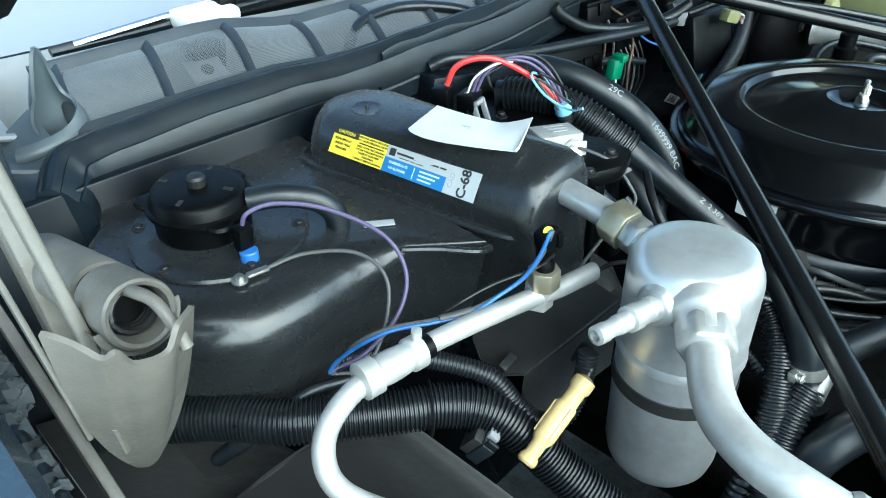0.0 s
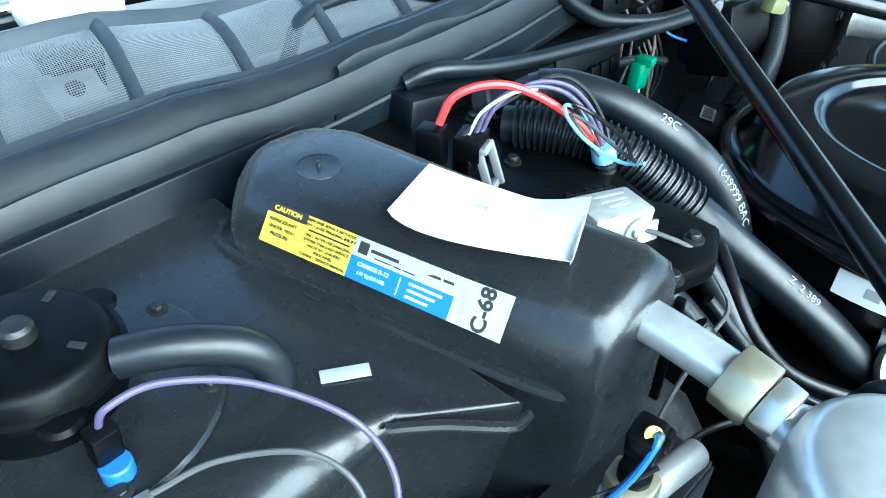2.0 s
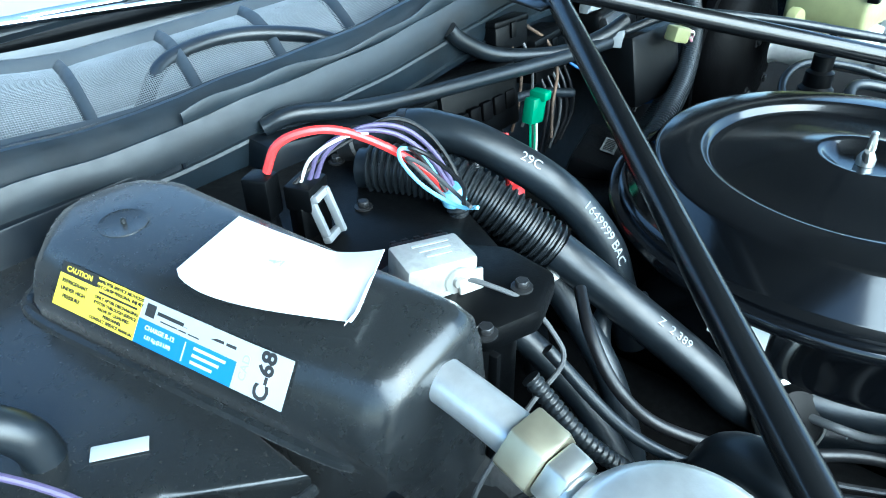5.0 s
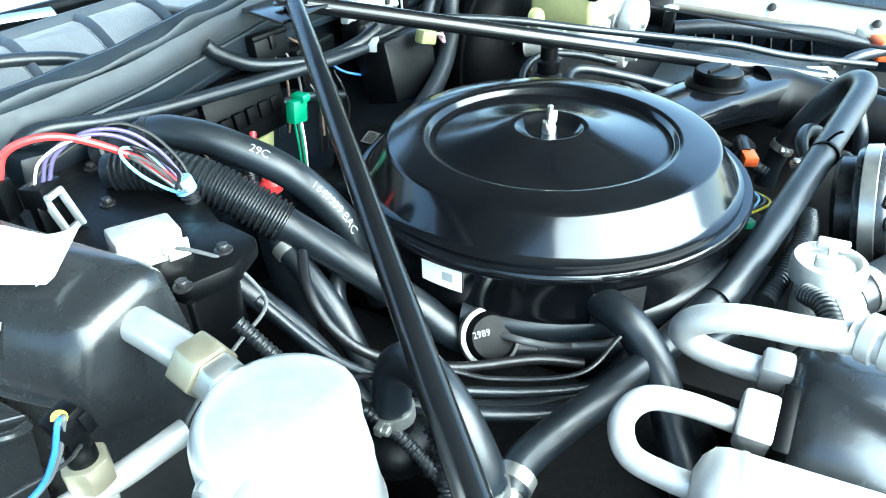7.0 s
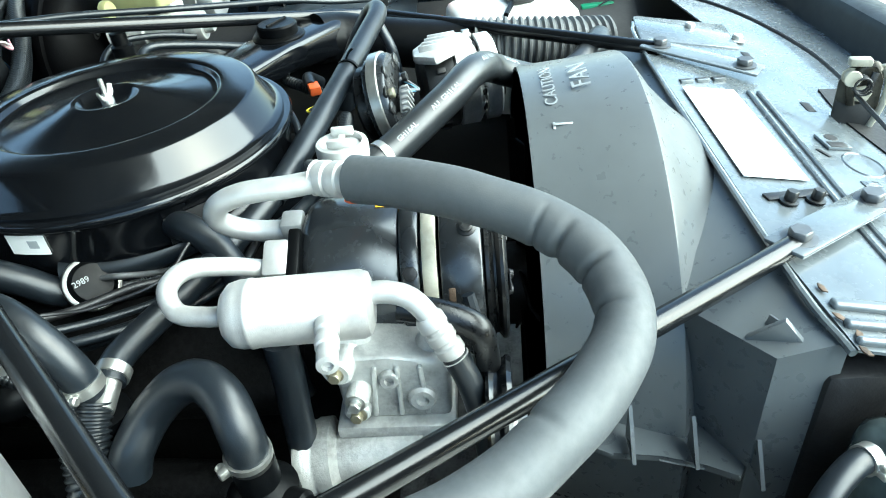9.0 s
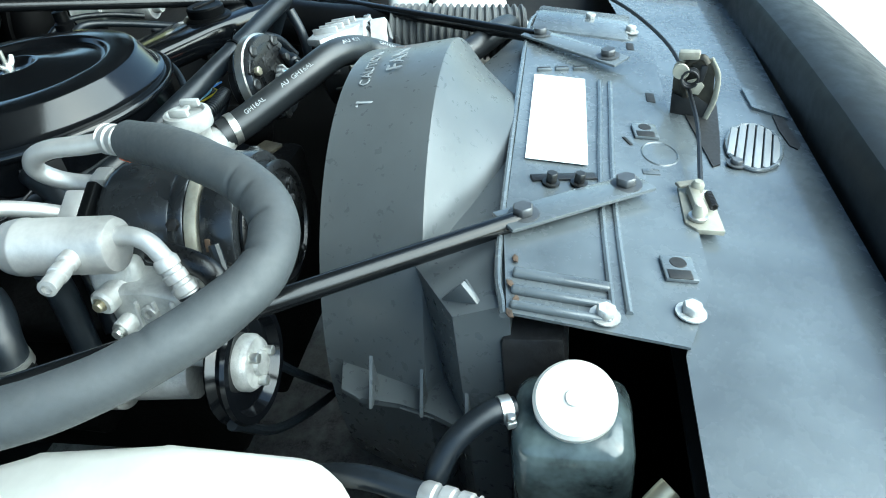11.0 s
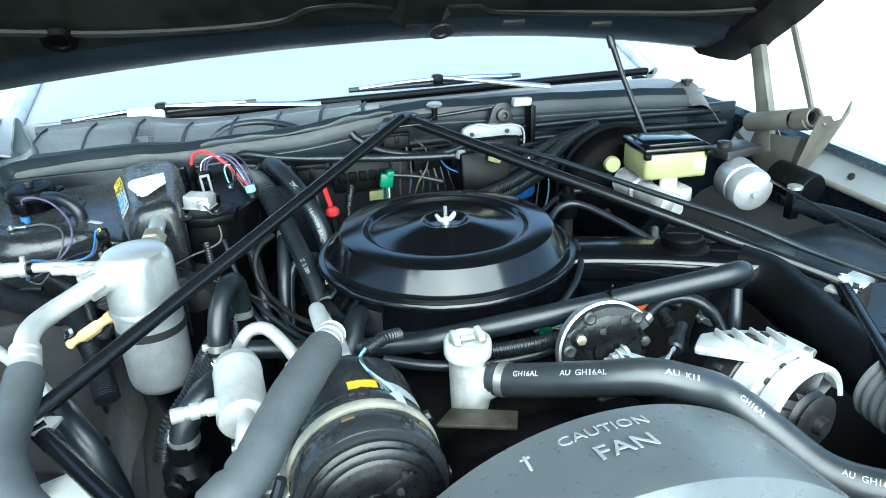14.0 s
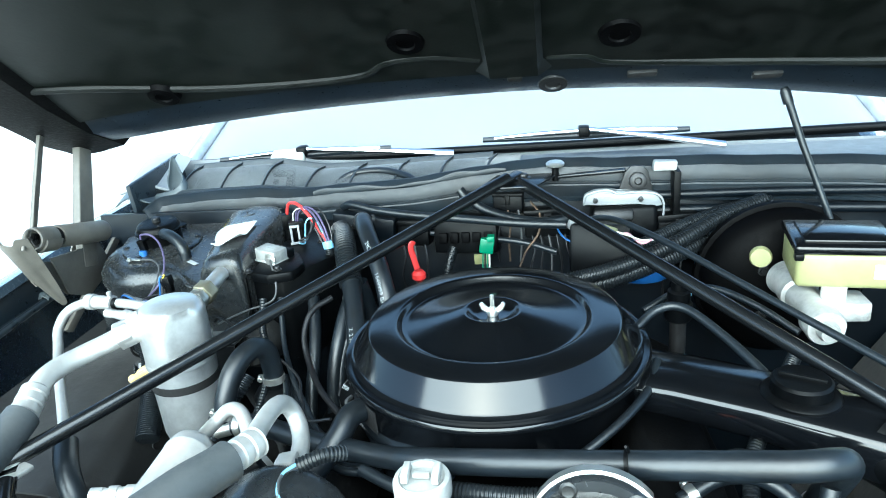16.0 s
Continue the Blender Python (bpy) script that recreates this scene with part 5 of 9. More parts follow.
HOSE = [(-0.5695, -0.208, 0.9125), (-0.571, -0.255, 0.899), (-0.570, -0.300, 0.893), (-0.556, -0.360, 0.892), (-0.528, -0.420, 0.894), (-0.490, -0.467, 0.898), (-0.445, -0.508, 0.906), (-0.402, -0.528, 0.914), (-0.355, -0.520, 0.926),
        (-0.318, -0.487, 0.938), (-0.290, -0.435, 0.948), (-0.262, -0.380, 0.950), (-0.236, -0.325, 0.945)]
_hl = even(spline(HOSE, 10), 0.0025)
_fs = Solid().sweep(_hl, 0.0215, 28)
for i, v in enumerate(_fs.v[:28 * len(_hl)]):
    k = i // 28
    bend = _hl[min(k + 14, len(_hl) - 1)] + _hl[max(k - 14, 0)] - 2 * _hl[k]
    side = (Vector(v) - _hl[k]).normalized()
    inner = max(0.0, side.dot(bend.normalized())) if bend.length > 1e-6 else 0.0
    over = max(0.0, 0.55 - abs(side.dot(bend.normalized()) - 0.35)) if bend.length > 1e-6 else 0.0
    cut = sum(d * math.exp(-((k / len(_hl) - f) / w) ** 2) for f, d, w in ((0.585, 0.16, 0.006), (0.645, 0.22, 0.005), (0.70, 0.20, 0.006), (0.735, 0.12, 0.004), (0.42, 0.08, 0.006)))
    swell = 0.018 * math.sin(k * 0.11) + 0.010 * math.sin(k * 0.27 + side.z * 3)
    _fs.v[i] = _hl[k] + (Vector(v) - _hl[k]) * (1 + swell - cut * (inner ** 1.2 + 0.5 * over))
part("foam_sleeve", _fs, FOAM, suct, "grey creased foam sleeve", 60)
crimp(suct, (-0.239, -0.330, 0.945), (-0.222, -0.288, 0.941), 0.0165)
part("rear_pipe", Solid().tube([(-0.227, -0.294, 0.941), (-0.231, -0.264, 0.939), (-0.232, -0.224, 0.936), (-0.231, -0.198, 0.926), (-0.226, -0.188, 0.909), (-0.217, -0.197, 0.892), (-0.210, -0.218, 0.881), (-0.207, -0.252, 0.877)], 0.0105, 18), ALU_MATTE, suct)
_om = aim((-0.2355, -0.3235, 0.9448), (-0.247, -0.35, 0.947)).to_3x3().inverted() @ Vector((-0.5, 0.0, -1.0))
ORANGE_AT = math.degrees(math.atan2(_om.y, _om.x)) - 35
part("orange_tape", Solid().lathe([(0.0172, 0), (0.0216, 0.0), (0.0216, 0.005), (0.0172, 0.005)], aim((-0.2355, -0.3235, 0.9448), (-0.247, -0.35, 0.947)), 8, 70, ORANGE_AT), ORANGE, suct, "orange end mark")

# liquid line
SETTLED[0] = True
liq = thing("liquid_line", "thin white-oxidised aluminium liquid line with crimped joint", "pipe", (-0.6, 0.05, 0.9))
LIQ = [(-0.464, 0.054, 0.935), (-0.500, 0.062, 0.940), (-0.540, 0.070, 0.944), (-0.600, 0.081, 0.947), (-0.645, 0.087, 0.948), (-0.690, 0.090, 0.946), (-0.722, 0.082, 0.934), (-0.732, 0.062, 0.914), (-0.715, 0.030, 0.900), (-0.680, -0.020, 0.897), (-0.630, -0.085, 0.897), (-0.585, -0.145, 0.893), (-0.545, -0.205, 0.880)]
part("pipe", Solid().tube(LIQ, 0.0078, 16), ALU_MATTE, liq)
part("joint", Solid().lathe([(0.008, 0), (0.0125, 0.002), (0.0125, 0.012), (0.0105, 0.014), (0.0115, 0.024), (0.0115, 0.034), (0.0105, 0.038), (0.0135, 0.040), (0.0135, 0.052), (0.008, 0.054)], aim((-0.632, 0.085, 0.9478), (-0.70, 0.093, 0.9482)), 20), ALU_MATTE, liq, "swaged joint")
part("joint_band", Solid().lathe([(0.0095, 0), (0.0095, 0.008)], aim((-0.626, 0.0842, 0.9475), (-0.70, 0.093, 0.9482)), 16), BLACK_PLASTIC, liq)
part("joint_knob", Solid().lathe([(0, 0.007), (0.004, 0.006), (0.004, 0), (0.002, -0.004)], place((-0.637, 0.086, 0.962)), 12), ALU_MATTE, liq)
part("switch_tee", Solid().prism(hexagon(0.0125), -0.012, 0.012, place((-0.5156, 0.069, 0.941)), 0.0015), ALU_MATTE, liq)
part("rubber_sleeve", Solid().tube([(-0.560, -0.178, 0.889), (-0.540, -0.212, 0.876), (-0.520, -0.236, 0.850), (-0.508, -0.245, 0.80), (-0.50, -0.25, 0.72)], 0.0155, 16), RUBBER, liq, "black rubber sleeve")

SETTLED[0] = False
sw = thing("pressure_switch", "black pressure switch on a brass hex base", "switch", (-0.5156, 0.071, 0.92))
part("hex_base", Solid().prism(hexagon(0.0135), 0.926, 0.944, place((-0.5156, 0.071, 0)), 0.0016), BRASS, sw, "brass hex base")
part("neck", Solid().lathe([(0.008, 0.943), (0.008, 0.950), (0.0065, 0.952), (0.0065, 0.958)], place((-0.5156, 0.071, 0)), 18), BLACK_PLASTIC, sw)
part("body", Solid().box((0.013, 0.012, 0.022), place((-0.5156, 0.071, 0.962)), 0.003), BLACK_PLASTIC, sw)
part("plug", Solid().box((0.017, 0.014, 0.016), place((-0.5165, 0.070, 0.973), 0, -10), 0.0025), BLACK_PLASTIC, sw)
part("latch", Solid().box((0.006, 0.004, 0.014), place((-0.510, 0.0628, 0.971), 0, -10), 0.001), BLACK_PLASTIC, sw)
part("yellow_seal", Solid().lathe([(0.0030, 0), (0.0058, 0), (0.0058, 0.002), (0.0030, 0.002)], aim((-0.519, 0.067, 0.980), (-0.535, 0.055, 1.0)) @ Matrix.Scale(0.7, 4), 16), YELLOW_LABEL, sw, "yellow seal ring")
SETTLED[0] = True
sww = thing("switch_wires", "blue and black twin wires to the pressure switch", "wiring", (-0.57, 0.09, 0.93))
for name, mat, dx in (("blue_lead", BLUE, 0.0), ("dark_lead", GREY_WIRE, 0.0035)):
    part(name, Solid().tube([(-0.519 + dx * 0.4, 0.066, 1.004), (-0.523 + dx, 0.064, 1.003), (-0.529 + dx, 0.066, 0.985), (-0.538 + dx, 0.072, 0.966), (-0.555 + dx, 0.080, 0.954), (-0.580, 0.084 + dx, 0.950), (-0.606, 0.097 + dx, 0.948), (-0.633, 0.115 + dx, 0.945), (-0.651, 0.130 + dx, 0.932), (-0.660 + dx, 0.148, 0.908), (-0.664 + dx, 0.154, 0.894)], 0.0016, 8), mat, sww)

part("tape_sleeve", Solid().tube([(-0.579, 0.0855, 0.9505), (-0.590, 0.0905, 0.9495), (-0.602, 0.097, 0.9485)], 0.0034, 10), GREY_WIRE, sww, "grey tape round both leads")
part("thin_lead", Solid().tube([(-0.518, 0.060, 0.985), (-0.527, 0.069, 0.972), (-0.557, 0.088, 0.960), (-0.591, 0.103, 0.944), (-0.633, 0.118, 0.922), (-0.66, 0.15, 0.895)], 0.0012, 8), BLACK_WIRE, sww)

yl = thing("test_connector", "yellowed plastic test connector on a wire", "connector", (-0.56, 0.025, 0.82))
YM = aim((-0.5905, 0.012, 0.8470), (-0.518, 0.0113, 0.8890))
part("body", Solid().lathe([(0, 0), (0.006, 0), (0.0080, 0.002), (0.0080, 0.006), (0.0062, 0.009), (0.0062, 0.019), (0.0085, 0.023), (0.0092, 0.026), (0.0092, 0.055), (0.0074, 0.058), (0.0074, 0.070), (0.0092, 0.073), (0.0092, 0.081), (0.004, 0.084)], YM, 14), YELLOW_PLASTIC, yl)
for k, a in enumerate((20, 140, 260)):
    part("moulded_rib", Solid().box((0.0022, 0.0030, 0.030), YM @ rot(0, 0, a) @ Matrix.Translation((0.0092, 0, 0.040)), 0.0006), YELLOW_PLASTIC, yl)
part("wire", Solid().tube([(-0.520, 0.0113, 0.888), (-0.508, 0.014, 0.898), (-0.500, 0.022, 0.900), (-0.492, 0.034, 0.890), (-0.486, 0.044, 0.86)], 0.0022, 8), BLACK_WIRE, yl)
pl = thing("loose_plug", "square black plug with cavities and grey latch by the loom", "connector", (-0.596, 0.048, 0.82))
PLM = place((-0.592, 0.051, 0.838), 32, 0, 24)
part("shell", Solid().box((0.024, 0.012, 0.003), PLM @ Matrix.Translation((0, 0, 0.011)), 0.001).box((0.024, 0.012, 0.003), PLM @ Matrix.Translation((0, 0, -0.011)), 0.001).box((0.003, 0.012, 0.025), PLM @ Matrix.Translation((-0.0125, 0, 0)), 0.001).box((0.003, 0.012, 0.025), PLM @ Matrix.Translation((0.0125, 0, 0)), 0.001).box((0.024, 0.010, 0.002), PLM, 0.0006), RUBBER, pl)
part("back_block", Solid().box((0.024, 0.012, 0.022), PLM @ Matrix.Translation((0, 0.008, 0)), 0.001), INK_AND_SHADE, pl)
part("latch", Solid().box((0.013, 0.010, 0.007), PLM @ Matrix.Translation((0.001, 0.001, 0.015)), 0.0015), GREY_PLASTIC, pl, "grey latch tab")
for s in (-1, 1):
    part("lug", Solid().box((0.003, 0.010, 0.008), PLM @ Matrix.Translation((0.0115 * s, 0.0, 0.0155)), 0.0008), RUBBER, pl)
    part("terminal", Solid().box((0.002, 0.006, 0.005), PLM @ Matrix.Translation((0.005 * s, -0.001, 0.006)), 0.0004), STEEL_DARK, pl)

# looms along the apron
lm = thing("wiring_loom", "black corrugated wiring looms along the inner fender", "wiring loom", (-0.65, 0.15, 0.82))
part("main_loom", Solid().corrugated([(-0.81, 0.265, 0.852), (-0.767, 0.232, 0.855), (-0.733, 0.200, 0.858), (-0.704, 0.165, 0.859), (-0.670, 0.137, 0.860), (-0.633, 0.110, 0.860), (-0.602, 0.088, 0.860), (-0.580, 0.064, 0.858), (-0.567, 0.036, 0.845), (-0.556, 0.00, 0.820), (-0.54, -0.06, 0.79)], 0.0185, 0.0036), LOOM, lm)
part("side_loom", Solid().corrugated([(-0.648, 0.157, 0.893), (-0.626, 0.144, 0.895), (-0.590, 0.108, 0.888), (-0.565, 0.072, 0.878), (-0.558, 0.046, 0.858), (-0.552, 0.026, 0.852), (-0.536, 0.014, 0.856), (-0.516, 0.016, 0.880), (-0.508, 0.020, 0.905)], 0.0085, 0.0032), LOOM, lm)
part("cable_tie", Solid().sweep([(-0.612 + 0.022 * math.cos(a) * 0.6, 0.094 + 0.022 * math.cos(a) * 0.75, 0.860 + 0.0215 * math.sin(a)) for a in np.arange(0, 6.3, 0.35)], 0.0022, 6, 0.5), BLACK_WIRE, lm, "black cable tie")
part("upright_loom", Solid().corrugated([(-0.350, -0.050, 0.875), (-0.358, -0.064, 0.862), (-0.375, -0.078, 0.842), (-0.398, -0.090, 0.812), (-0.425, -0.100, 0.775), (-0.46, -0.105, 0.72)], 0.0125, 0.0055), LOOM, lm)
ant = thing("antenna_lead", "black cable with brass-collared plug", "cable", (-0.70, 0.16, 0.83))
part("cable", Solid().tube([(-0.645, 0.15, 0.876), (-0.675, 0.165, 0.872), (-0.700, 0.175, 0.858), (-0.718, 0.18, 0.848)], 0.0045, 10), RUBBER, ant)
part("collar", Solid().lathe([(0.006, 0), (0.007, 0.002), (0.007, 0.010), (0.006, 0.012)], aim((-0.716, 0.180, 0.849), (-0.738, 0.188, 0.836)), 14), BRASS, ant)
part("plug", Solid().lathe([(0.008, 0), (0.008, 0.014), (0.0065, 0.016), (0.0065, 0.030), (0.004, 0.034), (0, 0.034)], aim((-0.726, 0.184, 0.843), (-0.76, 0.198, 0.822)), 14), RUBBER, ant)
bkt = thing("bracket_plate", "flat black bracket plate bolted under the accumulator", "bracket", (-0.47, 0.08, 0.868))
part("plate", Solid().prism([(-0.560, 0.080), (-0.536, 0.058), (-0.418, 0.052), (-0.410, 0.110), (-0.535, 0.118)], 0.868, 0.872, None, 0.001), APRON, bkt)
part("bent_tab", Solid().box((0.020, 0.008, 0.003), place((-0.540, 0.074, 0.876), 22, 0, 10), 0.001), PULLEY_STEEL, bkt, "bright worn edge")
# Black disc laid over the plate as the hole's shade.
part("punched_hole", Solid().lathe([(0, 0.001), (0.0042, 0.001), (0.005, 0)], place((-0.492, 0.064, 0.8722)), 14), INK_AND_SHADE, bkt)
bolt(bkt, (-0.563, 0.083, 0.872), (-0.2, -0.5, 0.8), 0.0045, 0.004, True, STEEL_DARK)
part("front_fold", Solid().prism([(-0.536, 0.056), (-0.418, 0.050), (-0.418, 0.053), (-0.536, 0.059)], 0.790, 0.869, None, 0.001), APRON, bkt)
WH = [(-0.835, 0.785), (-0.80, 0.796), (-0.76, 0.803), (-0.70, 0.806), (-0.65, 0.802), (-0.61, 0.790), (-0.583, 0.768), (-0.566, 0.735), (-0.556, 0.69), (-0.552, 0.58)]
wheelhouse = thing("wheelhouse_panel", "dusty black wheelhouse panel with punched holes", "wheelhouse panel", (-0.68, 0.0, 0.58))
part("panel", Solid().sheet(lambda u, v: (lambda k, f: (WH[k][0] + (WH[k + 1][0] - WH[k][0]) * f + 0.014 * v * v, 0.170 - 0.345 * v, WH[k][1] + (WH[k + 1][1] - WH[k][1]) * f + 0.020 * math.sin(math.pi * min(1.0, 0.15 + v)) - 0.016 + 0.003 * math.sin(7 * v + 5 * u)))(min(8, int(u * 9)), u * 9 - min(8, int(u * 9))), 36, 16, 0.004), APRON, wheelhouse, "", 60)
# Black discs put in the shade of each hole.
for x, y, z in ((-0.562, -0.022, 0.742), (-0.556, -0.078, 0.726), (-0.556, -0.050, 0.700)):
    part("punched_hole", Solid().lathe([(0, 0.003), (0.008, 0.003), (0.0095, 0.001), (0.0095, -0.002)], aim((x, y, z), (x + 0.9, y, z + 0.35)), 14), INK_AND_SHADE, wheelhouse)
part("rolled_edge", Solid().tube([(-0.80, 0.168, 0.792), (-0.70, 0.168, 0.802), (-0.62, 0.166, 0.788), (-0.58, 0.160, 0.755)], 0.005, 8), APRON, wheelhouse)
SETTLED[0] = False


# ---- engine ----
ac = thing("air_cleaner", "round gloss black air cleaner with wing nut and snorkel", "air cleaner", (0, 0, 0.81))
part("housing", Solid().lathe([(0, 0.812), (0.150, 0.812), (0.180, 0.818), (0.194, 0.830), (0.199, 0.850), (0.2005, 0.886), (0.204, 0.889), (0.2085, 0.892), (0.2095, 0.897), (0.207, 0.9005), (0.196, 0.901), (0.19, 0.898), (0, 0.898)], None, 128), GLOSS_BLACK, ac, "", 50)
LID = [(0, 0.939), (0.020, 0.9385), (0.029, 0.9405), (0.034, 0.946), (0.037, 0.9475), (0.041, 0.9472), (0.060, 0.9425), (0.090, 0.9365), (0.118, 0.9328), (0.125, 0.9326), (0.1280, 0.9345), (0.1300, 0.9398), (0.1320, 0.9414), (0.136, 0.9418), (0.168, 0.9398),
       (0.1712, 0.9390), (0.1730, 0.9372), (0.1905, 0.9085), (0.1935, 0.9052), (0.1985, 0.9040), (0.1985, 0.9010), (0.19, 0.9005)]
part("lid", Solid().lathe(LID, None, 128), GLOSS_BLACK, ac, "stamped gloss black lid", 60)
wn = Solid().lathe([(0.0075, 0.939), (0.0075, 0.945), (0.0055, 0.949), (0.004, 0.951), (0, 0.951)], None, 16)
for s in (-1, 1):
    wn.sweep([(s * 0.004, 0, 0.944), (s * 0.012, 0, 0.950), (s * 0.016, 0, 0.957)], [0.004, 0.0045, 0.003], 8, 0.55)
wing = part("wing_nut", wn, ZINC, ac, "zinc wing nut")
part("stud", Solid().lathe([(0.003, 0.94), (0.003, 0.968), (0.002, 0.969), (0, 0.969)], None, 10), ZINC, ac)


def on_side(a, z, r=0.2008):
    a = radians(a)
    return Vector((r * math.cos(a), r * math.sin(a), z))


st = Solid().sheet(lambda u, v: on_side(166.5 + 12.5 * u, 0.863 + 0.028 * v), 6, 2, 0.0004)
part("sticker", st, WHITE_LABEL, ac, "blank white square sticker")
part("sticker_code", Solid().sheet(lambda u, v: on_side(173.2 + 3.2 * u, 0.871 + 0.009 * v, 0.2012), 3, 2, 0.0003), GREY_INK, ac, "small smudged grey square")
part("pipe_plate", Solid().sheet(lambda u, v: on_side(212 + 14 * u, 0.845 + 0.032 * v, 0.2015), 6, 2, 0.001), STEEL_DARK, ac)
SN = [Vector((0.17, -0.035, 0.865)), Vector((0.24, -0.062, 0.866)), Vector((0.33, -0.105, 0.866)), Vector((0.415, -0.152, 0.860)), Vector((0.455, -0.175, 0.852))]
rings = []
for k, p in enumerate(SN):
    d = (SN[min(k + 1, 4)] - SN[max(k - 1, 0)]).normalized()
    s = Vector((-d.y, d.x, 0))
    w, h = (0.050, 0.050, 0.050, 0.048, 0.044)[k], (0.022, 0.023, 0.024, 0.028, 0.034)[k]
    rings.append([p + s * a * w + Vector((0, 0, b * h)) for a, b in ((-1, -0.6), (-1, 0.6), (-0.9, 0.9), (-0.7, 1), (0.7, 1), (0.9, 0.9), (1, 0.6), (1, -0.6), (0.8, -1), (-0.8, -1))])
part("snorkel", Solid().loft(rings), GLOSS_BLACK, ac, "flat gloss black snorkel", 50)
part("vacuum_motor", Solid().lathe([(0.043, 0.886), (0.043, 0.891), (0.040, 0.894), (0.033, 0.895), (0.033, 0.908), (0.030, 0.911), (0, 0.911)], place((0.360, -0.118, 0.0)), 36), BLACK_PLASTIC, ac, "black round vacuum motor")
part("vacuum_ridge", Solid().box((0.05, 0.004, 0.006), place((0.360, -0.118, 0.9115), 0, 0, -25), 0.001), BLACK_PLASTIC, ac)
single("cold_air_pipe", Solid().tube([(-0.160, -0.112, 0.864), (-0.176, -0.135, 0.866), (-0.186, -0.158, 0.852), (-0.205, -0.180, 0.830), (-0.255, -0.222, 0.770), (-0.28, -0.24, 0.72)], 0.0155, 18), RUBBER, "black rubber breather hose from the air cleaner", "hose")
single("rim_tube", Solid().tube([on_side(-10, 0.888, 0.216), on_side(-25, 0.880, 0.216), on_side(-42, 0.872, 0.216), on_side(-58, 0.852, 0.214), on_side(-70, 0.830, 0.21)], 0.0055, 10), RUBBER, "thin black vacuum hose following the air cleaner rim", "hose")

# engine block mass, valve covers, intake, in shade below that their near-black deepens
eng = thing("engine_block", "dark engine block with valve covers", "engine", (0, 0.0, 0.45))
part("block", Solid().prism([(-0.24, -0.30), (0.24, -0.30), (0.24, 0.36), (-0.24, 0.36)], 0.42, 0.70, None, 0.02), GRIME_AND_SHADE_BLACK, eng)
part("intake", Solid().prism([(-0.12, -0.27), (0.12, -0.27), (0.12, 0.28), (-0.12, 0.28)], 0.68, 0.765, None, 0.02), GRIME_AND_SHADE_BLACK, eng)
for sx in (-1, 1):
    part("valve_cover", Solid().box((0.13, 0.50, 0.07), place((sx * 0.225, 0.02, 0.735), 0, sx * 28), 0.018, 3), GRIME_AND_SHADE_BLACK, eng)
    part("exhaust_manifold", Solid().tube([(sx * 0.30, 0.22, 0.62), (sx * 0.31, 0.0, 0.63), (sx * 0.31, -0.2, 0.61)], 0.03, 12), GRIME_AND_SHADE_BLACK, eng)
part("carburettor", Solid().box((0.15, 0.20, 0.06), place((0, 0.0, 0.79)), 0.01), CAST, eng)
part("front_cover", Solid().prism([(-0.13, 0.44), (0.13, 0.44), (0.15, 0.66), (0.08, 0.76), (-0.08, 0.76), (-0.15, 0.66)], 0.28, 0.33, rot(90), 0.01), GRIME_AND_SHADE_BLACK, eng)

# braces
APEX = (0.004, 0.335, 1.026)
LN, RN = (-0.563, -0.254, 0.880), (0.549, -0.258, 0.857)


def brace(name, a, b, label, tail=None):
    """A round steel strut with flattened, bolted ends."""
    th = thing(name, label, "brace", tuple((Vector(a) + Vector(b)) / 2), group="engine bay braces")
    a, b = Vector(a), Vector(b)
    d = (b - a).normalized()
    L = (b - a).length
    pts = [a, a + d * 0.015, a + d * 0.03, a + d * 0.05, a + d * (L * 0.5), b - d * 0.05, b - d * 0.03, b - d * 0.015, b]
    line = [Vector(p) for p in pts]
    part("strut", Solid().sweep(line, [0.0105] * 9, 16), BRACE_BLACK, th)
    for end, inward in ((a, d), (b, -d)):
        part("flat_end", Solid().box((0.058, 0.023, 0.0045), Matrix.Translation(end) @ inward.to_track_quat("X", "Z").to_matrix().to_4x4(), 0.002), BRACE_BLACK, th)
    if tail is not None:
        m0 = (Vector(tail) - b)
        # Gloss black plate coloured grey to carry the sky's sheen.
        part("bolted_tail", Solid().box((m0.length + 0.050, 0.040, 0.0045), Matrix.Translation((b + Vector(tail)) / 2 + Vector((0, 0, 0.003))) @ m0.to_track_quat("X", "Z").to_matrix().to_4x4(), 0.0018), SUPPORT, th, "flat gloss black tail plate, sky sheen put into its grey")
        bolt(th, b + Vector((0, 0, 0.005)), (0, 0, 1), 0.0110, 0.011, True, BOLT_GREY)
        bolt(th, Vector(tail) + Vector((0, 0, 0.005)), (0, 0, 1), 0.0115, 0.011, True, BOLT_GREY)
    return th


brace("brace_strut", (0.009, 0.325, 1.043), LN, "gloss black strut from the cowl to the fender")
brace("brace_strut", (0.032, 0.325, 1.034), RN, "gloss black strut from the cowl to the fender")
brace("brace_strut", (LN[0] + 0.02, LN[1] - 0.03, LN[2] - 0.006), (-0.238, -0.722, 0.846), "gloss black strut to the radiator support", (-0.162, -0.826, 0.832))
brace("brace_strut", (RN[0] - 0.015, RN[1] - 0.02, RN[2]), (0.276, -0.720, 0.847), "gloss black strut to the radiator support", (0.200, -0.822, 0.835))
apx = thing("brace_bracket", "black apex bracket with a bright stud at the cowl", "bracket", APEX)
part("plate", Solid().prism([(-0.045, 0.30), (0.055, 0.30), (0.10, 0.385), (-0.01, 0.40)], 1.030, 1.034, None, 0.0015), BRACE_BLACK, apx)
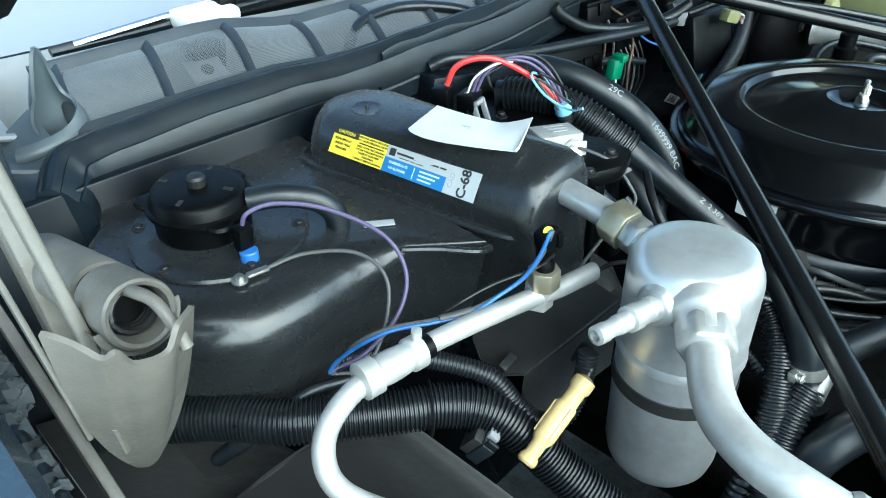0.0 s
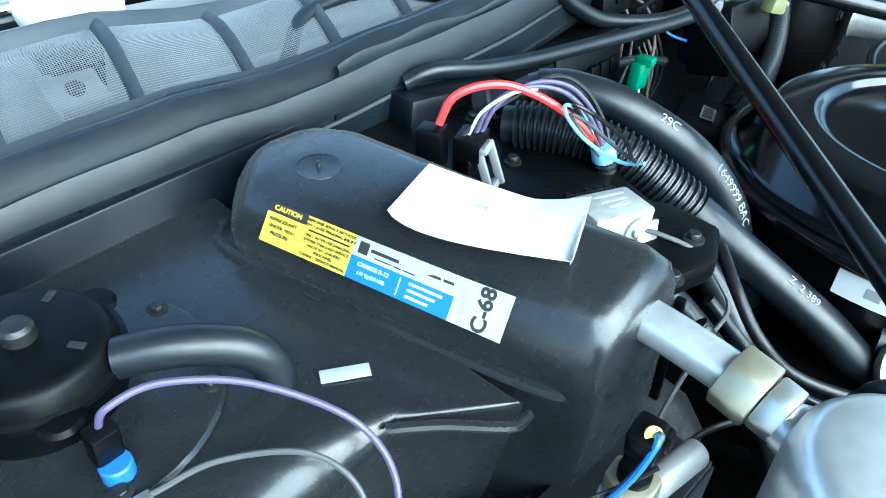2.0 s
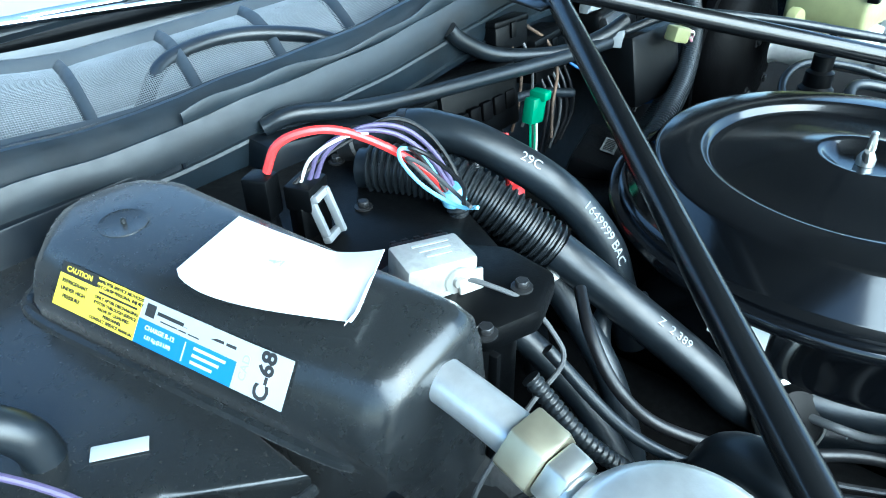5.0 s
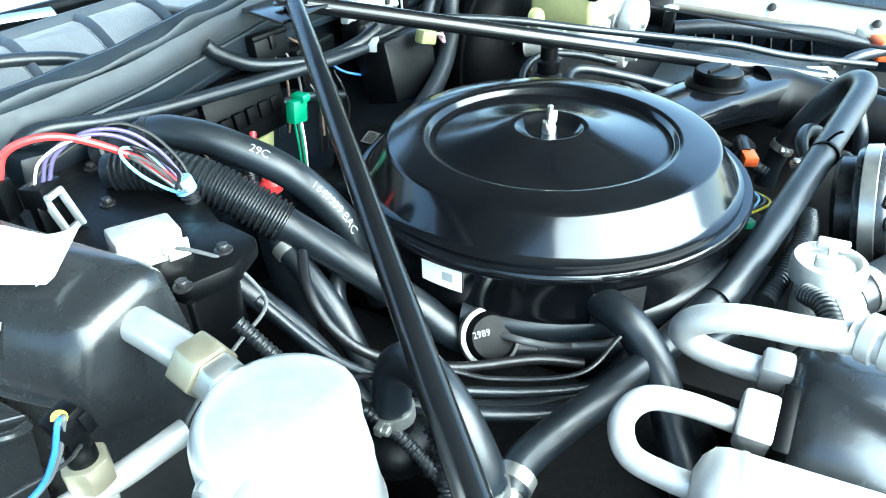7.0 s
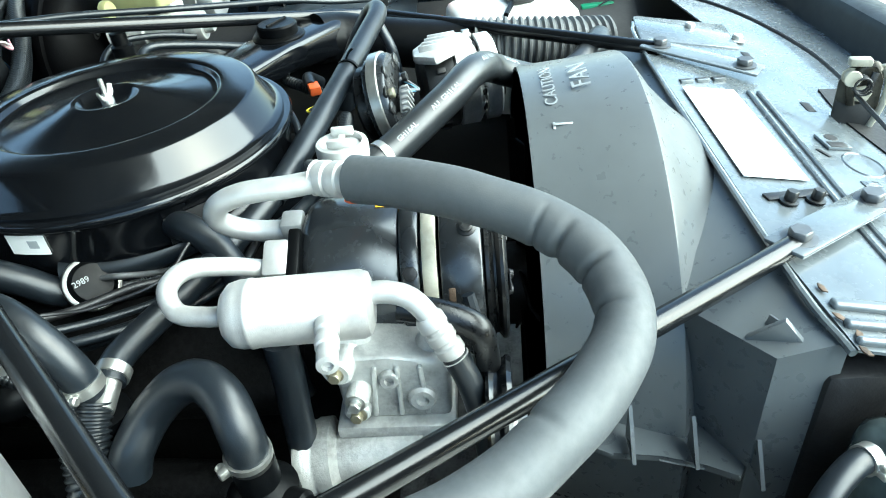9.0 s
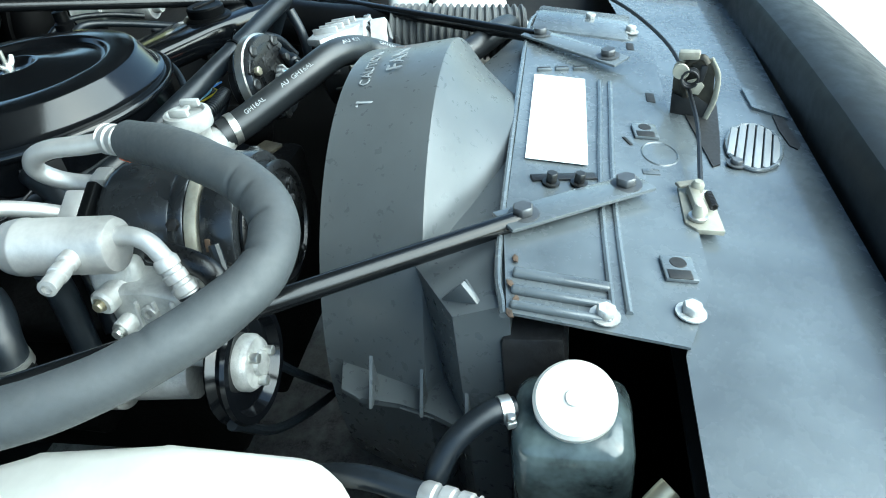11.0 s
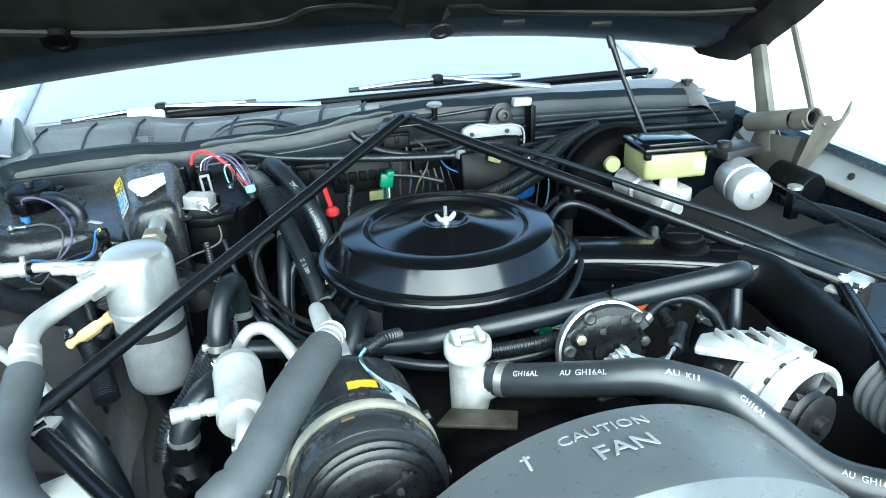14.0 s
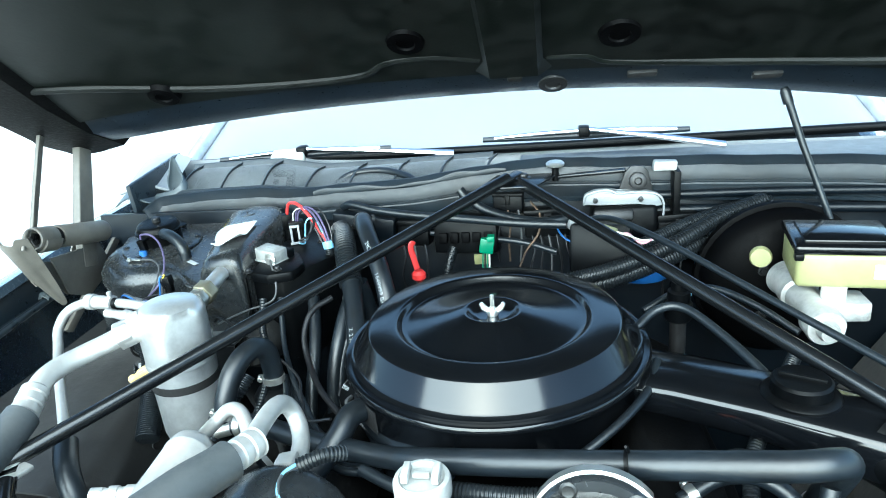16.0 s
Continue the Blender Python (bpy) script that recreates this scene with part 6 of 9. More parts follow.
part("knob_stem", Solid().lathe([(0.006, 1.02), (0.006, 1.048)], place((0.092, 0.381, 0)), 14), BLACK_PLASTIC, apx)
part("knob_head", Solid().lathe([(0.008, 1.046), (0.016, 1.048), (0.017, 1.052), (0.013, 1.056), (0, 1.057)], place((0.092, 0.381, 0)), 24), ZINC, apx, "dull round stud head")
for x in (0.002, 0.036):
    bolt(apx, (x, 0.335, 1.040), (0, 0, 1), 0.008, 0.008)
for sx, N in ((-1, LN), (1, RN)):
    nd = thing("brace_node", "dull steel bolted brace bracket on the apron", "bracket", (N[0], N[1], 0.74))
    part("plate", Solid().prism([(-0.05, -0.018), (0.05, -0.018), (0.05, 0.018), (-0.05, 0.018)], -0.003, 0.003, place((N[0] + sx * 0.02, N[1], N[2] - 0.006), 0, 0, sx * 20), 0.0015), CAST, nd)
    part("leg", Solid().prism([(-0.02, -0.012), (0.02, -0.012), (0.012, 0.012), (-0.012, 0.012)], -0.15, 0, place((N[0] + sx * 0.03, N[1], N[2] - 0.006)), 0.002), STEEL_DARK, nd)
    bolt(nd, (N[0], N[1], N[2] - 0.001), (0, 0, 1), 0.010, 0.012, True, CAST)

# air-conditioning compressor
cp = thing("ac_compressor", "black air-conditioning compressor with clutch pulley", "compressor", (-0.212, -0.36, 0.73))
CM = aim((-0.212, -0.262, 0.822), (-0.210, -0.60, 0.823))
part("body", Solid().lathe([(0, 0), (0.056, 0.0), (0.066, 0.002), (0.074, 0.007), (0.079, 0.015), (0.080, 0.022), (0.080, 0.094), (0.077, 0.097), (0, 0.097)], CM, 64), SATIN_BLACK, cp, "", 50)
part("end_flange", Solid().lathe([(0.070, 0.096), (0.082, 0.097), (0.0835, 0.099), (0.0835, 0.112), (0.082, 0.114), (0.074, 0.115), (0.074, 0.122), (0, 0.122)], CM, 64), SATIN_BLACK, cp)
part("bright_ring", Solid().lathe([(0.072, 0.117), (0.0845, 0.117), (0.0855, 0.119), (0.0855, 0.128), (0.0845, 0.130), (0.072, 0.130)], CM, 64), CREAM_METAL, cp, "dull pale metal ring")
part("coil_housing", Solid().lathe([(0.070, 0.132), (0.0825, 0.133), (0.0840, 0.135), (0.0840, 0.168), (0.0825, 0.170), (0.070, 0.171)], CM, 64), SATIN_BLACK, cp)
pul = part("pulley", Solid().lathe([(0.050, 0.170), (0.070, 0.171), (0.073, 0.173), (0.073, 0.176), (0.067, 0.180), (0.067, 0.182), (0.073, 0.186), (0.073, 0.189), (0.071, 0.191), (0.064, 0.192), (0.062, 0.188), (0.050, 0.188)], CM, 64), CLUTCH_BLACK, cp)
clu = part("clutch_plate", Solid().lathe([(0, 0.186), (0.009, 0.186), (0.010, 0.190), (0.017, 0.190), (0.019, 0.186), (0.024, 0.184), (0.027, 0.1915), (0.032, 0.1930), (0.050, 0.1930), (0.053, 0.1910), (0.056, 0.1910), (0.060, 0.188), (0.061, 0.184)], CM, 64), CLUTCH_BLACK, cp, "black clutch plate with a sunken hub")
for k in range(3):
    part("spring_plate", Solid().box((0.036, 0.016, 0.0022), CM @ rot(0, 0, 120 * k + 30) @ Matrix.Translation((0.036, 0.010, 0.1945)), 0.0008), CLUTCH_BLACK, clu)
    part("rivet", Solid().lathe([(0.005, 0), (0.004, 0.004), (0, 0.0045)], CM @ rot(0, 0, 120 * k + 52) @ Matrix.Translation((0.049, 0, 0.1930)), 12), STEEL_DARK, clu)
    part("rivet", Solid().lathe([(0.005, 0), (0.004, 0.004), (0, 0.0045)], CM @ rot(0, 0, 120 * k + 40) @ Matrix.Translation((0.032, 0, 0.1945)), 12), STEEL_DARK, clu)
for k in range(6):
    part("case_bolt", Solid().prism(hexagon(0.0072), 0, 0.006, CM @ rot(0, 0, 60 * k + 85) @ Matrix.Translation((0.0832, 0, 0.106)) @ rot(0, 90), 0.001), STEEL_DARK, cp)
    part("coil_bolt", Solid().lathe([(0.0090, 0), (0.0090, 0.0012), (0.0062, 0.0022), (0.0062, 0.0042), (0.0038, 0.0048), (0.0034, 0.0030), (0, 0.0030)], CM @ rot(0, 0, 60 * k + 118) @ Matrix.Translation((0.0836, 0, 0.158)) @ rot(0, 90), 16), PULLEY_STEEL, cp)
    part("coil_slot", Solid().box((0.0025, 0.014, 0.006), CM @ rot(0, 0, 60 * k + 100) @ Matrix.Translation((0.0838, 0, 0.142)), 0.0008), RUST, cp)
_up = CM.to_3x3().inverted() @ Vector((0, 0, 1))
UPA = math.degrees(math.atan2(_up.y, _up.x))
lab = Solid().lathe([(0.0804, 0.074), (0.0808, 0.074), (0.0808, 0.089), (0.0804, 0.089)], CM, 10, 24, UPA - 20)
part("yellow_sticker", lab, AMBER_LABEL, cp, "yellow band sticker")
part("grey_sticker", Solid().lathe([(0.0804, 0.072), (0.0808, 0.072), (0.0808, 0.090), (0.0804, 0.090)], CM, 16, 50, UPA - 72), GREY_INK, cp)
part("port_block", Solid().box((0.036, 0.024, 0.036), place((-0.258, -0.248, 0.874), 0, -30), 0.004), ALU_MATTE, cp, "aluminium port block")
part("port_block", Solid().box((0.024, 0.022, 0.024), place((-0.211, -0.254, 0.884), 0, -10), 0.004), ALU_MATTE, cp, "aluminium port block")
part("port_collar", Solid().box((0.048, 0.012, 0.044), place((-0.252, -0.264, 0.872), 0, -30), 0.003), BLACK_PLASTIC, cp)

mf = thing("refrigerant_muffler", "oxidised aluminium refrigerant muffler with service port", "muffler", (-0.335, -0.28, 0.855))
MM = aim((-0.338, -0.222, 0.884), (-0.331, -0.350, 0.883))
part("can", Solid().lathe([(0.010, -0.004), (0.020, 0), (0.0265, 0.006), (0.0285, 0.014), (0.0285, 0.020), (0.0292, 0.021), (0.0292, 0.024), (0.0285, 0.025), (0.0285, 0.112), (0.026, 0.118), (0.018, 0.121), (0, 0.122)], MM, 40), ALU_MATTE, mf)
part("inlet_pipe", Solid().tube([(-0.262, -0.236, 0.873), (-0.278, -0.205, 0.890), (-0.297, -0.180, 0.902), (-0.318, -0.170, 0.898), (-0.333, -0.180, 0.886), (-0.338, -0.205, 0.884), (-0.338, -0.226, 0.884)], 0.0085, 16), ALU_MATTE, mf)
part("outlet_pipe", Solid().tube([(-0.331, -0.335, 0.889), (-0.329, -0.350, 0.892), (-0.331, -0.372, 0.886), (-0.337, -0.388, 0.868), (-0.343, -0.400, 0.845), (-0.348, -0.410, 0.82)], 0.0095, 16), ALU_MATTE, mf)
crimp(mf, (-0.336, -0.385, 0.871), (-0.346, -0.406, 0.830), 0.0125)
part("hose_end", Solid().tube([(-0.345, -0.404, 0.834), (-0.352, -0.416, 0.805), (-0.36, -0.425, 0.76), (-0.37, -0.43, 0.70)], 0.0115, 14), RUBBER, mf, "black hose end")
S0, S1 = Vector((-0.352, -0.308, 0.887)), Vector((-0.408, -0.318, 0.890))
part("service_port", Solid().lathe([(0.010, 0), (0.010, 0.018), (0.008, 0.020), (0.008, 0.026), (0.0095, 0.027), (0.0095, 0.036), (0.0075, 0.037), (0.0075, 0.042), (0.0085, 0.043), (0.0085, 0.056), (0.0045, 0.057), (0.0045, 0.052), (0, 0.052)], aim(S0, S1), 18), ALU_MATTE, mf, "ribbed service port")

# power-steering pump and brackets below
ps = thing("steering_pump", "cast aluminium pump bracket with black pulley", "pump", (-0.36, -0.40, 0.66))
CF = Matrix(((0, 0, 1, 0), (1, 0, 0, 0), (0, 1, 0, 0), (0, 0, 0, 1)))
part("casting", Solid().prism([(-0.298, 0.748), (-0.296, 0.822), (-0.306, 0.828), (-0.345, 0.824), (-0.390, 0.820), (-0.398, 0.806), (-0.396, 0.746)], -0.336, -0.262, CF, 0.006, 3), CAST, ps)
part("casting_ledge", Solid().prism([(-0.290, 0.735), (-0.400, 0.732), (-0.400, 0.748), (-0.290, 0.750)], -0.348, -0.268, CF, 0.004, 2), CAST, ps)
part("casting_lobe", Solid().lathe([(0, 0), (0.034, 0), (0.036, 0.003), (0.036, 0.012), (0.034, 0.015), (0.034, 0.019), (0.036, 0.022), (0.036, 0.034), (0.030, 0.037), (0.026, 0.040), (0.026, 0.12), (0, 0.12)], aim((-0.345, -0.248, 0.708), (-0.338, -0.38, 0.712)), 32), CAST, ps, "flanged cast barrel")
part("casting_arm", Solid().box((0.05, 0.05, 0.030), place((-0.300, -0.300, 0.826), 0, 15, 20), 0.008, 3), CAST, ps)
part("black_arm", Solid().tube([(-0.318, -0.360, 0.866), (-0.325, -0.395, 0.862), (-0.330, -0.425, 0.848), (-0.335, -0.432, 0.815), (-0.33, -0.43, 0.77)], 0.012, 12, 8, 0.7), CLUTCH_BLACK, ps, "black steel bracket arm")
for p, r, L, way in (((-0.318, -0.306, 0.818), 0.014, 0.030, (-1, 0.12, 0.05)), ((-0.326, -0.318, 0.788), 0.0105, 0.028, (-1, 0.1, 0.04)), ((-0.330, -0.345, 0.800), 0.010, 0.012, (-1, 0, 0.1)), ((-0.330, -0.372, 0.776), 0.013, 0.014, (-1, 0, 0.1)), ((-0.330, -0.312, 0.765), 0.012, 0.016, (-1, 0, 0.05)), ((-0.312, -0.385, 0.818), 0.014, 0.020, (0, -0.3, 1))):
    part("casting_boss", Solid().lathe([(r * 1.2, 0), (r, 0.004), (r, L - 0.003), (r * 0.8, L), (r * 0.45, L), (r * 0.40, L - 0.004), (0, L - 0.004)], aim(p, Vector(p) + Vector(way)), 20), CAST, ps)
for k in range(3):
    part("casting_rib", Solid().box((0.006, 0.004, 0.060), place((-0.337, -0.330 - 0.022 * k, 0.785), 6 - 4 * k, 0, 0), 0.0015), CAST, ps)
for p, mt in (((-0.346, -0.302, 0.819), BRASS), ((-0.353, -0.315, 0.789), ZINC), ((-0.344, -0.312, 0.765), BRASS)):
    bolt(ps, p, (-1, 0.1, 0.05), 0.006, 0.008, True, mt)
PM = aim((-0.352, -0.430, 0.748), (-0.356, -0.60, 0.752))
part("pulley", Solid().lathe([(0.030, 0.0), (0.062, 0.0), (0.064, 0.003), (0.058, 0.010), (0.064, 0.018), (0.062, 0.022), (0.054, 0.022), (0.048, 0.012), (0.030, 0.010), (0.028, 0.010)], PM, 48), GLOSS_BLACK, ps, "gloss black pulley")
part("hub", Solid().lathe([(0, 0.030), (0.012, 0.030), (0.014, 0.026), (0.026, 0.024), (0.030, 0.018), (0.030, 0.008)], PM, 32), CAST, ps, "bright hub")
for k in range(3):
    part("hub_bolt", Solid().prism(hexagon(0.006), 0.024, 0.034, PM @ rot(0, 0, 120 * k) @ Matrix.Translation((0.018, 0, 0)), 0.001), ZINC, ps)
part("belt", Solid().sweep(spline([(-0.41, -0.441, 0.72), (-0.33, -0.441, 0.62), (-0.15, -0.441, 0.50), (-0.05, -0.441, 0.50)], 6), 0.006, 8), RUBBER, ps)
part("belt", Solid().sweep(spline([(-0.30, -0.418, 0.86), (-0.32, -0.432, 0.80), (-0.30, -0.435, 0.70), (-0.18, -0.435, 0.52)], 6), 0.006, 8), RUBBER, ps)

# oil filler
fl = thing("oil_filler", "oxidised oil filler neck with white slotted cap", "filler neck", (-0.064, -0.284, 0.79))
part("neck", Solid().lathe([(0.022, 0.79), (0.0225, 0.80), (0.0235, 0.870), (0.0245, 0.876)], place((-0.058, -0.281, 0)), 28), CAST, fl)
part("cap", Solid().lathe([(0.0255, 0.871), (0.0298, 0.873), (0.0305, 0.876), (0.0305, 0.890), (0.0290, 0.8935), (0.0245, 0.8945), (0.0225, 0.8925), (0.0215, 0.8890), (0, 0.8885)], place((-0.056, -0.280, 0)), 36), FILLER_CAP, fl, "greyed white plastic cap")
for s in (-1, 1):
    part("cap_lug", Solid().box((0.008, 0.026, 0.010), place((-0.056 + s * 0.016, -0.280, 0.899)), 0.002), FILLER_CAP, fl)
part("cap_bar", Solid().box((0.018, 0.007, 0.005), place((-0.056, -0.280, 0.8965)), 0.001), FILLER_CAP, fl)
part("side_neck", Solid().tube([(-0.055, -0.29, 0.80), (-0.048, -0.296, 0.828), (-0.030, -0.310, 0.847)], 0.0205, 18), CAST, fl)
part("bracket", Solid().prism([(-0.045, -0.016), (0.05, -0.020), (0.052, 0.012), (-0.03, 0.016)], 0.826, 0.832, place((-0.072, -0.352, 0), 0, 0, -20), 0.002), CATCH, fl)

rh = thing("radiator_hose", "thick black upper radiator hose with white print", "hose", (0.2, -0.5, 0.78))
RH = [(-0.034, -0.306, 0.846), (-0.005, -0.335, 0.856), (0.060, -0.398, 0.884), (0.110, -0.430, 0.896), (0.149, -0.448, 0.889), (0.188, -0.461, 0.872), (0.220, -0.498, 0.846), (0.250, -0.550, 0.822), (0.290, -0.592, 0.820), (0.334, -0.622, 0.826), (0.380, -0.645, 0.828), (0.425, -0.655, 0.818), (0.48, -0.65, 0.798)]
part("hose_body", Solid().tube(RH, 0.0212, 22), LIT_RUBBER, rh)
_rl = spline(RH, 8)
for t0, tx in ((0.085, "GH16AL"), (0.19, "AU  GH16AL"), (0.335, "AU  K11"), (0.46, "GH16AL"), (0.66, "AU  GH16AL")):
    hose_print(rh, _rl, 0.0212, tx, 0.0095, t0, (-0.25, -0.55, 0.8))
clamp(rh, (-0.022, -0.318, 0.8505), (0.7, -0.7, 0.1), 0.0208)
part("radiator_neck", Solid().tube([(0.455, -0.625, 0.797), (0.48, -0.64, 0.79), (0.50, -0.68, 0.78)], 0.024, 16), ALU_MATTE, rh)

bt = thing("air_hose", "long black air hose with a clamped end", "hose", (0.15, -0.25, 0.85))
BT = [(-0.100, -0.200, 0.852), (-0.059, -0.214, 0.862), (0.091, -0.248, 0.888), (0.229, -0.277, 0.912), (0.300, -0.291, 0.924), (0.330, -0.289, 0.926), (0.347, -0.276, 0.915), (0.352, -0.252, 0.880), (0.350, -0.228, 0.835), (0.346, -0.215, 0.80), (0.344, -0.21, 0.76)]
part("hose_body", Solid().tube(BT, 0.0148, 18), RUBBER, bt)
clamp(bt, (0.348, -0.221, 0.818), (-0.1, 0.35, -0.9), 0.0150)
part("cable_tie", Solid().lathe([(0.0150, 0), (0.0162, 0), (0.0162, 0.004), (0.0150, 0.004)], aim((0.150, -0.262, 0.899), (0.25, -0.281, 0.915)), 18), BLACK_PLASTIC, bt)
part("tie_tail", Solid().sweep(spline([(0.152, -0.262, 0.915), (0.150, -0.268, 0.925), (0.148, -0.274, 0.93)], 4), 0.0016, 6), BLACK_PLASTIC, bt)
single("vent_pipe", Solid().tube([(0.330, -0.29, 0.90), (0.322, -0.305, 0.865), (0.318, -0.31, 0.83), (0.31, -0.31, 0.79)], 0.0085, 14), RUBBER, "short black branch hose", "hose")

duct = thing("intake_duct", "round black intake duct with pleated grey joint", "duct", (0.46, -0.4, 0.78))
part("duct_tube", Solid().tube([(0.430, -0.162, 0.856), (0.462, -0.200, 0.846), (0.468, -0.260, 0.832), (0.462, -0.340, 0.822), (0.456, -0.420, 0.814), (0.452, -0.470, 0.811)], 0.043, 28), BLACK_PLASTIC, duct)
part("pleated_joint", Solid().corrugated([(0.452, -0.440, 0.812), (0.450, -0.52, 0.808), (0.455, -0.60, 0.800), (0.47, -0.68, 0.79)], 0.050, 0.013, 0.12, 28), PLEAT, duct, "pleated grey rubber joint")

# alternator
al = thing("alternator", "cast aluminium alternator with fan and pulley", "alternator", (0.30, -0.36, 0.72))
AM = aim((0.282, -0.348, 0.810), (0.316, -0.52, 0.818))
part("rear_housing", Solid().lathe([(0, 0), (0.045, 0.0), (0.062, 0.008), (0.067, 0.02), (0.068, 0.050), (0.064, 0.054)], AM, 40), PULLEY_STEEL, al, "dark grey rear housing")
front = part("front_housing", Solid().lathe([(0.064, 0.054), (0.069, 0.056), (0.070, 0.084), (0.060, 0.092), (0.040, 0.096), (0, 0.096)], AM, 40), BRIGHT_CAST, al)
# Vent slots are black boxes, their inner shade put into the colour.
for k in range(14):
    part("slot", Solid().box((0.016, 0.009, 0.006), AM @ rot(0, 0, 360 / 14 * k) @ Matrix.Translation((0.058, 0, 0.0925)) @ rot(0, 30), 0.002), INK_AND_SHADE, front)
    part("slot", Solid().box((0.006, 0.009, 0.014), AM @ rot(0, 0, 360 / 14 * k + 12) @ Matrix.Translation((0.0685, 0, 0.030)), 0.002), INK_AND_SHADE, front)
part("drive_arch", Solid().lathe([(0.058, 0.096), (0.068, 0.096), (0.068, 0.118), (0.062, 0.122), (0.058, 0.118)], AM, 30, 230, 10), BRIGHT_CAST, al, "cast arch over the fan")
for k in range(12):
    part("fan_blade", Solid().box((0.030, 0.002, 0.014), AM @ rot(0, 0, 30 * k) @ Matrix.Translation((0.042, 0, 0.108)) @ rot(25), 0.0006), STEEL_DARK, al)
part("pulley", Solid().lathe([(0, 0.145), (0.010, 0.145), (0.012, 0.135), (0.030, 0.135), (0.036, 0.132), (0.030, 0.126), (0.036, 0.120), (0.030, 0.116), (0, 0.116)], AM, 32), STEEL_DARK, al)
for a_, z_ in ((150, 0.062), (60, 0.062), (-30, 0.062)):
    part("case_bolt", Solid().prism(hexagon(0.006), 0.0, 0.012, AM @ rot(0, 0, a_) @ Matrix.Translation((0.073, 0, z_ + 0.02)), 0.001), ZINC, al)
brk = part("slotted_bracket", Solid().prism([(-0.080, -0.010), (-0.02, -0.040), (0.055, -0.048), (0.072, -0.02), (0.065, 0.03), (0.0, 0.042), (-0.05, 0.030)], 0, 0.014, place((0.280, -0.383, 0.866), -8, 6, -8), 0.006), BRIGHT_CAST, al, "ribbed aluminium bracket")
# Black boxes again paint the bracket slots' shade.
for k in range(4):
    part("slot", Solid().box((0.014, 0.010, 0.006), place((0.280, -0.383, 0.866), -8, 6, -8) @ Matrix.Translation((-0.022 + 0.024 * k, 0.012, 0.0135)), 0.002), INK_AND_SHADE, brk)
    part("fin", Solid().box((0.004, 0.045, 0.010), place((0.280, -0.383, 0.866), -8, 6, -8) @ Matrix.Translation((-0.034 + 0.024 * k, 0.0, 0.018)), 0.0015), BRIGHT_CAST, brk)
# air pump
ap = thing("air_pump", "round black air pump with bright cover bolts", "pump", (0.145, -0.29, 0.76))
QM = aim((0.121, -0.286, 0.856), (0.106, -0.45, 0.896))
part("body", Solid().lathe([(0, 0), (0.048, 0), (0.054, 0.005), (0.054, 0.036), (0.050, 0.040), (0.047, 0.037), (0.020, 0.037), (0.018, 0.041), (0, 0.041)], QM, 40), CLUTCH_BLACK, ap)
part("hoop", Solid().lathe([(0.050, 0.020), (0.0615, 0.020), (0.0630, 0.023), (0.0630, 0.046), (0.0600, 0.050), (0.0500, 0.050), (0.0485, 0.047), (0.0485, 0.024), (0.050, 0.020)], QM, 36, 285, 30), SATIN_BLACK, ap, "black hoop bracket")
part("rim", Solid().lathe([(0.0628, 0.026), (0.0662, 0.027), (0.0662, 0.040), (0.0628, 0.041)], QM, 28, 190, 40), ZINC, ap, "bright worn rim")
for a in (50, 118, 170, 255):
    part("hoop_bolt", Solid().lathe([(0.0085, 0), (0.0085, 0.002), (0.0060, 0.0035), (0.0040, 0.0030), (0, 0.0030)], QM @ rot(0, 0, a) @ Matrix.Translation((0.0555, 0, 0.0495)), 14), PULLEY_STEEL, ap)
part("face_bracket", Solid().prism([(-0.052, -0.046), (0.030, -0.052), (0.058, -0.030), (0.050, -0.012), (0.004, -0.012), (-0.034, -0.022)], 0.046, 0.050, QM @ rot(0, 0, 180), 0.0015), CLUTCH_BLACK, ap, "black punched bracket")
# Shade of the square holes, as thin black tiles.
for x, y in ((0.036, 0.022), (0.010, 0.030), (-0.018, 0.040)):
    part("square_hole", Solid().box((0.008, 0.008, 0.0015), QM @ Matrix.Translation((-x, y, 0.0502)), 0.0004), INK_AND_SHADE, ap)
for x, y, mt in ((0.044, 0.012, PULLEY_STEEL), (-0.040, 0.024, BRASS)):
    part("bracket_bolt", Solid().prism(hexagon(0.007), 0, 0.007, QM @ Matrix.Translation((x, y, 0.049)), 0.001), mt, ap)
plug = part("sensor_plug", Solid().box((0.046, 0.020, 0.012), QM @ Matrix.Translation((0.004, -0.010, 0.052)) @ rot(0, 0, 32), 0.004), GREY_PLASTIC, ap, "finned grey connector")
for k in range(5):
    part("fin", Solid().box((0.004, 0.026, 0.010), QM @ Matrix.Translation((0.004, -0.010, 0.056)) @ rot(0, 0, 32) @ Matrix.Translation((-0.018 + 0.009 * k, 0, 0)), 0.0012), RELAY_CAN, plug)
for k, c in enumerate((GREY_WIRE, BLACK_WIRE, LIGHT_BLUE, GREY_PLASTIC)):
    part("lead", Solid().tube([(0.125, -0.342, 0.868 + 0.002 * k), (0.150, -0.348, 0.858 + 0.002 * k), (0.180, -0.345 - 0.003 * k, 0.852), (0.205, -0.335, 0.850 + 0.002 * k), (0.218, -0.325, 0.850)], 0.0019, 8), c, ap)
part("lead_boot", Solid().lathe([(0.008, 0), (0.011, 0.003), (0.011, 0.020), (0.008, 0.024), (0.008, 0.055)], aim((0.212, -0.330, 0.850), (0.250, -0.29, 0.858)), 18), RUBBER, ap)

# shroud and fan
sh = thing("fan_shroud", "grey plastic fan shroud with a raised warning", "fan shroud", (0.03, -0.58, 0.35))
SC, SR = (0.02, 0.612), 0.302
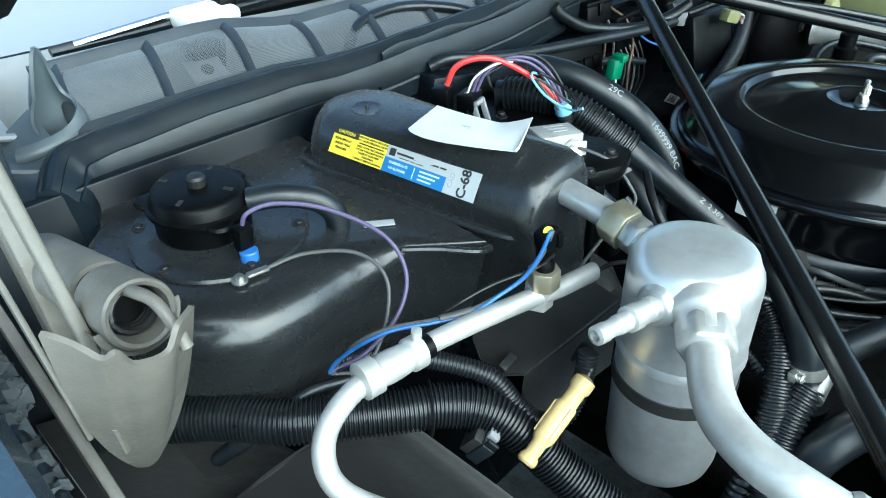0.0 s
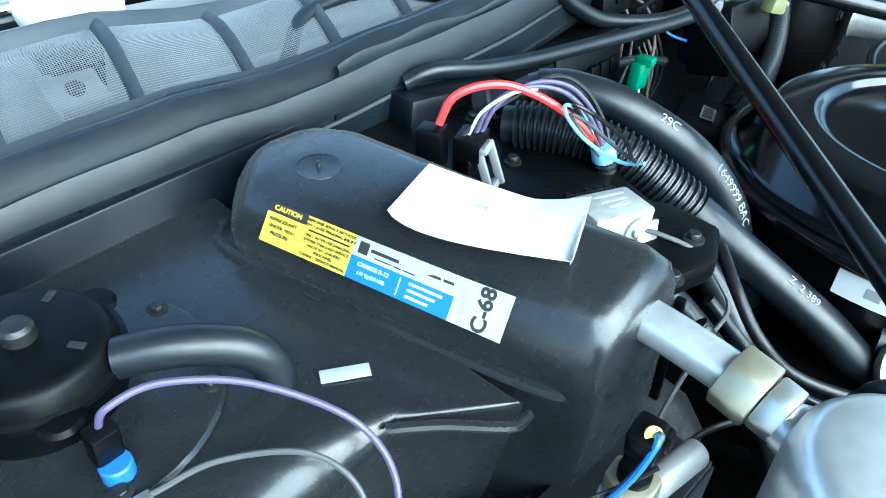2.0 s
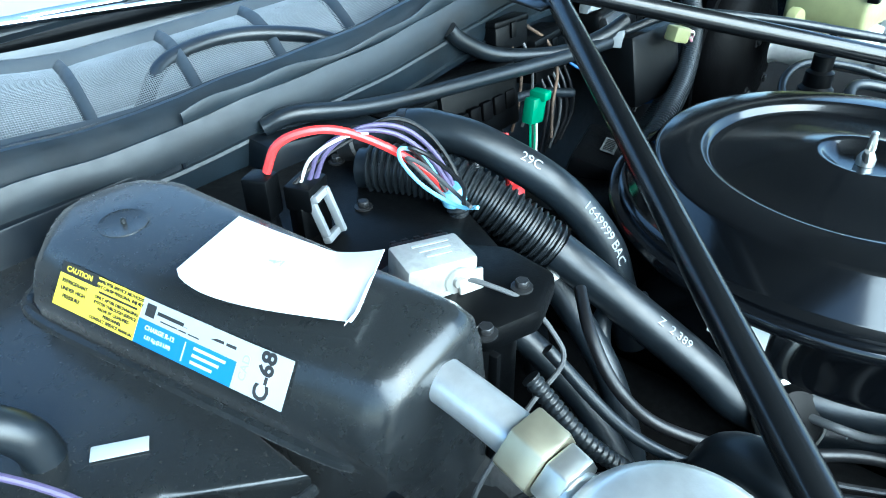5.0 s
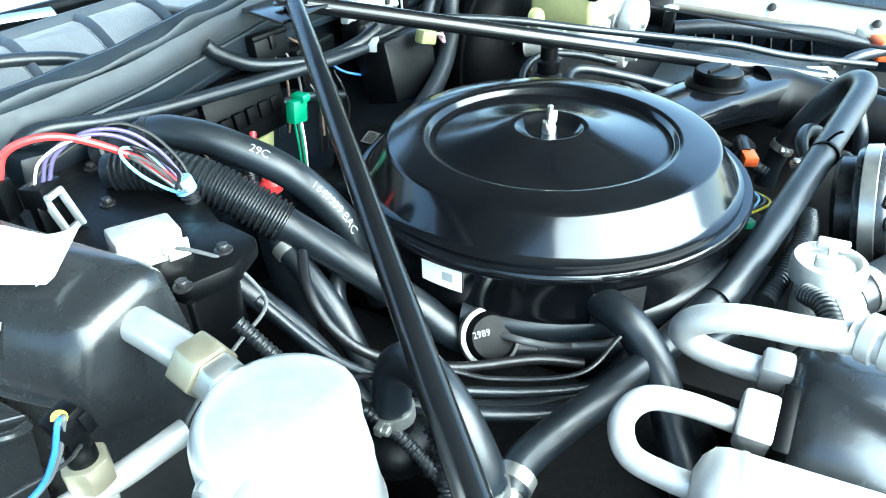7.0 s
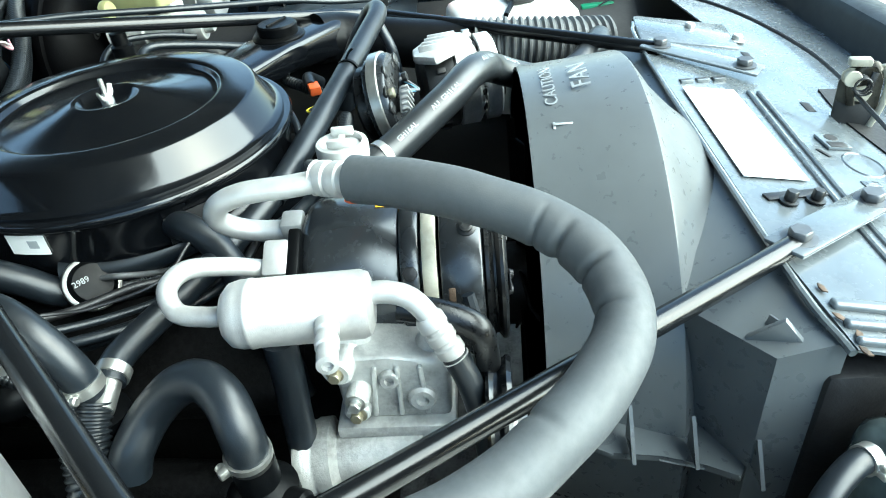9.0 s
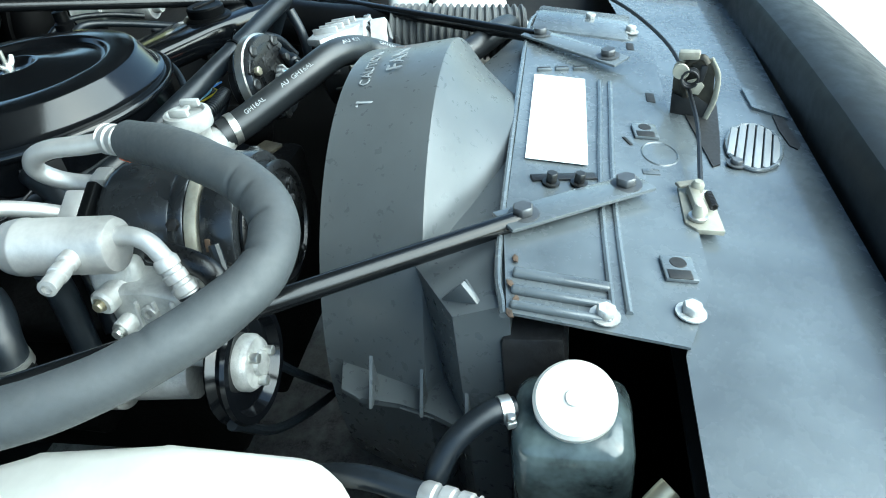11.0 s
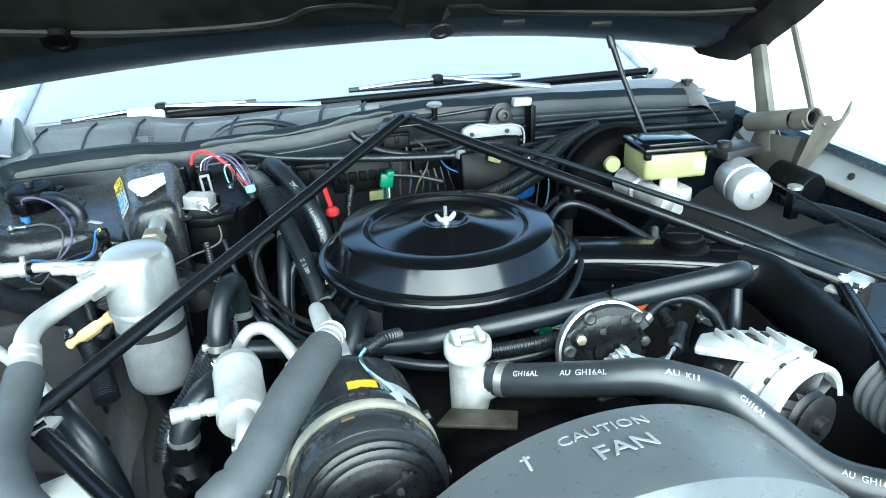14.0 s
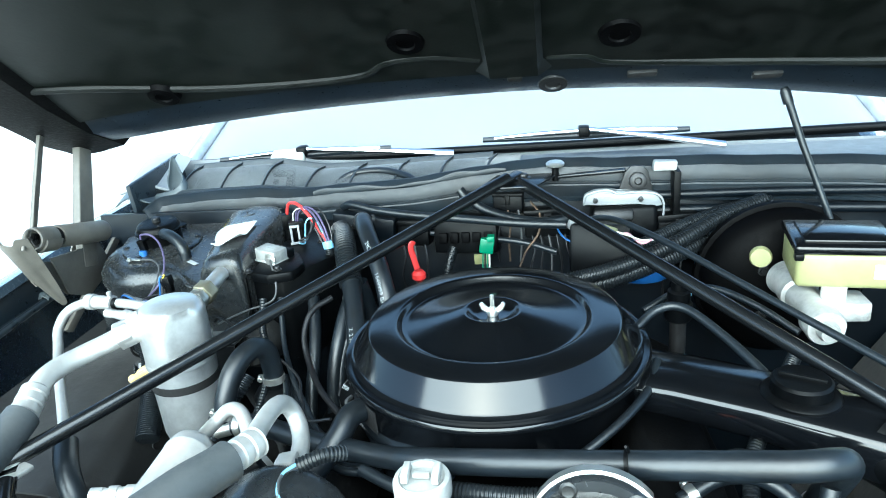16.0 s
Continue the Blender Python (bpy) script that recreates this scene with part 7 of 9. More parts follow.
SEG = [(-0.490, 0.02, 0.612, 0.298), (-0.490, 0.02, 0.612, 0.302), (-0.494, 0.02, 0.612, 0.303), (-0.55, 0.011, 0.607, 0.315), (-0.612, 0.001, 0.6005, 0.3305), (-0.617, 0.0, 0.600, 0.3310), (-0.620, 0.0, 0.600, 0.3285),
       (-0.645, 0.0, 0.604, 0.290), (-0.675, 0.0, 0.608, 0.255), (-0.72, 0.0, 0.612, 0.215), (-0.72, 0.0, 0.612, 0.205), (-0.64, 0.0, 0.602, 0.283), (-0.617, 0.0, 0.600, 0.3245), (-0.55, 0.011, 0.607, 0.311), (-0.490, 0.02, 0.612, 0.298)]
rings = [[(cx + r * math.cos(2 * math.pi * k / 112), y, cz + r * math.sin(2 * math.pi * k / 112)) for k in range(112)] for y, cx, cz, r in SEG]
part("shroud_ring", Solid().loft(rings, True), SHROUD, sh, "", 30)
BOX = [(-0.243, -0.600), (-0.357, -0.664), (-0.360, -0.716), (0.375, -0.716), (0.372, -0.690), (0.262, -0.620), (0.20, -0.606), (-0.18, -0.598)]
_nb = len(BOX)
part("shroud_box", Solid().add([(x, y, 0.36) for x, y in BOX] + [(x, y, 0.806 + (-0.62 - y) * 0.34) for x, y in BOX], [tuple(range(_nb))[::-1], tuple(range(_nb, 2 * _nb))] + [(k, (k + 1) % _nb, _nb + (k + 1) % _nb, _nb + k) for k in range(_nb)]), SHROUD, sh)
part("ledge", Solid().prism([(-0.280, -0.510), (-0.322, -0.520), (-0.336, -0.545), (-0.338, -0.590), (-0.350, -0.628), (-0.368, -0.655), (-0.355, -0.664), (-0.280, -0.640)], 0.672, 0.680, None, 0.002), SHROUD, sh, "narrow moulded ledge")
clipf = part("retainer", Solid().prism([(0, 0), (0.052, 0.002), (0.056, 0.012), (0.030, 0.040), (0.004, 0.012)], -0.003, 0.003, place((-0.352, -0.700, 0.806), 90, 0, 62), 0.001), SHROUD, sh, "triangular moulded retainer")
part("retainer_bolt", Solid().lathe([(0.006, 0), (0.006, 0.004), (0.004, 0.006), (0, 0.006)], aim((-0.338, -0.688, 0.822), (-0.6, -0.5, 0.9)), 14), ZINC, clipf)
part("retainer_rib", Solid().box((0.030, 0.003, 0.020), place((-0.330, -0.676, 0.822), 20, 0, 28), 0.001), SHROUD, clipf)
for p, s in (((-0.318, -0.562, 0.684), 0.034), ((-0.330, -0.618, 0.684), 0.030), ((-0.345, -0.668, 0.684), 0.040)):
    part("gusset", Solid().prism([(0, 0), (s, 0), (0, s * 1.3)], -0.0018, 0.0018, Matrix.Translation(p) @ rot(90, 0, 180), 0.0), SHROUD, sh)


def on_ring(a, y, r=SR):
    a = radians(a)
    return Vector((SC[0] + r * math.cos(a), y, SC[1] + r * math.sin(a)))


def ring_text(text, size, mid, y):
    v, f = letters(text, size, 0.0012)
    out = []
    for x, yy, z in v:
        out.append(on_ring(mid - math.degrees(x / SR), y + yy, SR + 0.0014 - 0.196 * (y + yy + 0.494) + z))
    return part("raised_lettering", Solid().add(out, f), RAISED_GREY, sh)


ring_text("CAUTION", 0.0205, 93.4, -0.520)
ring_text("FAN", 0.0310, 92.6, -0.556)
part("raised_arrow", Solid().box((0.003, 0.026, 0.0015), Matrix.Translation(on_ring(108.5, -0.530, SR + 0.0080)) @ rot(0, -21), 0.0005).box((0.010, 0.003, 0.0015), Matrix.Translation(on_ring(108.5, -0.518, SR + 0.0055)) @ rot(0, -21), 0.0005), RAISED_GREY, sh)
fan = thing("fan", "black cooling fan in the shroud", "fan", (0.03, -0.50, 0.40))
for k in range(7):
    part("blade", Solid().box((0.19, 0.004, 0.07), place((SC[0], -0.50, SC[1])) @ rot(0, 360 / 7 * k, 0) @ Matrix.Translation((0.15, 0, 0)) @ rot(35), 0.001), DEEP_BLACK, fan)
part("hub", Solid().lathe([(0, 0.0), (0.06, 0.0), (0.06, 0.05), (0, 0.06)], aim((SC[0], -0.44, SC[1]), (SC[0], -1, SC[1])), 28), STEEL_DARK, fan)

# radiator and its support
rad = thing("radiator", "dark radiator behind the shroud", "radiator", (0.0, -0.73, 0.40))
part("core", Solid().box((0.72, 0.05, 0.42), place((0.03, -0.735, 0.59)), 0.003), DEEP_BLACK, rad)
for x in (-0.345, 0.405):
    part("side_tank", Solid().box((0.045, 0.062, 0.44), place((x, -0.735, 0.585)), 0.012), STEEL_DARK, rad)
sup = thing("radiator_support", "satin black radiator support panel with bolts and slots", "radiator support", (0, -0.80, 0.70), kind="structure")


def sup_z(y):
    return 0.843 + (y + 0.72) * 0.16


def slab(name, outline, lift=0.0, thick=0.003, mat=None, label_=""):
    s = Solid()
    n = len(outline)
    s.add([(x, y, sup_z(y) + lift) for x, y in outline] + [(x, y, sup_z(y) + lift - thick) for x, y in outline], [tuple(range(n)), tuple(range(n, 2 * n))[::-1]] + [(k, (k + 1) % n, n + (k + 1) % n, n + k) for k in range(n)])
    return part(name, s, mat or SUPPORT, sup, label_)


slab("top_plate", [(-0.372, -0.715), (-0.25, -0.703), (0.30, -0.700), (0.42, -0.712), (0.42, -0.86), (0.30, -0.895), (-0.30, -0.895), (-0.385, -0.865)], -0.002)
slab("front_plate", [(-0.80, -0.90), (-0.60, -0.86), (-0.385, -0.862), (-0.30, -0.892), (0.30, -0.892), (0.42, -0.858), (0.82, -0.80), (0.82, -1.064), (-0.80, -1.064)], -0.012)
# No holes are cut: black slabs on the plate paint the openings' shade.
slab("catch_opening", [(0.190, -0.930), (0.084, -0.918), (-0.060, -0.934), (-0.052, -0.944), (0.028, -0.956), (0.110, -0.966), (0.200, -0.972)], -0.0098, 0.002, INK_AND_SHADE)
slab("curved_opening", [(0.104, -1.038), (0.060, -1.036), (0.018, -1.040), (0.010, -1.048), (0.022, -1.054), (0.070, -1.051), (0.108, -1.052)], -0.0098, 0.002, INK_AND_SHADE)
slab("raised_pad", [(0.185, -1.012), (0.120, -1.014), (0.095, -1.056), (0.175, -1.058)], -0.008, 0.006)
part("front_lip", Solid().tube([(-0.372, -0.712, 0.838), (-0.25, -0.700, 0.842), (0.30, -0.697, 0.843), (0.42, -0.710, 0.841)], 0.0036, 8, 6), SUPPORT, sup)
part("side_step", Solid().box((0.12, 0.16, 0.018), place((0.38, -0.785, 0.826), 9, 0, -5), 0.006), SUPPORT, sup)


def on_sup(x, y, lift=0.0, turn=0):
    """A frame on the support's sloping top."""
    return Matrix.Translation((x, y, sup_z(y) + lift)) @ rot(9.1) @ rot(0, 0, turn)


for y in (-0.804, -0.818):
    part("pressed_bead", Solid().sweep([(x, y - 0.004 * math.sin(x * 9), sup_z(y) - 0.001) for x in np.linspace(-0.355, 0.135, 14)], 0.0034, 8), SUPPORT, sup)
for x, w in ((-0.322, 0.012), (-0.346, 0.010), (-0.366, 0.008)):
    part("pressed_step", Solid().box((w, 0.088, 0.008), on_sup(x, -0.760, 0.0, -3), 0.0035, 3), SUPPORT, sup)
# Flat dark strip laid on the plate as a recess's shade.
part("dark_recess", Solid().box((0.013, 0.074, 0.0024), on_sup(-0.1405, -0.7605, -0.0005, 16), 0.001), STEEL_DARK, sup)
for x, y in ((-0.157, -0.747), (-0.151, -0.777)):
    bolt(sup, (x, y, sup_z(y)), (0, -0.16, 1), 0.0065, 0.013, True, PULLEY_STEEL)
# Slot shade drawn in black on top of the plate.
for x, y in ((0.162, -0.730), (0.171, -0.755), (0.180, -0.781)):
    part("slot", Solid().box((0.009, 0.020, 0.003), on_sup(x, y, -0.0008, 20), 0.001), INK_AND_SHADE, sup)
    part("slot_lip", Solid().box((0.004, 0.022, 0.005), on_sup(x - 0.006, y, 0.0, 20), 0.0015), SUPPORT, sup)
for x, y in ((-0.008, -0.859), (-0.284, -0.867)):
    clip = part("nut_clip", Solid().box((0.036, 0.030, 0.004), on_sup(x, y, 0.0005, 5), 0.0012), SUPPORT, sup)
    # Opening and thread hole are black pieces painting their shade.
    part("opening", Solid().box((0.013, 0.022, 0.003), on_sup(x - 0.011, y, 0.0018, 5), 0.0008), INK_AND_SHADE, clip)
    part("thread", Solid().lathe([(0, 0.001), (0.0075, 0.001), (0.0085, 0)], on_sup(x + 0.007, y, 0.0022), 18), INK_AND_SHADE, clip)
part("embossed_mark", Solid().box((0.012, 0.020, 0.003), on_sup(-0.105, -0.858, -0.002, 5), 0.001).box((0.005, 0.012, 0.004), on_sup(-0.105, -0.858, -0.002, 5), 0.001), SUPPORT, sup)
# Thin black strip as the slot's shade.
part("small_slot", Solid().box((0.020, 0.004, 0.002), on_sup(-0.036, -0.836, -0.0014, 25), 0.0006), INK_AND_SHADE, sup)
for x, y, a in ((-0.300, -0.718, 10), (-0.318, -0.722, -20), (-0.337, -0.716, 35), (-0.358, -0.722, -8), (-0.376, -0.718, 22)):
    part("rust_flake", Solid().prism([(-0.010, -0.003), (0.004, -0.005), (0.011, 0.001), (0.002, 0.005), (-0.007, 0.004)], -0.001, 0.0012, on_sup(x, y, 0.0005, a) @ Matrix.Scale(0.6, 4), 0.0004), RUST, sup, "rusty torn edge")
part("label_plate", Solid().box((0.245, 0.072, 0.0012), Matrix.Translation((0.012, -0.752, sup_z(-0.752) + 0.0008)) @ rot(9.1), 0.0004), WHITE_LABEL, sup, "blank white label")
for x, y in ((-0.344, -0.870), (0.355, -0.865), (-0.363, -0.797), (0.40, -0.80)):
    bolt(sup, (x, y, sup_z(y)), (0, -0.16, 1), 0.009, 0.010, True, CAST)
# Two more black boxes painted on for slot shade.
for x, y in ((0.29, -0.86), (0.10, -0.875)):
    part("slot", Solid().box((0.028, 0.012, 0.004), Matrix.Translation((x, y, sup_z(y) - 0.0028)) @ rot(9), 0.001), INK_AND_SHADE, sup)
part("pressed_circle", Solid().lathe([(0.026, 0), (0.028, 0.0015), (0.030, 0)], on_sup(-0.059, -0.872, -0.0022) @ Matrix.Scale(0.75, 4, (0, 1, 0)), 40), SUPPORT, sup)

lat = thing("hood_latch", "worn cream hood latch on the support", "latch", (-0.173, -0.90, 0.80))
LT = place((-0.173, -0.90, 0.812), 8, 0, 4)
part("base", Solid().prism([(-0.042, -0.018), (0.036, -0.020), (0.042, -0.006), (0.042, 0.014), (-0.030, 0.020), (-0.042, 0.010)], -0.003, 0.003, LT, 0.0012), CREAM_METAL, lat)
part("slide", Solid().box((0.052, 0.012, 0.010), LT @ Matrix.Translation((0.004, 0.002, 0.008)), 0.003), CREAM_METAL, lat)
for x, y in ((-0.022, 0.006), (0.026, -0.002)):
    post = part("post", Solid().lathe([(0.007, 0), (0.007, 0.014), (0.0045, 0.018), (0, 0.018)], LT @ Matrix.Translation((x, y, 0.002)), 16), CREAM_METAL, lat)
    part("collar", Solid().lathe([(0.007, 0), (0.010, 0.001), (0.010, 0.004), (0.007, 0.005)], LT @ Matrix.Translation((x, y, 0.003)), 16), ZINC, post)
part("finger", Solid().box((0.010, 0.030, 0.004), LT @ Matrix.Translation((0.036, 0.004, 0.010)) @ rot(0, 0, 20), 0.0015), CREAM_METAL, lat)
part("spring", Solid().sweep([LT @ Vector((-0.010 + 0.0016 * k / 4, -0.012 + 0.004 * math.cos(k * 0.9), 0.010 + 0.004 * math.sin(k * 0.9))) for k in range(70)], 0.0010, 5), STEEL_DARK, lat)
single("hood_release_cable", Solid().tube([(-0.15, -0.905, 0.825), (0.02, -0.92, 0.835), (0.20, -0.90, 0.86), (0.38, -0.80, 0.885), (0.52, -0.62, 0.89), (0.62, -0.40, 0.885), (0.66, -0.10, 0.90), (0.68, 0.2, 0.92)], 0.0028, 8), BLACK_WIRE, "thin black hood release cable", "cable")
hn = thing("hood_catch", "grimy dark hood catch with coil spring behind the header", "hood catch", (0.085, -0.94, 0.78))
HM = aim((0.085, -0.925, 0.845), (-0.5, -0.80, 0.90))
part("catch_plate", Solid().prism([(-0.024, -0.056), (0.022, -0.056), (0.028, -0.020), (0.027, 0.012), (0.018, 0.030), (0.002, 0.036), (-0.014, 0.030), (-0.024, 0.010)], -0.002, 0.002, HM, 0.001), CATCH, hn)
part("dark_shield", Solid().prism([(-0.024, -0.056), (0.020, -0.056), (0.024, -0.030), (0.006, -0.018), (-0.010, -0.022), (-0.024, -0.014)], 0.003, 0.005, HM, 0.0008), INK_AND_SHADE, hn)
part("curved_rim", Solid().tube([HM @ Vector(p) for p in ((0.018, -0.058, 0.006), (0.030, -0.022, 0.006), (0.031, 0.010, 0.006), (0.020, 0.032, 0.006))], 0.0042, 10, 6, 0.6), CREAM_METAL, hn, "pale curved rim")
part("hook", Solid().tube([HM @ Vector(p) for p in ((-0.006, -0.020, 0.008), (-0.012, 0.006, 0.010), (-0.006, 0.026, 0.010), (0.010, 0.034, 0.010), (0.018, 0.026, 0.010))], 0.0048, 10, 6, 0.6), CATCH, hn)
part("cam", Solid().prism([(-0.004, -0.014), (0.010, -0.016), (0.016, -0.004), (0.008, 0.006), (-0.006, 0.002)], 0.004, 0.009, HM, 0.001), CREAM_METAL, hn)
part("cam_link", Solid().prism([(0.006, 0.000), (0.014, 0.002), (0.018, 0.022), (0.010, 0.024)], 0.006, 0.010, HM, 0.001), STEEL_DARK, hn)
part("spring", Solid().sweep([HM @ Vector((-0.002 + 0.010 * math.cos(a), 0.010 + 0.010 * math.sin(a), 0.008 + 0.0012 * a)) for a in np.arange(0, 2 * math.pi * 3, 0.45)], 0.0016, 6), STEEL_DARK, hn)
part("roller", Solid().lathe([(0, 0), (0.0095, 0), (0.0105, 0.002), (0.0080, 0.004), (0.0080, 0.014), (0.0105, 0.016), (0.0095, 0.018), (0, 0.018)], HM @ Matrix.Translation((-0.014, 0.018, 0.004)), 20), CREAM_METAL, hn, "pale roller")
part("top_bracket", Solid().box((0.026, 0.010, 0.016), HM @ Matrix.Translation((-0.006, 0.036, 0.006)), 0.002), CREAM_METAL, hn)
part("stem", Solid().box((0.03, 0.018, 0.05), place((0.085, -0.930, 0.770)), 0.003), CATCH, hn)
vent = thing("header_vent", "oval vent with pale slats in front of the support", "vent", (0.003, -0.993, 0.787))
VM = Matrix.Translation((0.003, -0.993, sup_z(-0.993) - 0.0105)) @ rot(9.1) @ rot(0, 0, -14)
# Black oval on the plate paints the shade between the slats.
part("dark_backing", Solid().prism([(0.062 * math.cos(math.pi * k / 18), 0.032 * math.sin(math.pi * k / 18)) for k in range(36)], -0.002, 0.0, VM, 0), INK_AND_SHADE, vent)
part("rim", Solid().sweep([VM @ Vector((0.063 * math.cos(math.pi * k / 18), 0.033 * math.sin(math.pi * k / 18), 0.001)) for k in range(37)], 0.0028, 8), SUPPORT, vent)
for k in range(6):
    y = -0.0262 + 0.0105 * k
    part("slat", Solid().box((0.122 * math.sqrt(1 - (abs(y) / 0.034) ** 2), 0.0088, 0.003), VM @ Matrix.Translation((0, y, 0.0022)) @ rot(10), 0.0008), FLANGE, vent)
bolt(vent, VM @ Vector((-0.058, 0.018, 0.001)), (0, -0.16, 1), 0.0075, 0.007, True, BOLT_GREY)



# ---- driver side ----
mc = thing("master_cylinder", "aluminium brake master cylinder with yellow-green reservoir", "master cylinder", (0.47, 0.12, 0.86))
RMx = place((0.482, 0.128, 0.0), 0, 0, -8)
part("reservoir", Solid().prism([(-0.062, -0.050), (0.062, -0.050), (0.062, 0.058), (-0.062, 0.058)], 0.930, 0.982, RMx, 0.008, 3), RESERVOIR, mc, "cloudy yellow-green plastic reservoir")
part("reservoir_lid", Solid().prism([(-0.066, -0.054), (0.066, -0.054), (0.066, 0.062), (-0.066, 0.062)], 0.980, 0.994, RMx, 0.005, 3), GLOSS_BLACK, mc, "shiny black lid")
part("lid_panel", Solid().prism([(-0.052, -0.040), (0.052, -0.040), (0.052, 0.048), (-0.052, 0.048)], 0.993, 0.998, RMx, 0.002, 2), GLOSS_BLACK, mc)
part("reservoir_label", Solid().box((0.022, 0.0006, 0.020), RMx @ Matrix.Translation((0.045, -0.0505, 0.957)), 0), WHITE_LABEL, mc, "small white label")
for x in (-0.06, 0.06):
    part("lid_clip", Solid().box((0.012, 0.014, 0.010), RMx @ Matrix.Translation((x, -0.052, 0.978)), 0.002), BLACK_PLASTIC, mc)
part("cylinder", Solid().lathe([(0, 0), (0.024, 0), (0.026, 0.004), (0.026, 0.030), (0.022, 0.034), (0.022, 0.10), (0.027, 0.104), (0.027, 0.16), (0.03, 0.165)], aim((0.440, 0.030, 0.895), (0.440, 0.30, 0.90)), 28), CAST, mc)
for y in (0.085, 0.165):
    part("reservoir_neck", Solid().lathe([(0.016, 0.905), (0.016, 0.932)], place((0.465, y, 0)), 20), WHITE_PLASTIC, mc)
part("end_plug", Solid().lathe([(0, 0.018), (0.012, 0.018), (0.014, 0.012), (0.014, 0)], aim((0.44, 0.032, 0.895), (0.44, -0.2, 0.89)), 20), CAST, mc)
part("port_block", Solid().box((0.05, 0.05, 0.03), place((0.49, 0.10, 0.895)), 0.006), CAST, mc)
part("yellow_plug", Solid().lathe([(0, 0.012), (0.014, 0.012), (0.016, 0.008), (0.016, 0)], aim((0.392, 0.172, 0.945), (0.32, -0.13, 0.975)), 20), RESERVOIR, mc, "yellowed round plug")
bo = thing("brake_booster", "black round brake booster on the firewall", "brake booster", (0.46, 0.33, 0.80))
part("drum", Solid().lathe([(0, 0), (0.07, 0.004), (0.11, 0.02), (0.125, 0.04), (0.128, 0.06), (0.12, 0.10), (0.10, 0.115), (0, 0.115)], aim((0.45, 0.21, 0.865), (0.45, 0.9, 0.87)), 40), DEEP_BLACK, bo)
part("clamp_ring", Solid().lathe([(0.127, 0.052), (0.134, 0.054), (0.135, 0.060), (0.134, 0.066), (0.126, 0.068)], aim((0.45, 0.21, 0.865), (0.45, 0.9, 0.87)), 40), DEEP_BLACK, bo, "crimped edge ring")
for k in range(4):
    bolt(bo, (0.45 + 0.055 * math.cos(1.57 * k + 0.8), 0.213, 0.865 + 0.055 * math.sin(1.57 * k + 0.8)), (0, -1, 0), 0.006, 0.006)
cn = thing("pressure_canister", "pale silver ribbed hydraulic canister", "canister", (0.65, 0.10, 0.84))
part("can", Solid().lathe([(0, 0), (0.030, 0.0), (0.040, 0.006), (0.043, 0.014), (0.043, 0.030), (0.040, 0.032), (0.040, 0.038), (0.043, 0.040), (0.043, 0.080), (0.036, 0.09), (0.02, 0.094), (0, 0.094)], aim((0.64, 0.055, 0.888), (0.66, 0.20, 0.905)), 36), ALU, cn)
part("boss", Solid().lathe([(0, 0.008), (0.008, 0.008), (0.010, 0)], aim((0.64, 0.056, 0.888), (0.62, -0.1, 0.87)), 16), ALU, cn)
part("mount", Solid().box((0.10, 0.06, 0.02), place((0.665, 0.16, 0.945), 0, 0, 10), 0.005), STEEL_DARK, cn)
part("mount_bolt", Solid().lathe([(0.014, 0), (0.014, 0.01), (0.008, 0.012), (0, 0.012)], place((0.64, 0.16, 0.955)), 20), STEEL_DARK, cn)
part("post", Solid().box((0.02, 0.02, 0.06), place((0.70, 0.02, 0.87)), 0.003), BLACK_PLASTIC, cn)
part("post_cap", Solid().lathe([(0.014, 0), (0.014, 0.006), (0.009, 0.008), (0, 0.008)], place((0.70, 0.02, 0.90)), 16), ZINC, cn)
part("motor", Solid().lathe([(0, 0), (0.030, 0), (0.033, 0.004), (0.033, 0.09), (0, 0.09)], aim((0.755, 0.03, 0.885), (0.74, 0.2, 0.90)), 24), BLACK_PLASTIC, cn)

wm = thing("wiper_motor", "silver-grey wiper motor bracket under the cowl", "wiper motor", (0.25, 0.37, 0.95))
WMX = Matrix.Translation((0.208, 0.358, 0.0)) @ rot(90)
part("cover_plate", Solid().prism([(-0.070, 0.980), (-0.067, 1.000), (-0.050, 1.008), (-0.026, 1.010), (-0.008, 1.002), (0.010, 1.004), (0.040, 1.004), (0.060, 0.998), (0.068, 0.976), (0.052, 0.974), (0.026, 0.984), (-0.004, 0.978), (-0.036, 0.984)], 0.0, 0.014, WMX, 0.003), FLANGE, wm, "dull silver stamped cover")
part("cover_rim", Solid().tube([(0.140, 0.342, 0.988), (0.146, 0.342, 1.002), (0.180, 0.342, 1.009), (0.200, 0.342, 1.001), (0.222, 0.342, 1.003), (0.262, 0.342, 0.999), (0.276, 0.342, 0.984), (0.276, 0.342, 0.955), (0.270, 0.342, 0.935)], 0.0020, 8), FLANGE, wm, "bright folded edge")
part("bracket", Solid().prism([(-0.012, 0.985), (0.056, 0.985), (0.044, 1.036), (0.034, 1.046), (0.014, 1.046), (0.004, 1.034)], -0.006, 0.000, WMX, 0.002), STEEL_DARK, wm)
for x in (-0.048, 0.030):
    part("cover_bolt", Solid().prism(hexagon(0.005), 0, 0.005, aim((0.208 + x, 0.3445, 0.990), (0.208 + x, 0, 1.0)), 0.0008), STEEL_DARK, wm)
part("boss", Solid().lathe([(0.005, 0.004), (0.005, 0), (0.015, 0), (0.015, 0.012), (0.012, 0.014), (0.007, 0.014), (0.005, 0.008)], aim((0.234, 0.358, 1.020), (0.23, 0.0, 1.06)), 20), STEEL_DARK, wm, "dark steel boss")
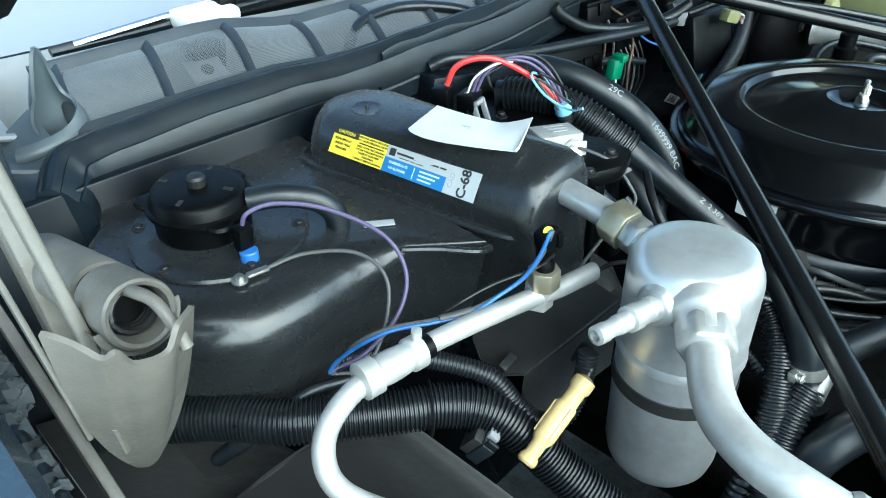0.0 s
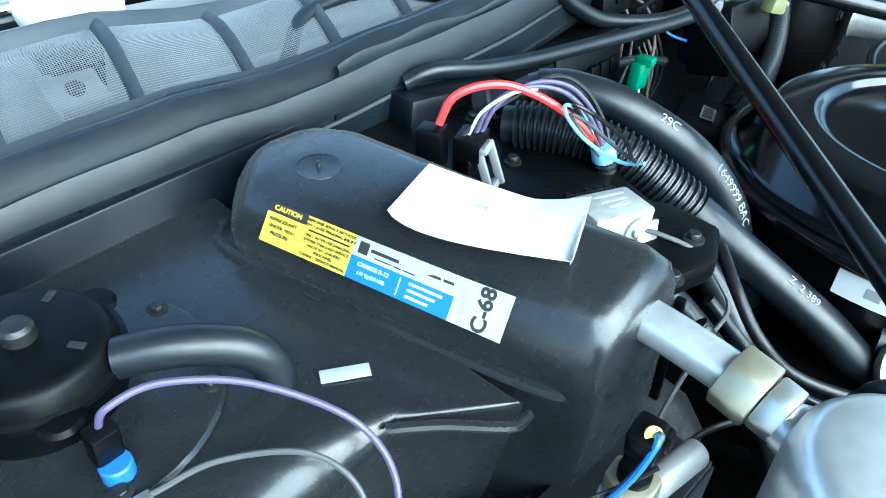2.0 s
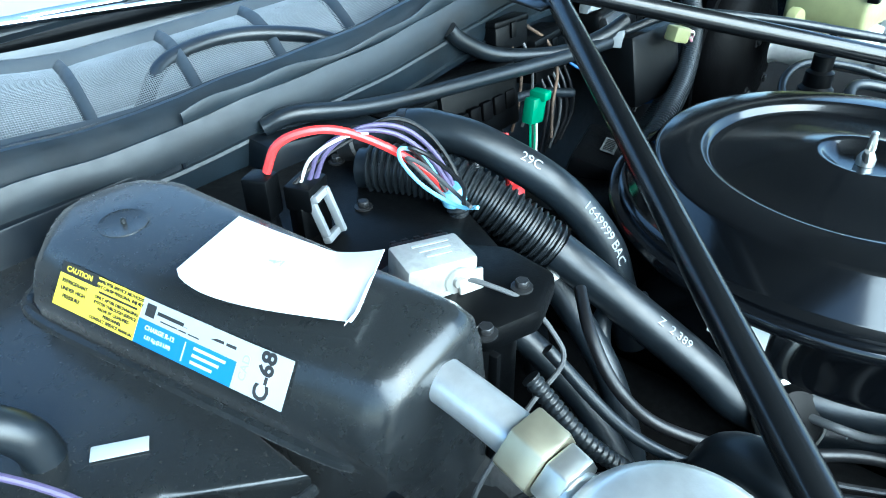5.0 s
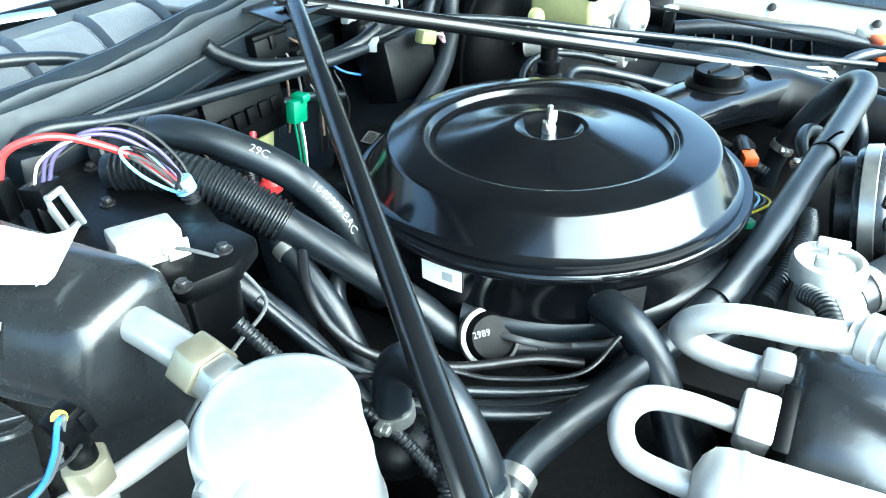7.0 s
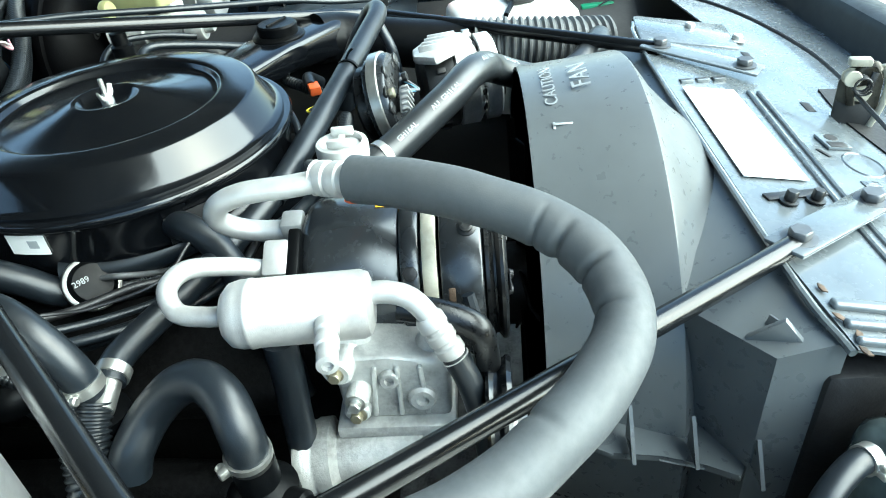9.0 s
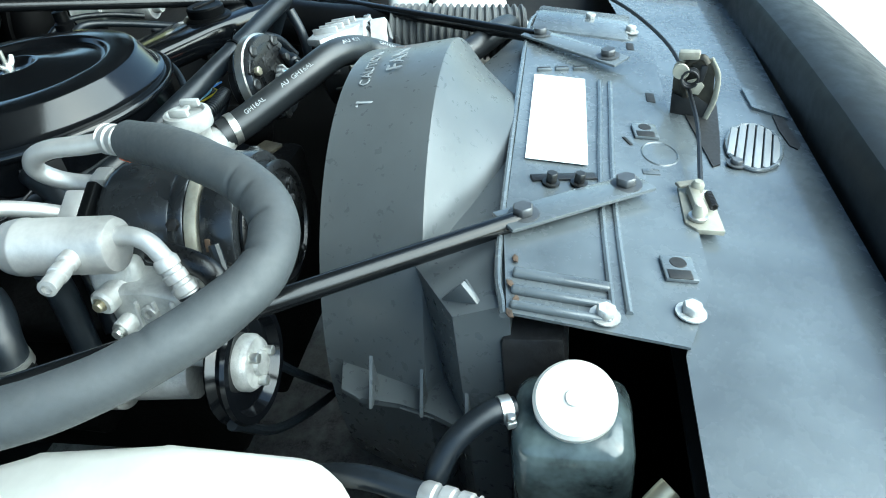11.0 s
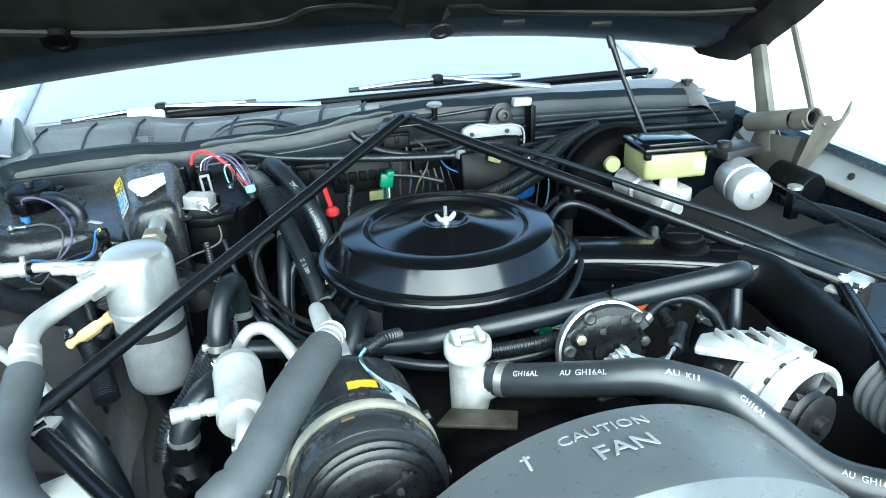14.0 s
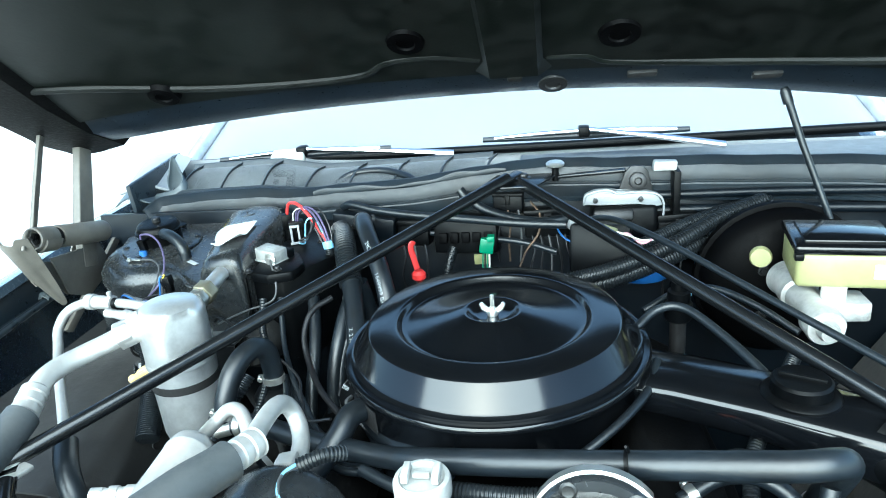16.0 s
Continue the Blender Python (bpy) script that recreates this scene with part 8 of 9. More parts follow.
part("cover", Solid().box((0.115, 0.040, 0.060), place((0.210, 0.352, 0.948), -8, 0, 3), 0.010, 3), BLACK_PLASTIC, wm)
part("cover_step", Solid().box((0.070, 0.030, 0.022), place((0.190, 0.340, 0.962), -20, 0, 3), 0.006), STEEL_DARK, wm)
part("crank", Solid().box((0.12, 0.014, 0.006), place((0.155, 0.375, 1.032), 0, -5, -8), 0.002), BRACE_BLACK, wm)
part("clip", Solid().prism([(-0.020, -0.004), (0.020, -0.004), (0.022, 0.012), (-0.018, 0.014)], -0.010, 0.010, place((0.280, 0.368, 1.038), 90), 0.003), RELAY_CAN, wm, "pale bent clip")
part("shade_plate", Solid().box((0.012, 0.05, 0.10), place((0.300, 0.372, 0.985)), 0.002), BLACK_PLASTIC, wm)

pk = thing("firewall_connector", "cream connector with pink wires", "connector", (0.175, 0.245, 0.95))
part("body", Solid().box((0.026, 0.018, 0.018), place((0.174, 0.243, 0.966), 0, 15, -20), 0.003), RESERVOIR, pk)
for k in range(4):
    part("pink_lead", Solid().tube([(0.184, 0.240, 0.968 - 0.003 * k), (0.205, 0.236 + 0.003 * k, 0.962), (0.228, 0.244, 0.950 - 0.002 * k), (0.255, 0.262, 0.944 + 0.002 * k)], 0.0018, 8), PINK if k % 2 else WHITE_PLASTIC, pk)
part("carrier", Solid().box((0.10, 0.06, 0.085), place((0.165, 0.285, 0.925), -12, 0, -8), 0.006), BLACK_PLASTIC, pk)
gc = thing("green_connector", "green plug with wires on the firewall", "connector", (-0.038, 0.305, 0.89))
part("body", Solid().box((0.026, 0.014, 0.028), place((-0.034, 0.308, 0.925), 0, 10, 0), 0.003), GREEN, gc)
part("comb", Solid().box((0.014, 0.020, 0.010), place((-0.026, 0.306, 0.940)), 0.002), GREEN, gc)
for k, c in enumerate((GREEN, BLACK_WIRE, GREEN, WHITE_PLASTIC)):
    part("lead", Solid().tube([(-0.042 + 0.004 * k, 0.307, 0.912), (-0.044 + 0.004 * k, 0.304, 0.88), (-0.05 + 0.003 * k, 0.30, 0.83)], 0.0015, 6), c, gc)
single("yellow_tag", Solid().box((0.028, 0.003, 0.022), place((-0.05, 0.352, 0.882), 10), 0.0005), RESERVOIR, "small pale yellow tag on the firewall wiring", "tag")
fb = thing("fuse_block", "black connector block on the firewall", "fuse block", (-0.06, 0.37, 0.89))
part("body", Solid().box((0.12, 0.05, 0.07), place((-0.075, 0.368, 0.930), -8, 0, -5), 0.005), BLACK_PLASTIC, fb)
for k in range(5):
    part("socket", Solid().box((0.016, 0.008, 0.02), place((-0.118 + 0.021 * k, 0.341, 0.930), -8, 0, -5), 0.002), DEEP_BLACK, fb)
part("tail_loom", Solid().corrugated([(-0.10, 0.345, 0.91), (-0.11, 0.33, 0.88), (-0.12, 0.31, 0.83)], 0.009), LOOM, fb)
ds = thing("dipstick", "red dipstick handle on a tube", "dipstick", (-0.155, 0.26, 0.80))
part("handle", Solid().tube([(-0.158, 0.262, 0.955), (-0.163, 0.259, 0.945), (-0.160, 0.258, 0.925), (-0.155, 0.257, 0.905)], 0.006, 10, 8, 0.6), RED, ds)
part("collar", Solid().lathe([(0.009, 0), (0.013, 0.004), (0.013, 0.012), (0.008, 0.018)], place((-0.153, 0.256, 0.884)), 18), RED, ds)
part("tube", Solid().tube([(-0.153, 0.256, 0.89), (-0.15, 0.25, 0.82), (-0.15, 0.24, 0.72)], 0.005, 8), STEEL_DARK, ds)
bc = thing("control_module", "black control box with a barcode sticker", "control box", (0.02, 0.24, 0.82))
part("body", Solid().box((0.10, 0.07, 0.05), place((0.02, 0.245, 0.855), 12, 0, 15), 0.008), BLACK_PLASTIC, bc)
part("cover_disc", Solid().lathe([(0, 0.012), (0.05, 0.011), (0.062, 0.004), (0.062, -0.006)], place((-0.065, 0.225, 0.858), -6, 10, 0), 32), BLACK_PLASTIC, bc)
part("barcode", Solid().box((0.034, 0.016, 0.0006), place((0.018, 0.24, 0.882), 12, 0, 15), 0), PLEAT, bc, "silver barcode sticker")
for k in range(7):
    part("print_bar", Solid().box((0.0018, 0.011, 0.0004), place((0.018, 0.24, 0.8828), 12, 0, 15) @ Matrix.Translation((-0.012 + 0.004 * k, 0, 0)), 0), INK_AND_SHADE, bc)
single("distributor_cap", Solid().lathe([(0.050, 0), (0.053, 0.01), (0.048, 0.040), (0.035, 0.052), (0, 0.054)], place((0.235, 0.315, 0.862)), 28), DISTRIB_BLUE, "dark blue distributor cap behind the air cleaner", "distributor")

# rear looms and hoses
hl = thing("wiring_loom", "black corrugated loom running behind the air cleaner", "wiring loom", (0.25, 0.25, 0.88))
part("upper_loom", Solid().corrugated([(0.03, 0.21, 0.88), (0.10, 0.215, 0.892), (0.20, 0.235, 0.91), (0.29, 0.265, 0.938), (0.36, 0.30, 0.965), (0.44, 0.33, 0.985)], 0.013, 0.005), LOOM, hl)
part("lower_loom", Solid().corrugated([(0.08, 0.235, 0.86), (0.18, 0.245, 0.88), (0.27, 0.27, 0.905), (0.36, 0.31, 0.93), (0.44, 0.34, 0.95)], 0.015, 0.005), LOOM, hl)
vh = thing("vacuum_hose", "grey-black vacuum hose along the firewall", "hose", (-0.1, 0.34, 0.95))
part("hose_body", Solid().tube([(-0.318, 0.392, 0.984), (-0.296, 0.378, 0.992), (-0.244, 0.362, 0.983), (-0.183, 0.351, 0.976), (-0.114, 0.338, 0.972), (0.028, 0.312, 0.964), (0.108, 0.298, 0.963)], 0.0075, 12), RUBBER, vh)
part("clip", Solid().box((0.02, 0.02, 0.02), place((0.120, 0.296, 0.966), 0, 0, 20), 0.003), GREY_PLASTIC, vh)
vh2 = thing("vacuum_hose", "short curved vacuum hose under the apex", "hose", (0.03, 0.34, 0.95))
part("hose_body", Solid().tube([(-0.085, 0.382, 1.010), (-0.072, 0.375, 0.996), (-0.029, 0.358, 0.973), (0.049, 0.328, 0.961), (0.10, 0.305, 0.970), (0.13, 0.29, 0.985)], 0.0085, 12), RUBBER, vh2)
single("vacuum_hose", Solid().tube([(0.13, 0.29, 0.972), (0.18, 0.245, 0.988), (0.25, 0.16, 0.978), (0.33, 0.06, 0.955), (0.40, -0.03, 0.935), (0.47, -0.12, 0.915), (0.53, -0.20, 0.89), (0.60, -0.32, 0.87)], 0.0052, 10), RUBBER, "long thin black hose beside the strut", "hose")
single("vacuum_hose", Solid().tube([(0.19, 0.03, 0.895), (0.225, 0.055, 0.915), (0.26, 0.05, 0.920), (0.30, 0.0, 0.905), (0.335, -0.06, 0.885), (0.345, -0.09, 0.875)], 0.0062, 10), RUBBER, "curved vacuum hose by the air cleaner", "hose")
tv = thing("vacuum_valve", "small black vacuum valve beside the air cleaner", "valve", (0.235, 0.09, 0.88))
part("body", Solid().lathe([(0.018, 0.88), (0.020, 0.884), (0.020, 0.905), (0.016, 0.909), (0.016, 0.925), (0.012, 0.928), (0.012, 0.945), (0, 0.947)], place((0.262, 0.097, 0)), 20), BLACK_PLASTIC, tv)
part("foot", Solid().lathe([(0.012, 0.76), (0.012, 0.88)], place((0.262, 0.097, 0)), 14), STEEL_DARK, tv)

# hoses between strut and compressor
uh = thing("heater_return_hose", "bent black rubber hose with two clamps", "hose", (-0.35, -0.05, 0.82))
part("hose_body", Solid().tube([(-0.366, -0.0985, 0.826), (-0.3655, -0.0945, 0.858), (-0.359, -0.075, 0.889), (-0.349, -0.051, 0.9055), (-0.340, -0.029, 0.9065), (-0.334, -0.011, 0.892), (-0.333, -0.004, 0.862), (-0.334, -0.004, 0.830)], 0.0150, 18), RUBBER, uh)
clamp(uh, (-0.366, -0.097, 0.843), (0.02, 0.12, 1), 0.0153)
clamp(uh, (-0.3335, -0.004, 0.842), (0.0, 0.02, 1), 0.0153)
part("tee_body", Solid().lathe([(0.016, 0.77), (0.019, 0.775), (0.019, 0.80), (0.024, 0.802), (0.024, 0.810), (0.014, 0.812), (0.014, 0.83)], place((-0.367, -0.100, 0)), 20), BLACK_PLASTIC, uh)
part("valve_disc", Solid().lathe([(0.010, 0.785), (0.020, 0.792), (0.031, 0.800), (0.033, 0.808), (0.033, 0.816), (0.028, 0.824), (0.016, 0.829), (0.015, 0.838)], place((-0.334, -0.004, 0)), 28), BLACK_PLASTIC, uh)
bh = thing("bypass_hose", "black rubber hose with zinc clamp", "hose", (-0.3, -0.1, 0.80))
part("hose_body", Solid().tube([(-0.352, -0.108, 0.828), (-0.330, -0.108, 0.834), (-0.290, -0.122, 0.836), (-0.235, -0.146, 0.838), (-0.180, -0.168, 0.842), (-0.130, -0.186, 0.846), (-0.095, -0.200, 0.852)], 0.0135, 16), RUBBER, bh)
clamp(bh, (-0.342, -0.108, 0.831), (1, -0.05, 0.2), 0.0138)
part("stub", Solid().lathe([(0.010, 0), (0.010, 0.03)], aim((-0.378, -0.110, 0.822), (-0.34, -0.108, 0.832)), 14), ZINC, bh)
u2 = thing("coolant_hose", "S-bent black coolant hose with zinc clamps", "hose", (-0.38, -0.17, 0.78))
part("hose_body", Solid().tube([(-0.405, -0.128, 0.775), (-0.398, -0.135, 0.795), (-0.378, -0.150, 0.815), (-0.368, -0.175, 0.836), (-0.372, -0.200, 0.846), (-0.388, -0.222, 0.842), (-0.408, -0.236, 0.822), (-0.416, -0.240, 0.79)], 0.0175, 18), RUBBER, u2)
clamp(u2, (-0.4135, -0.2385, 0.802), (0.05, 0.05, -1), 0.0178)
part("valve_body", Solid().lathe([(0, 0.74), (0.026, 0.74), (0.030, 0.744), (0.030, 0.762), (0.024, 0.768), (0.018, 0.775), (0.018, 0.80)], place((-0.417, -0.241, 0)), 24), BLACK_PLASTIC, u2)
part("valve_knob", Solid().lathe([(0.014, 0), (0.014, 0.016), (0.011, 0.019), (0, 0.019)], aim((-0.425, -0.262, 0.755), (-0.46, -0.35, 0.76)), 20), BLACK_PLASTIC, u2)
part("corrugated_sleeve", Solid().corrugated([(-0.372, -0.104, 0.828), (-0.390, -0.102, 0.808), (-0.408, -0.104, 0.785), (-0.432, -0.111, 0.760), (-0.453, -0.122, 0.735), (-0.465, -0.14, 0.70)], 0.0150, 0.006), LOOM, u2)
single("air_tube", Solid().tube([(-0.345, -0.262, 0.862), (-0.343, -0.260, 0.82), (-0.345, -0.258, 0.78), (-0.35, -0.255, 0.70)], 0.0145, 14), RUBBER, "upright grey-black rubber tube under the muffler", "hose")
lw = thing("spark_plug_leads", "bundled black ignition leads with white print", "ignition leads", (-0.25, -0.05, 0.80))
for k in range(4):
    line = [(-0.330 + 0.004 * k, 0.02 - 0.006 * k, 0.826 + 0.003 * k), (-0.290, -0.030 - 0.012 * k, 0.814 + 0.004 * k), (-0.245, -0.085 - 0.012 * k, 0.800 + 0.004 * k), (-0.190, -0.130 - 0.012 * k, 0.800 + 0.003 * k), (-0.13, -0.15 - 0.010 * k, 0.815)]
    part("lead", Solid().tube(line, 0.0052 if k else 0.009, 10), RUBBER, lw)
    if k == 2:
        hose_print(lw, spline(line, 8), 0.0052, "--- --- 8MM", 0.006, 0.6, (-0.3, -0.4, 0.86))
single("lower_air_hose", Solid().tube([(-0.195, 0.006, 0.836), (-0.180, -0.05, 0.830), (-0.150, -0.105, 0.832), (-0.10, -0.165, 0.838), (-0.04, -0.205, 0.845)], 0.0165, 16), RUBBER, "black hose under the front of the air cleaner", "hose")
single("black_lead", Solid().tube([(-0.452, 0.07, 0.90), (-0.42, 0.05, 0.91), (-0.30, -0.01, 0.86), (-0.27, -0.06, 0.845), (-0.24, -0.12, 0.85), (-0.20, -0.14, 0.865)], 0.002, 8), BLACK_WIRE, "thin black lead crossing to the compressor", "wire")
cc = thing("compressor_wire", "grey twin wire with a corrugated plug to the compressor", "wiring", (-0.16, -0.30, 0.90))
part("sleeve", Solid().corrugated([(-0.140, -0.262, 0.908), (-0.160, -0.275, 0.914), (-0.185, -0.285, 0.908)], 0.0085, 0.004), LOOM, cc)
for k in range(2):
    part("lead", Solid().tube([(-0.185, -0.286, 0.908 + 0.004 * k), (-0.195, -0.305, 0.912), (-0.190, -0.330, 0.908), (-0.175 + 0.006 * k, -0.355, 0.895), (-0.170, -0.372, 0.885)], 0.0018, 8), LIGHT_BLUE if k else GREY_WIRE, cc)
part("plug", Solid().box((0.018, 0.030, 0.010), place((-0.168, -0.375, 0.888), 20, 0, 10), 0.002), GREY_PLASTIC, cc)
rc = thing("red_connector", "bright red connector beside the engine", "connector", (0.25, -0.186, 0.82))
part("body", Solid().box((0.030, 0.018, 0.014), place((0.248, -0.186, 0.838), 0, 0, 20), 0.003), ORANGE, rc)
part("tail", Solid().tube([(0.255, -0.18, 0.838), (0.29, -0.17, 0.84), (0.32, -0.18, 0.82)], 0.010, 12), RUBBER, rc)
gw2 = thing("coolant_sensor_wires", "green plug and blue wires by the air cleaner", "wiring", (0.12, -0.19, 0.83))
part("green_plug", Solid().box((0.022, 0.012, 0.010), place((0.085, -0.205, 0.835), 0, 10, 30), 0.002), GREEN, gw2)
for k, c in enumerate((BLUE, LIGHT_BLUE, BLACK_WIRE, YELLOW_LABEL)):
    part("lead", Solid().tube([(0.095, -0.20, 0.835), (0.13, -0.205 - 0.006 * k, 0.842), (0.17, -0.20 + 0.004 * k, 0.835), (0.21, -0.19, 0.825)], 0.0016, 6), c, gw2)

# front corners
wb3 = thing("coolant_bottle", "milky white plastic overflow bottle", "bottle", (-0.55, -0.42, 0.55))
part("bottle", Solid().prism([(-0.66, -0.24), (-0.53, -0.19), (-0.478, -0.30), (-0.462, -0.42), (-0.468, -0.56), (-0.50, -0.60), (-0.66, -0.60)], 0.55, 0.772, None, 0.025, 3), WHITE_PLASTIC, wb3)
ws = thing("filler_bottle", "stained translucent filler bottle with white cap and hose", "bottle", (-0.43, -0.77, 0.58))
part("neck_body", Solid().box((0.095, 0.10, 0.20), place((-0.425, -0.77, 0.685)), 0.022, 3), ANTIFREEZE, ws)
part("cap", Solid().lathe([(0.030, -0.012), (0.034, -0.010), (0.034, 0.004), (0.031, 0.007), (0.008, 0.007), (0.007, 0.009), (0, 0.009)], aim((-0.428, -0.772, 0.797), (-0.55, -0.77, 1.1)), 36), WHITE_PLASTIC, ws, "round white cap")
part("hose", Solid().tube([(-0.42, -0.722, 0.775), (-0.43, -0.70, 0.778), (-0.452, -0.672, 0.765), (-0.475, -0.655, 0.735), (-0.485, -0.65, 0.68), (-0.49, -0.645, 0.62)], 0.0105, 14), RUBBER, ws)
clamp(ws, (-0.423, -0.714, 0.777), (-0.4, 0.9, 0.1), 0.0108)
for k in range(2):
    cpipe = thing("condenser_line", "refrigerant line with brass hex union", "pipe", (-0.5, -0.72, 0.72))
    o = Vector((-0.030 * k, -0.010 * k, -0.006 * k))
    A = [Vector(p) + o for p in ((-0.475, -0.58, 0.745), (-0.490, -0.65, 0.748), (-0.505, -0.70, 0.752), (-0.515, -0.75, 0.755))]
    part("hose", Solid().tube([A[0] + Vector((0.01, 0.12, -0.04)), A[0], A[1]], 0.0105, 14), RUBBER, cpipe)
    crimp(cpipe, A[1], A[2], 0.0125)
    part("pipe", Solid().tube([A[2], A[3], A[3] + Vector((-0.004, -0.02, 0.001))], 0.0085, 14), ALU_MATTE, cpipe)
    part("hex_nut", Solid().prism(hexagon(0.0155), 0, 0.026, aim(A[3], A[3] + Vector((-0.006, -0.05, 0.004))), 0.0014), BRASS, cpipe, "brass hex nut")
    part("bent_pipe", Solid().tube([A[3] + Vector((-0.003, -0.024, 0.001)), A[3] + Vector((0.0, -0.06, 0.01)), A[3] + Vector((0.02, -0.09, 0.03))], 0.009, 14), BRASS, cpipe)

bat = thing("coolant_reservoir", "white coolant reservoir with black strap and cap", "reservoir", (0.60, -0.52, 0.62))
part("tank", Solid().prism([(0.53, -0.41), (0.66, -0.38), (0.765, -0.50), (0.73, -0.62), (0.545, -0.645), (0.50, -0.54)], 0.64, 0.838, None, 0.022, 3), WHITE_PLASTIC, bat)
part("strap", Solid().sweep(spline([(0.52, -0.50, 0.842), (0.60, -0.52, 0.845), (0.68, -0.54, 0.845)], 6), 0.005, 8), BLACK_PLASTIC, bat)
part("cap", Solid().box((0.06, 0.05, 0.016), place((0.615, -0.53, 0.847), 0, 0, 20), 0.006), STEEL_DARK, bat)
bl = thing("battery_cable", "orange terminal cover on thick black cables", "battery cable", (0.78, -0.36, 0.80))
part("terminal_cover", Solid().prism([(-0.048, -0.024), (0.040, -0.032), (0.052, 0.016), (0.020, 0.026), (-0.036, 0.028)], 0, 0.038, place((0.790, -0.355, 0.828), 0, 4, -55), 0.008, 3), ORANGE, bl, "orange plastic terminal cover")
part("cable", Solid().tube([(0.785, -0.315, 0.846), (0.775, -0.24, 0.862), (0.75, -0.15, 0.868), (0.725, -0.06, 0.872), (0.70, 0.01, 0.868)], 0.013, 14), RUBBER, bl)
part("cable", Solid().tube([(0.845, -0.48, 0.845), (0.80, -0.43, 0.858), (0.73, -0.37, 0.868), (0.65, -0.30, 0.868), (0.60, -0.27, 0.862)], 0.009, 12), RUBBER, bl)
part("cable_clip", Solid().box((0.006, 0.02, 0.035), place((0.805, -0.30, 0.855)), 0.001), ZINC, bl)
tw = thing("strut_tower", "black inner fender with dusty cover and ribs", "inner fender", (0.72, -0.1, 0.75))
part("cover", Solid().sheet(lambda u, v: (0.58 + 0.24 * u, 0.02 - 0.34 * v, 0.79 + 0.035 * math.sin(math.pi * u) * math.sin(math.pi * min(1, v * 1.2)) + 0.02 * u), 16, 14, 0.004), BODY_BLACK, tw)
for k in range(7):
    part("rib", Solid().prism([(0, 0), (0.03, 0), (0.015, 0.035)], -0.0015, 0.0015, Matrix.Translation((0.80, -0.02 - 0.035 * k, 0.815)) @ rot(90, 0, 35), 0), BLACK_PLASTIC, tw)
sg = thing("side_lamp_panel", "black lamp panel with an oval opening and plugs", "lamp panel", (0.79, -0.69, 0.70))
part("panel", Solid().box((0.008, 0.24, 0.13), place((0.806, -0.690, 0.768), 0, -8, 3), 0.003), BODY_BLACK, sg)
# Black oval fills the panel with the opening's shade.
part("opening", Solid().lathe([(0, 0.002), (0.056, 0.002), (0.060, 0)], aim((0.800, -0.672, 0.772), (0, -0.70, 0.88)) @ Matrix.Scale(0.42, 4, (0, 1, 0)), 32), INK_AND_SHADE, sg)
part("opening_rim", Solid().sweep([(0.7965, -0.672 + 0.064 * math.cos(2 * math.pi * k / 32), 0.772 + 0.029 * math.sin(2 * math.pi * k / 32)) for k in range(33)], 0.0034, 8), STEEL_DARK, sg, "worn raised rim")
part("green_cap", Solid().box((0.020, 0.074, 0.014), place((0.775, -0.712, 0.766), 0, 0, 8), 0.004), GREEN, sg, "green plastic connector")
part("green_cap", Solid().box((0.018, 0.056, 0.012), place((0.752, -0.722, 0.742), 0, 0, 14), 0.004), GREEN, sg, "green plastic connector")
for y, z, mt in ((-0.585, 0.815, WHITE_PLASTIC), (-0.632, 0.812, RESERVOIR), (-0.756, 0.790, WHITE_PLASTIC)):
    part("bulb_plug", Solid().lathe([(0.006, 0), (0.007, 0.002), (0.007, 0.010), (0.004, 0.014), (0, 0.0145)], aim((0.798, y, z), (0.5, y - 0.1, z + 0.05)), 14), mt, sg)
    part("plug_lead", Solid().tube([(0.786, y, z), (0.770, y + 0.010, z - 0.006), (0.765, y + 0.040, z - 0.020), (0.775, y + 0.07, z - 0.05)], 0.0018, 6), BLACK_WIRE, sg)
an = thing("hood_cable_rod", "thin black rod standing up to the hood", "rod", (0.515, 0.26, 0.97))
part("rod", Solid().sweep([(0.455, 0.308, 1.155), (0.478, 0.293, 1.085), (0.518, 0.258, 0.97)], [0.006, 0.0055, 0.005], 10), RUBBER, an)
part("tip", Solid().lathe([(0.008, 0), (0.008, 0.02), (0.005, 0.026)], aim((0.456, 0.307, 1.148), (0.44, 0.315, 1.2)), 14), RUBBER, an)
bump = thing("rubber_bumper", "small black rubber stop on a bright plate", "bumper", (0.76, 0.46, 0.98))
part("plate", Solid().sheet(lambda u, v: (0.70 + 0.08 * u, 0.36 + 0.10 * v, 0.995 + 0.02 * v + 0.02 * math.sin(3 * u) - 0.05 * u * (1 - v)), 8, 8, 0.002), PRIMER, bump)
part("stop", Solid().lathe([(0.006, 0), (0.006, 0.02), (0.014, 0.022), (0.014, 0.03), (0, 0.032)], place((0.735, 0.44, 1.01)), 16), RUBBER, bump)


# ---- small hoses, looms and boxes between the engine and the walls ----
def hose_thing(name, label, category, pts, r, mat=None, ribbed=False, ends=0):
    """A loose hose or loom of its own, with bands at its ends where it has them."""
    h = thing(name, label, category, pts[0])
    part("hose_body", Solid().corrugated(pts, r, 0.0046) if ribbed else Solid().tube(pts, r, 12), mat or (LOOM if ribbed else RUBBER), h)
    p = [Vector(q) for q in pts]
    if ends > 0:
        clamp(h, p[0].lerp(p[1], 0.3), p[1] - p[0], r + 0.0002)
    if ends > 1:
        clamp(h, p[-1].lerp(p[-2], 0.3), p[-2] - p[-1], r + 0.0002)
    return h


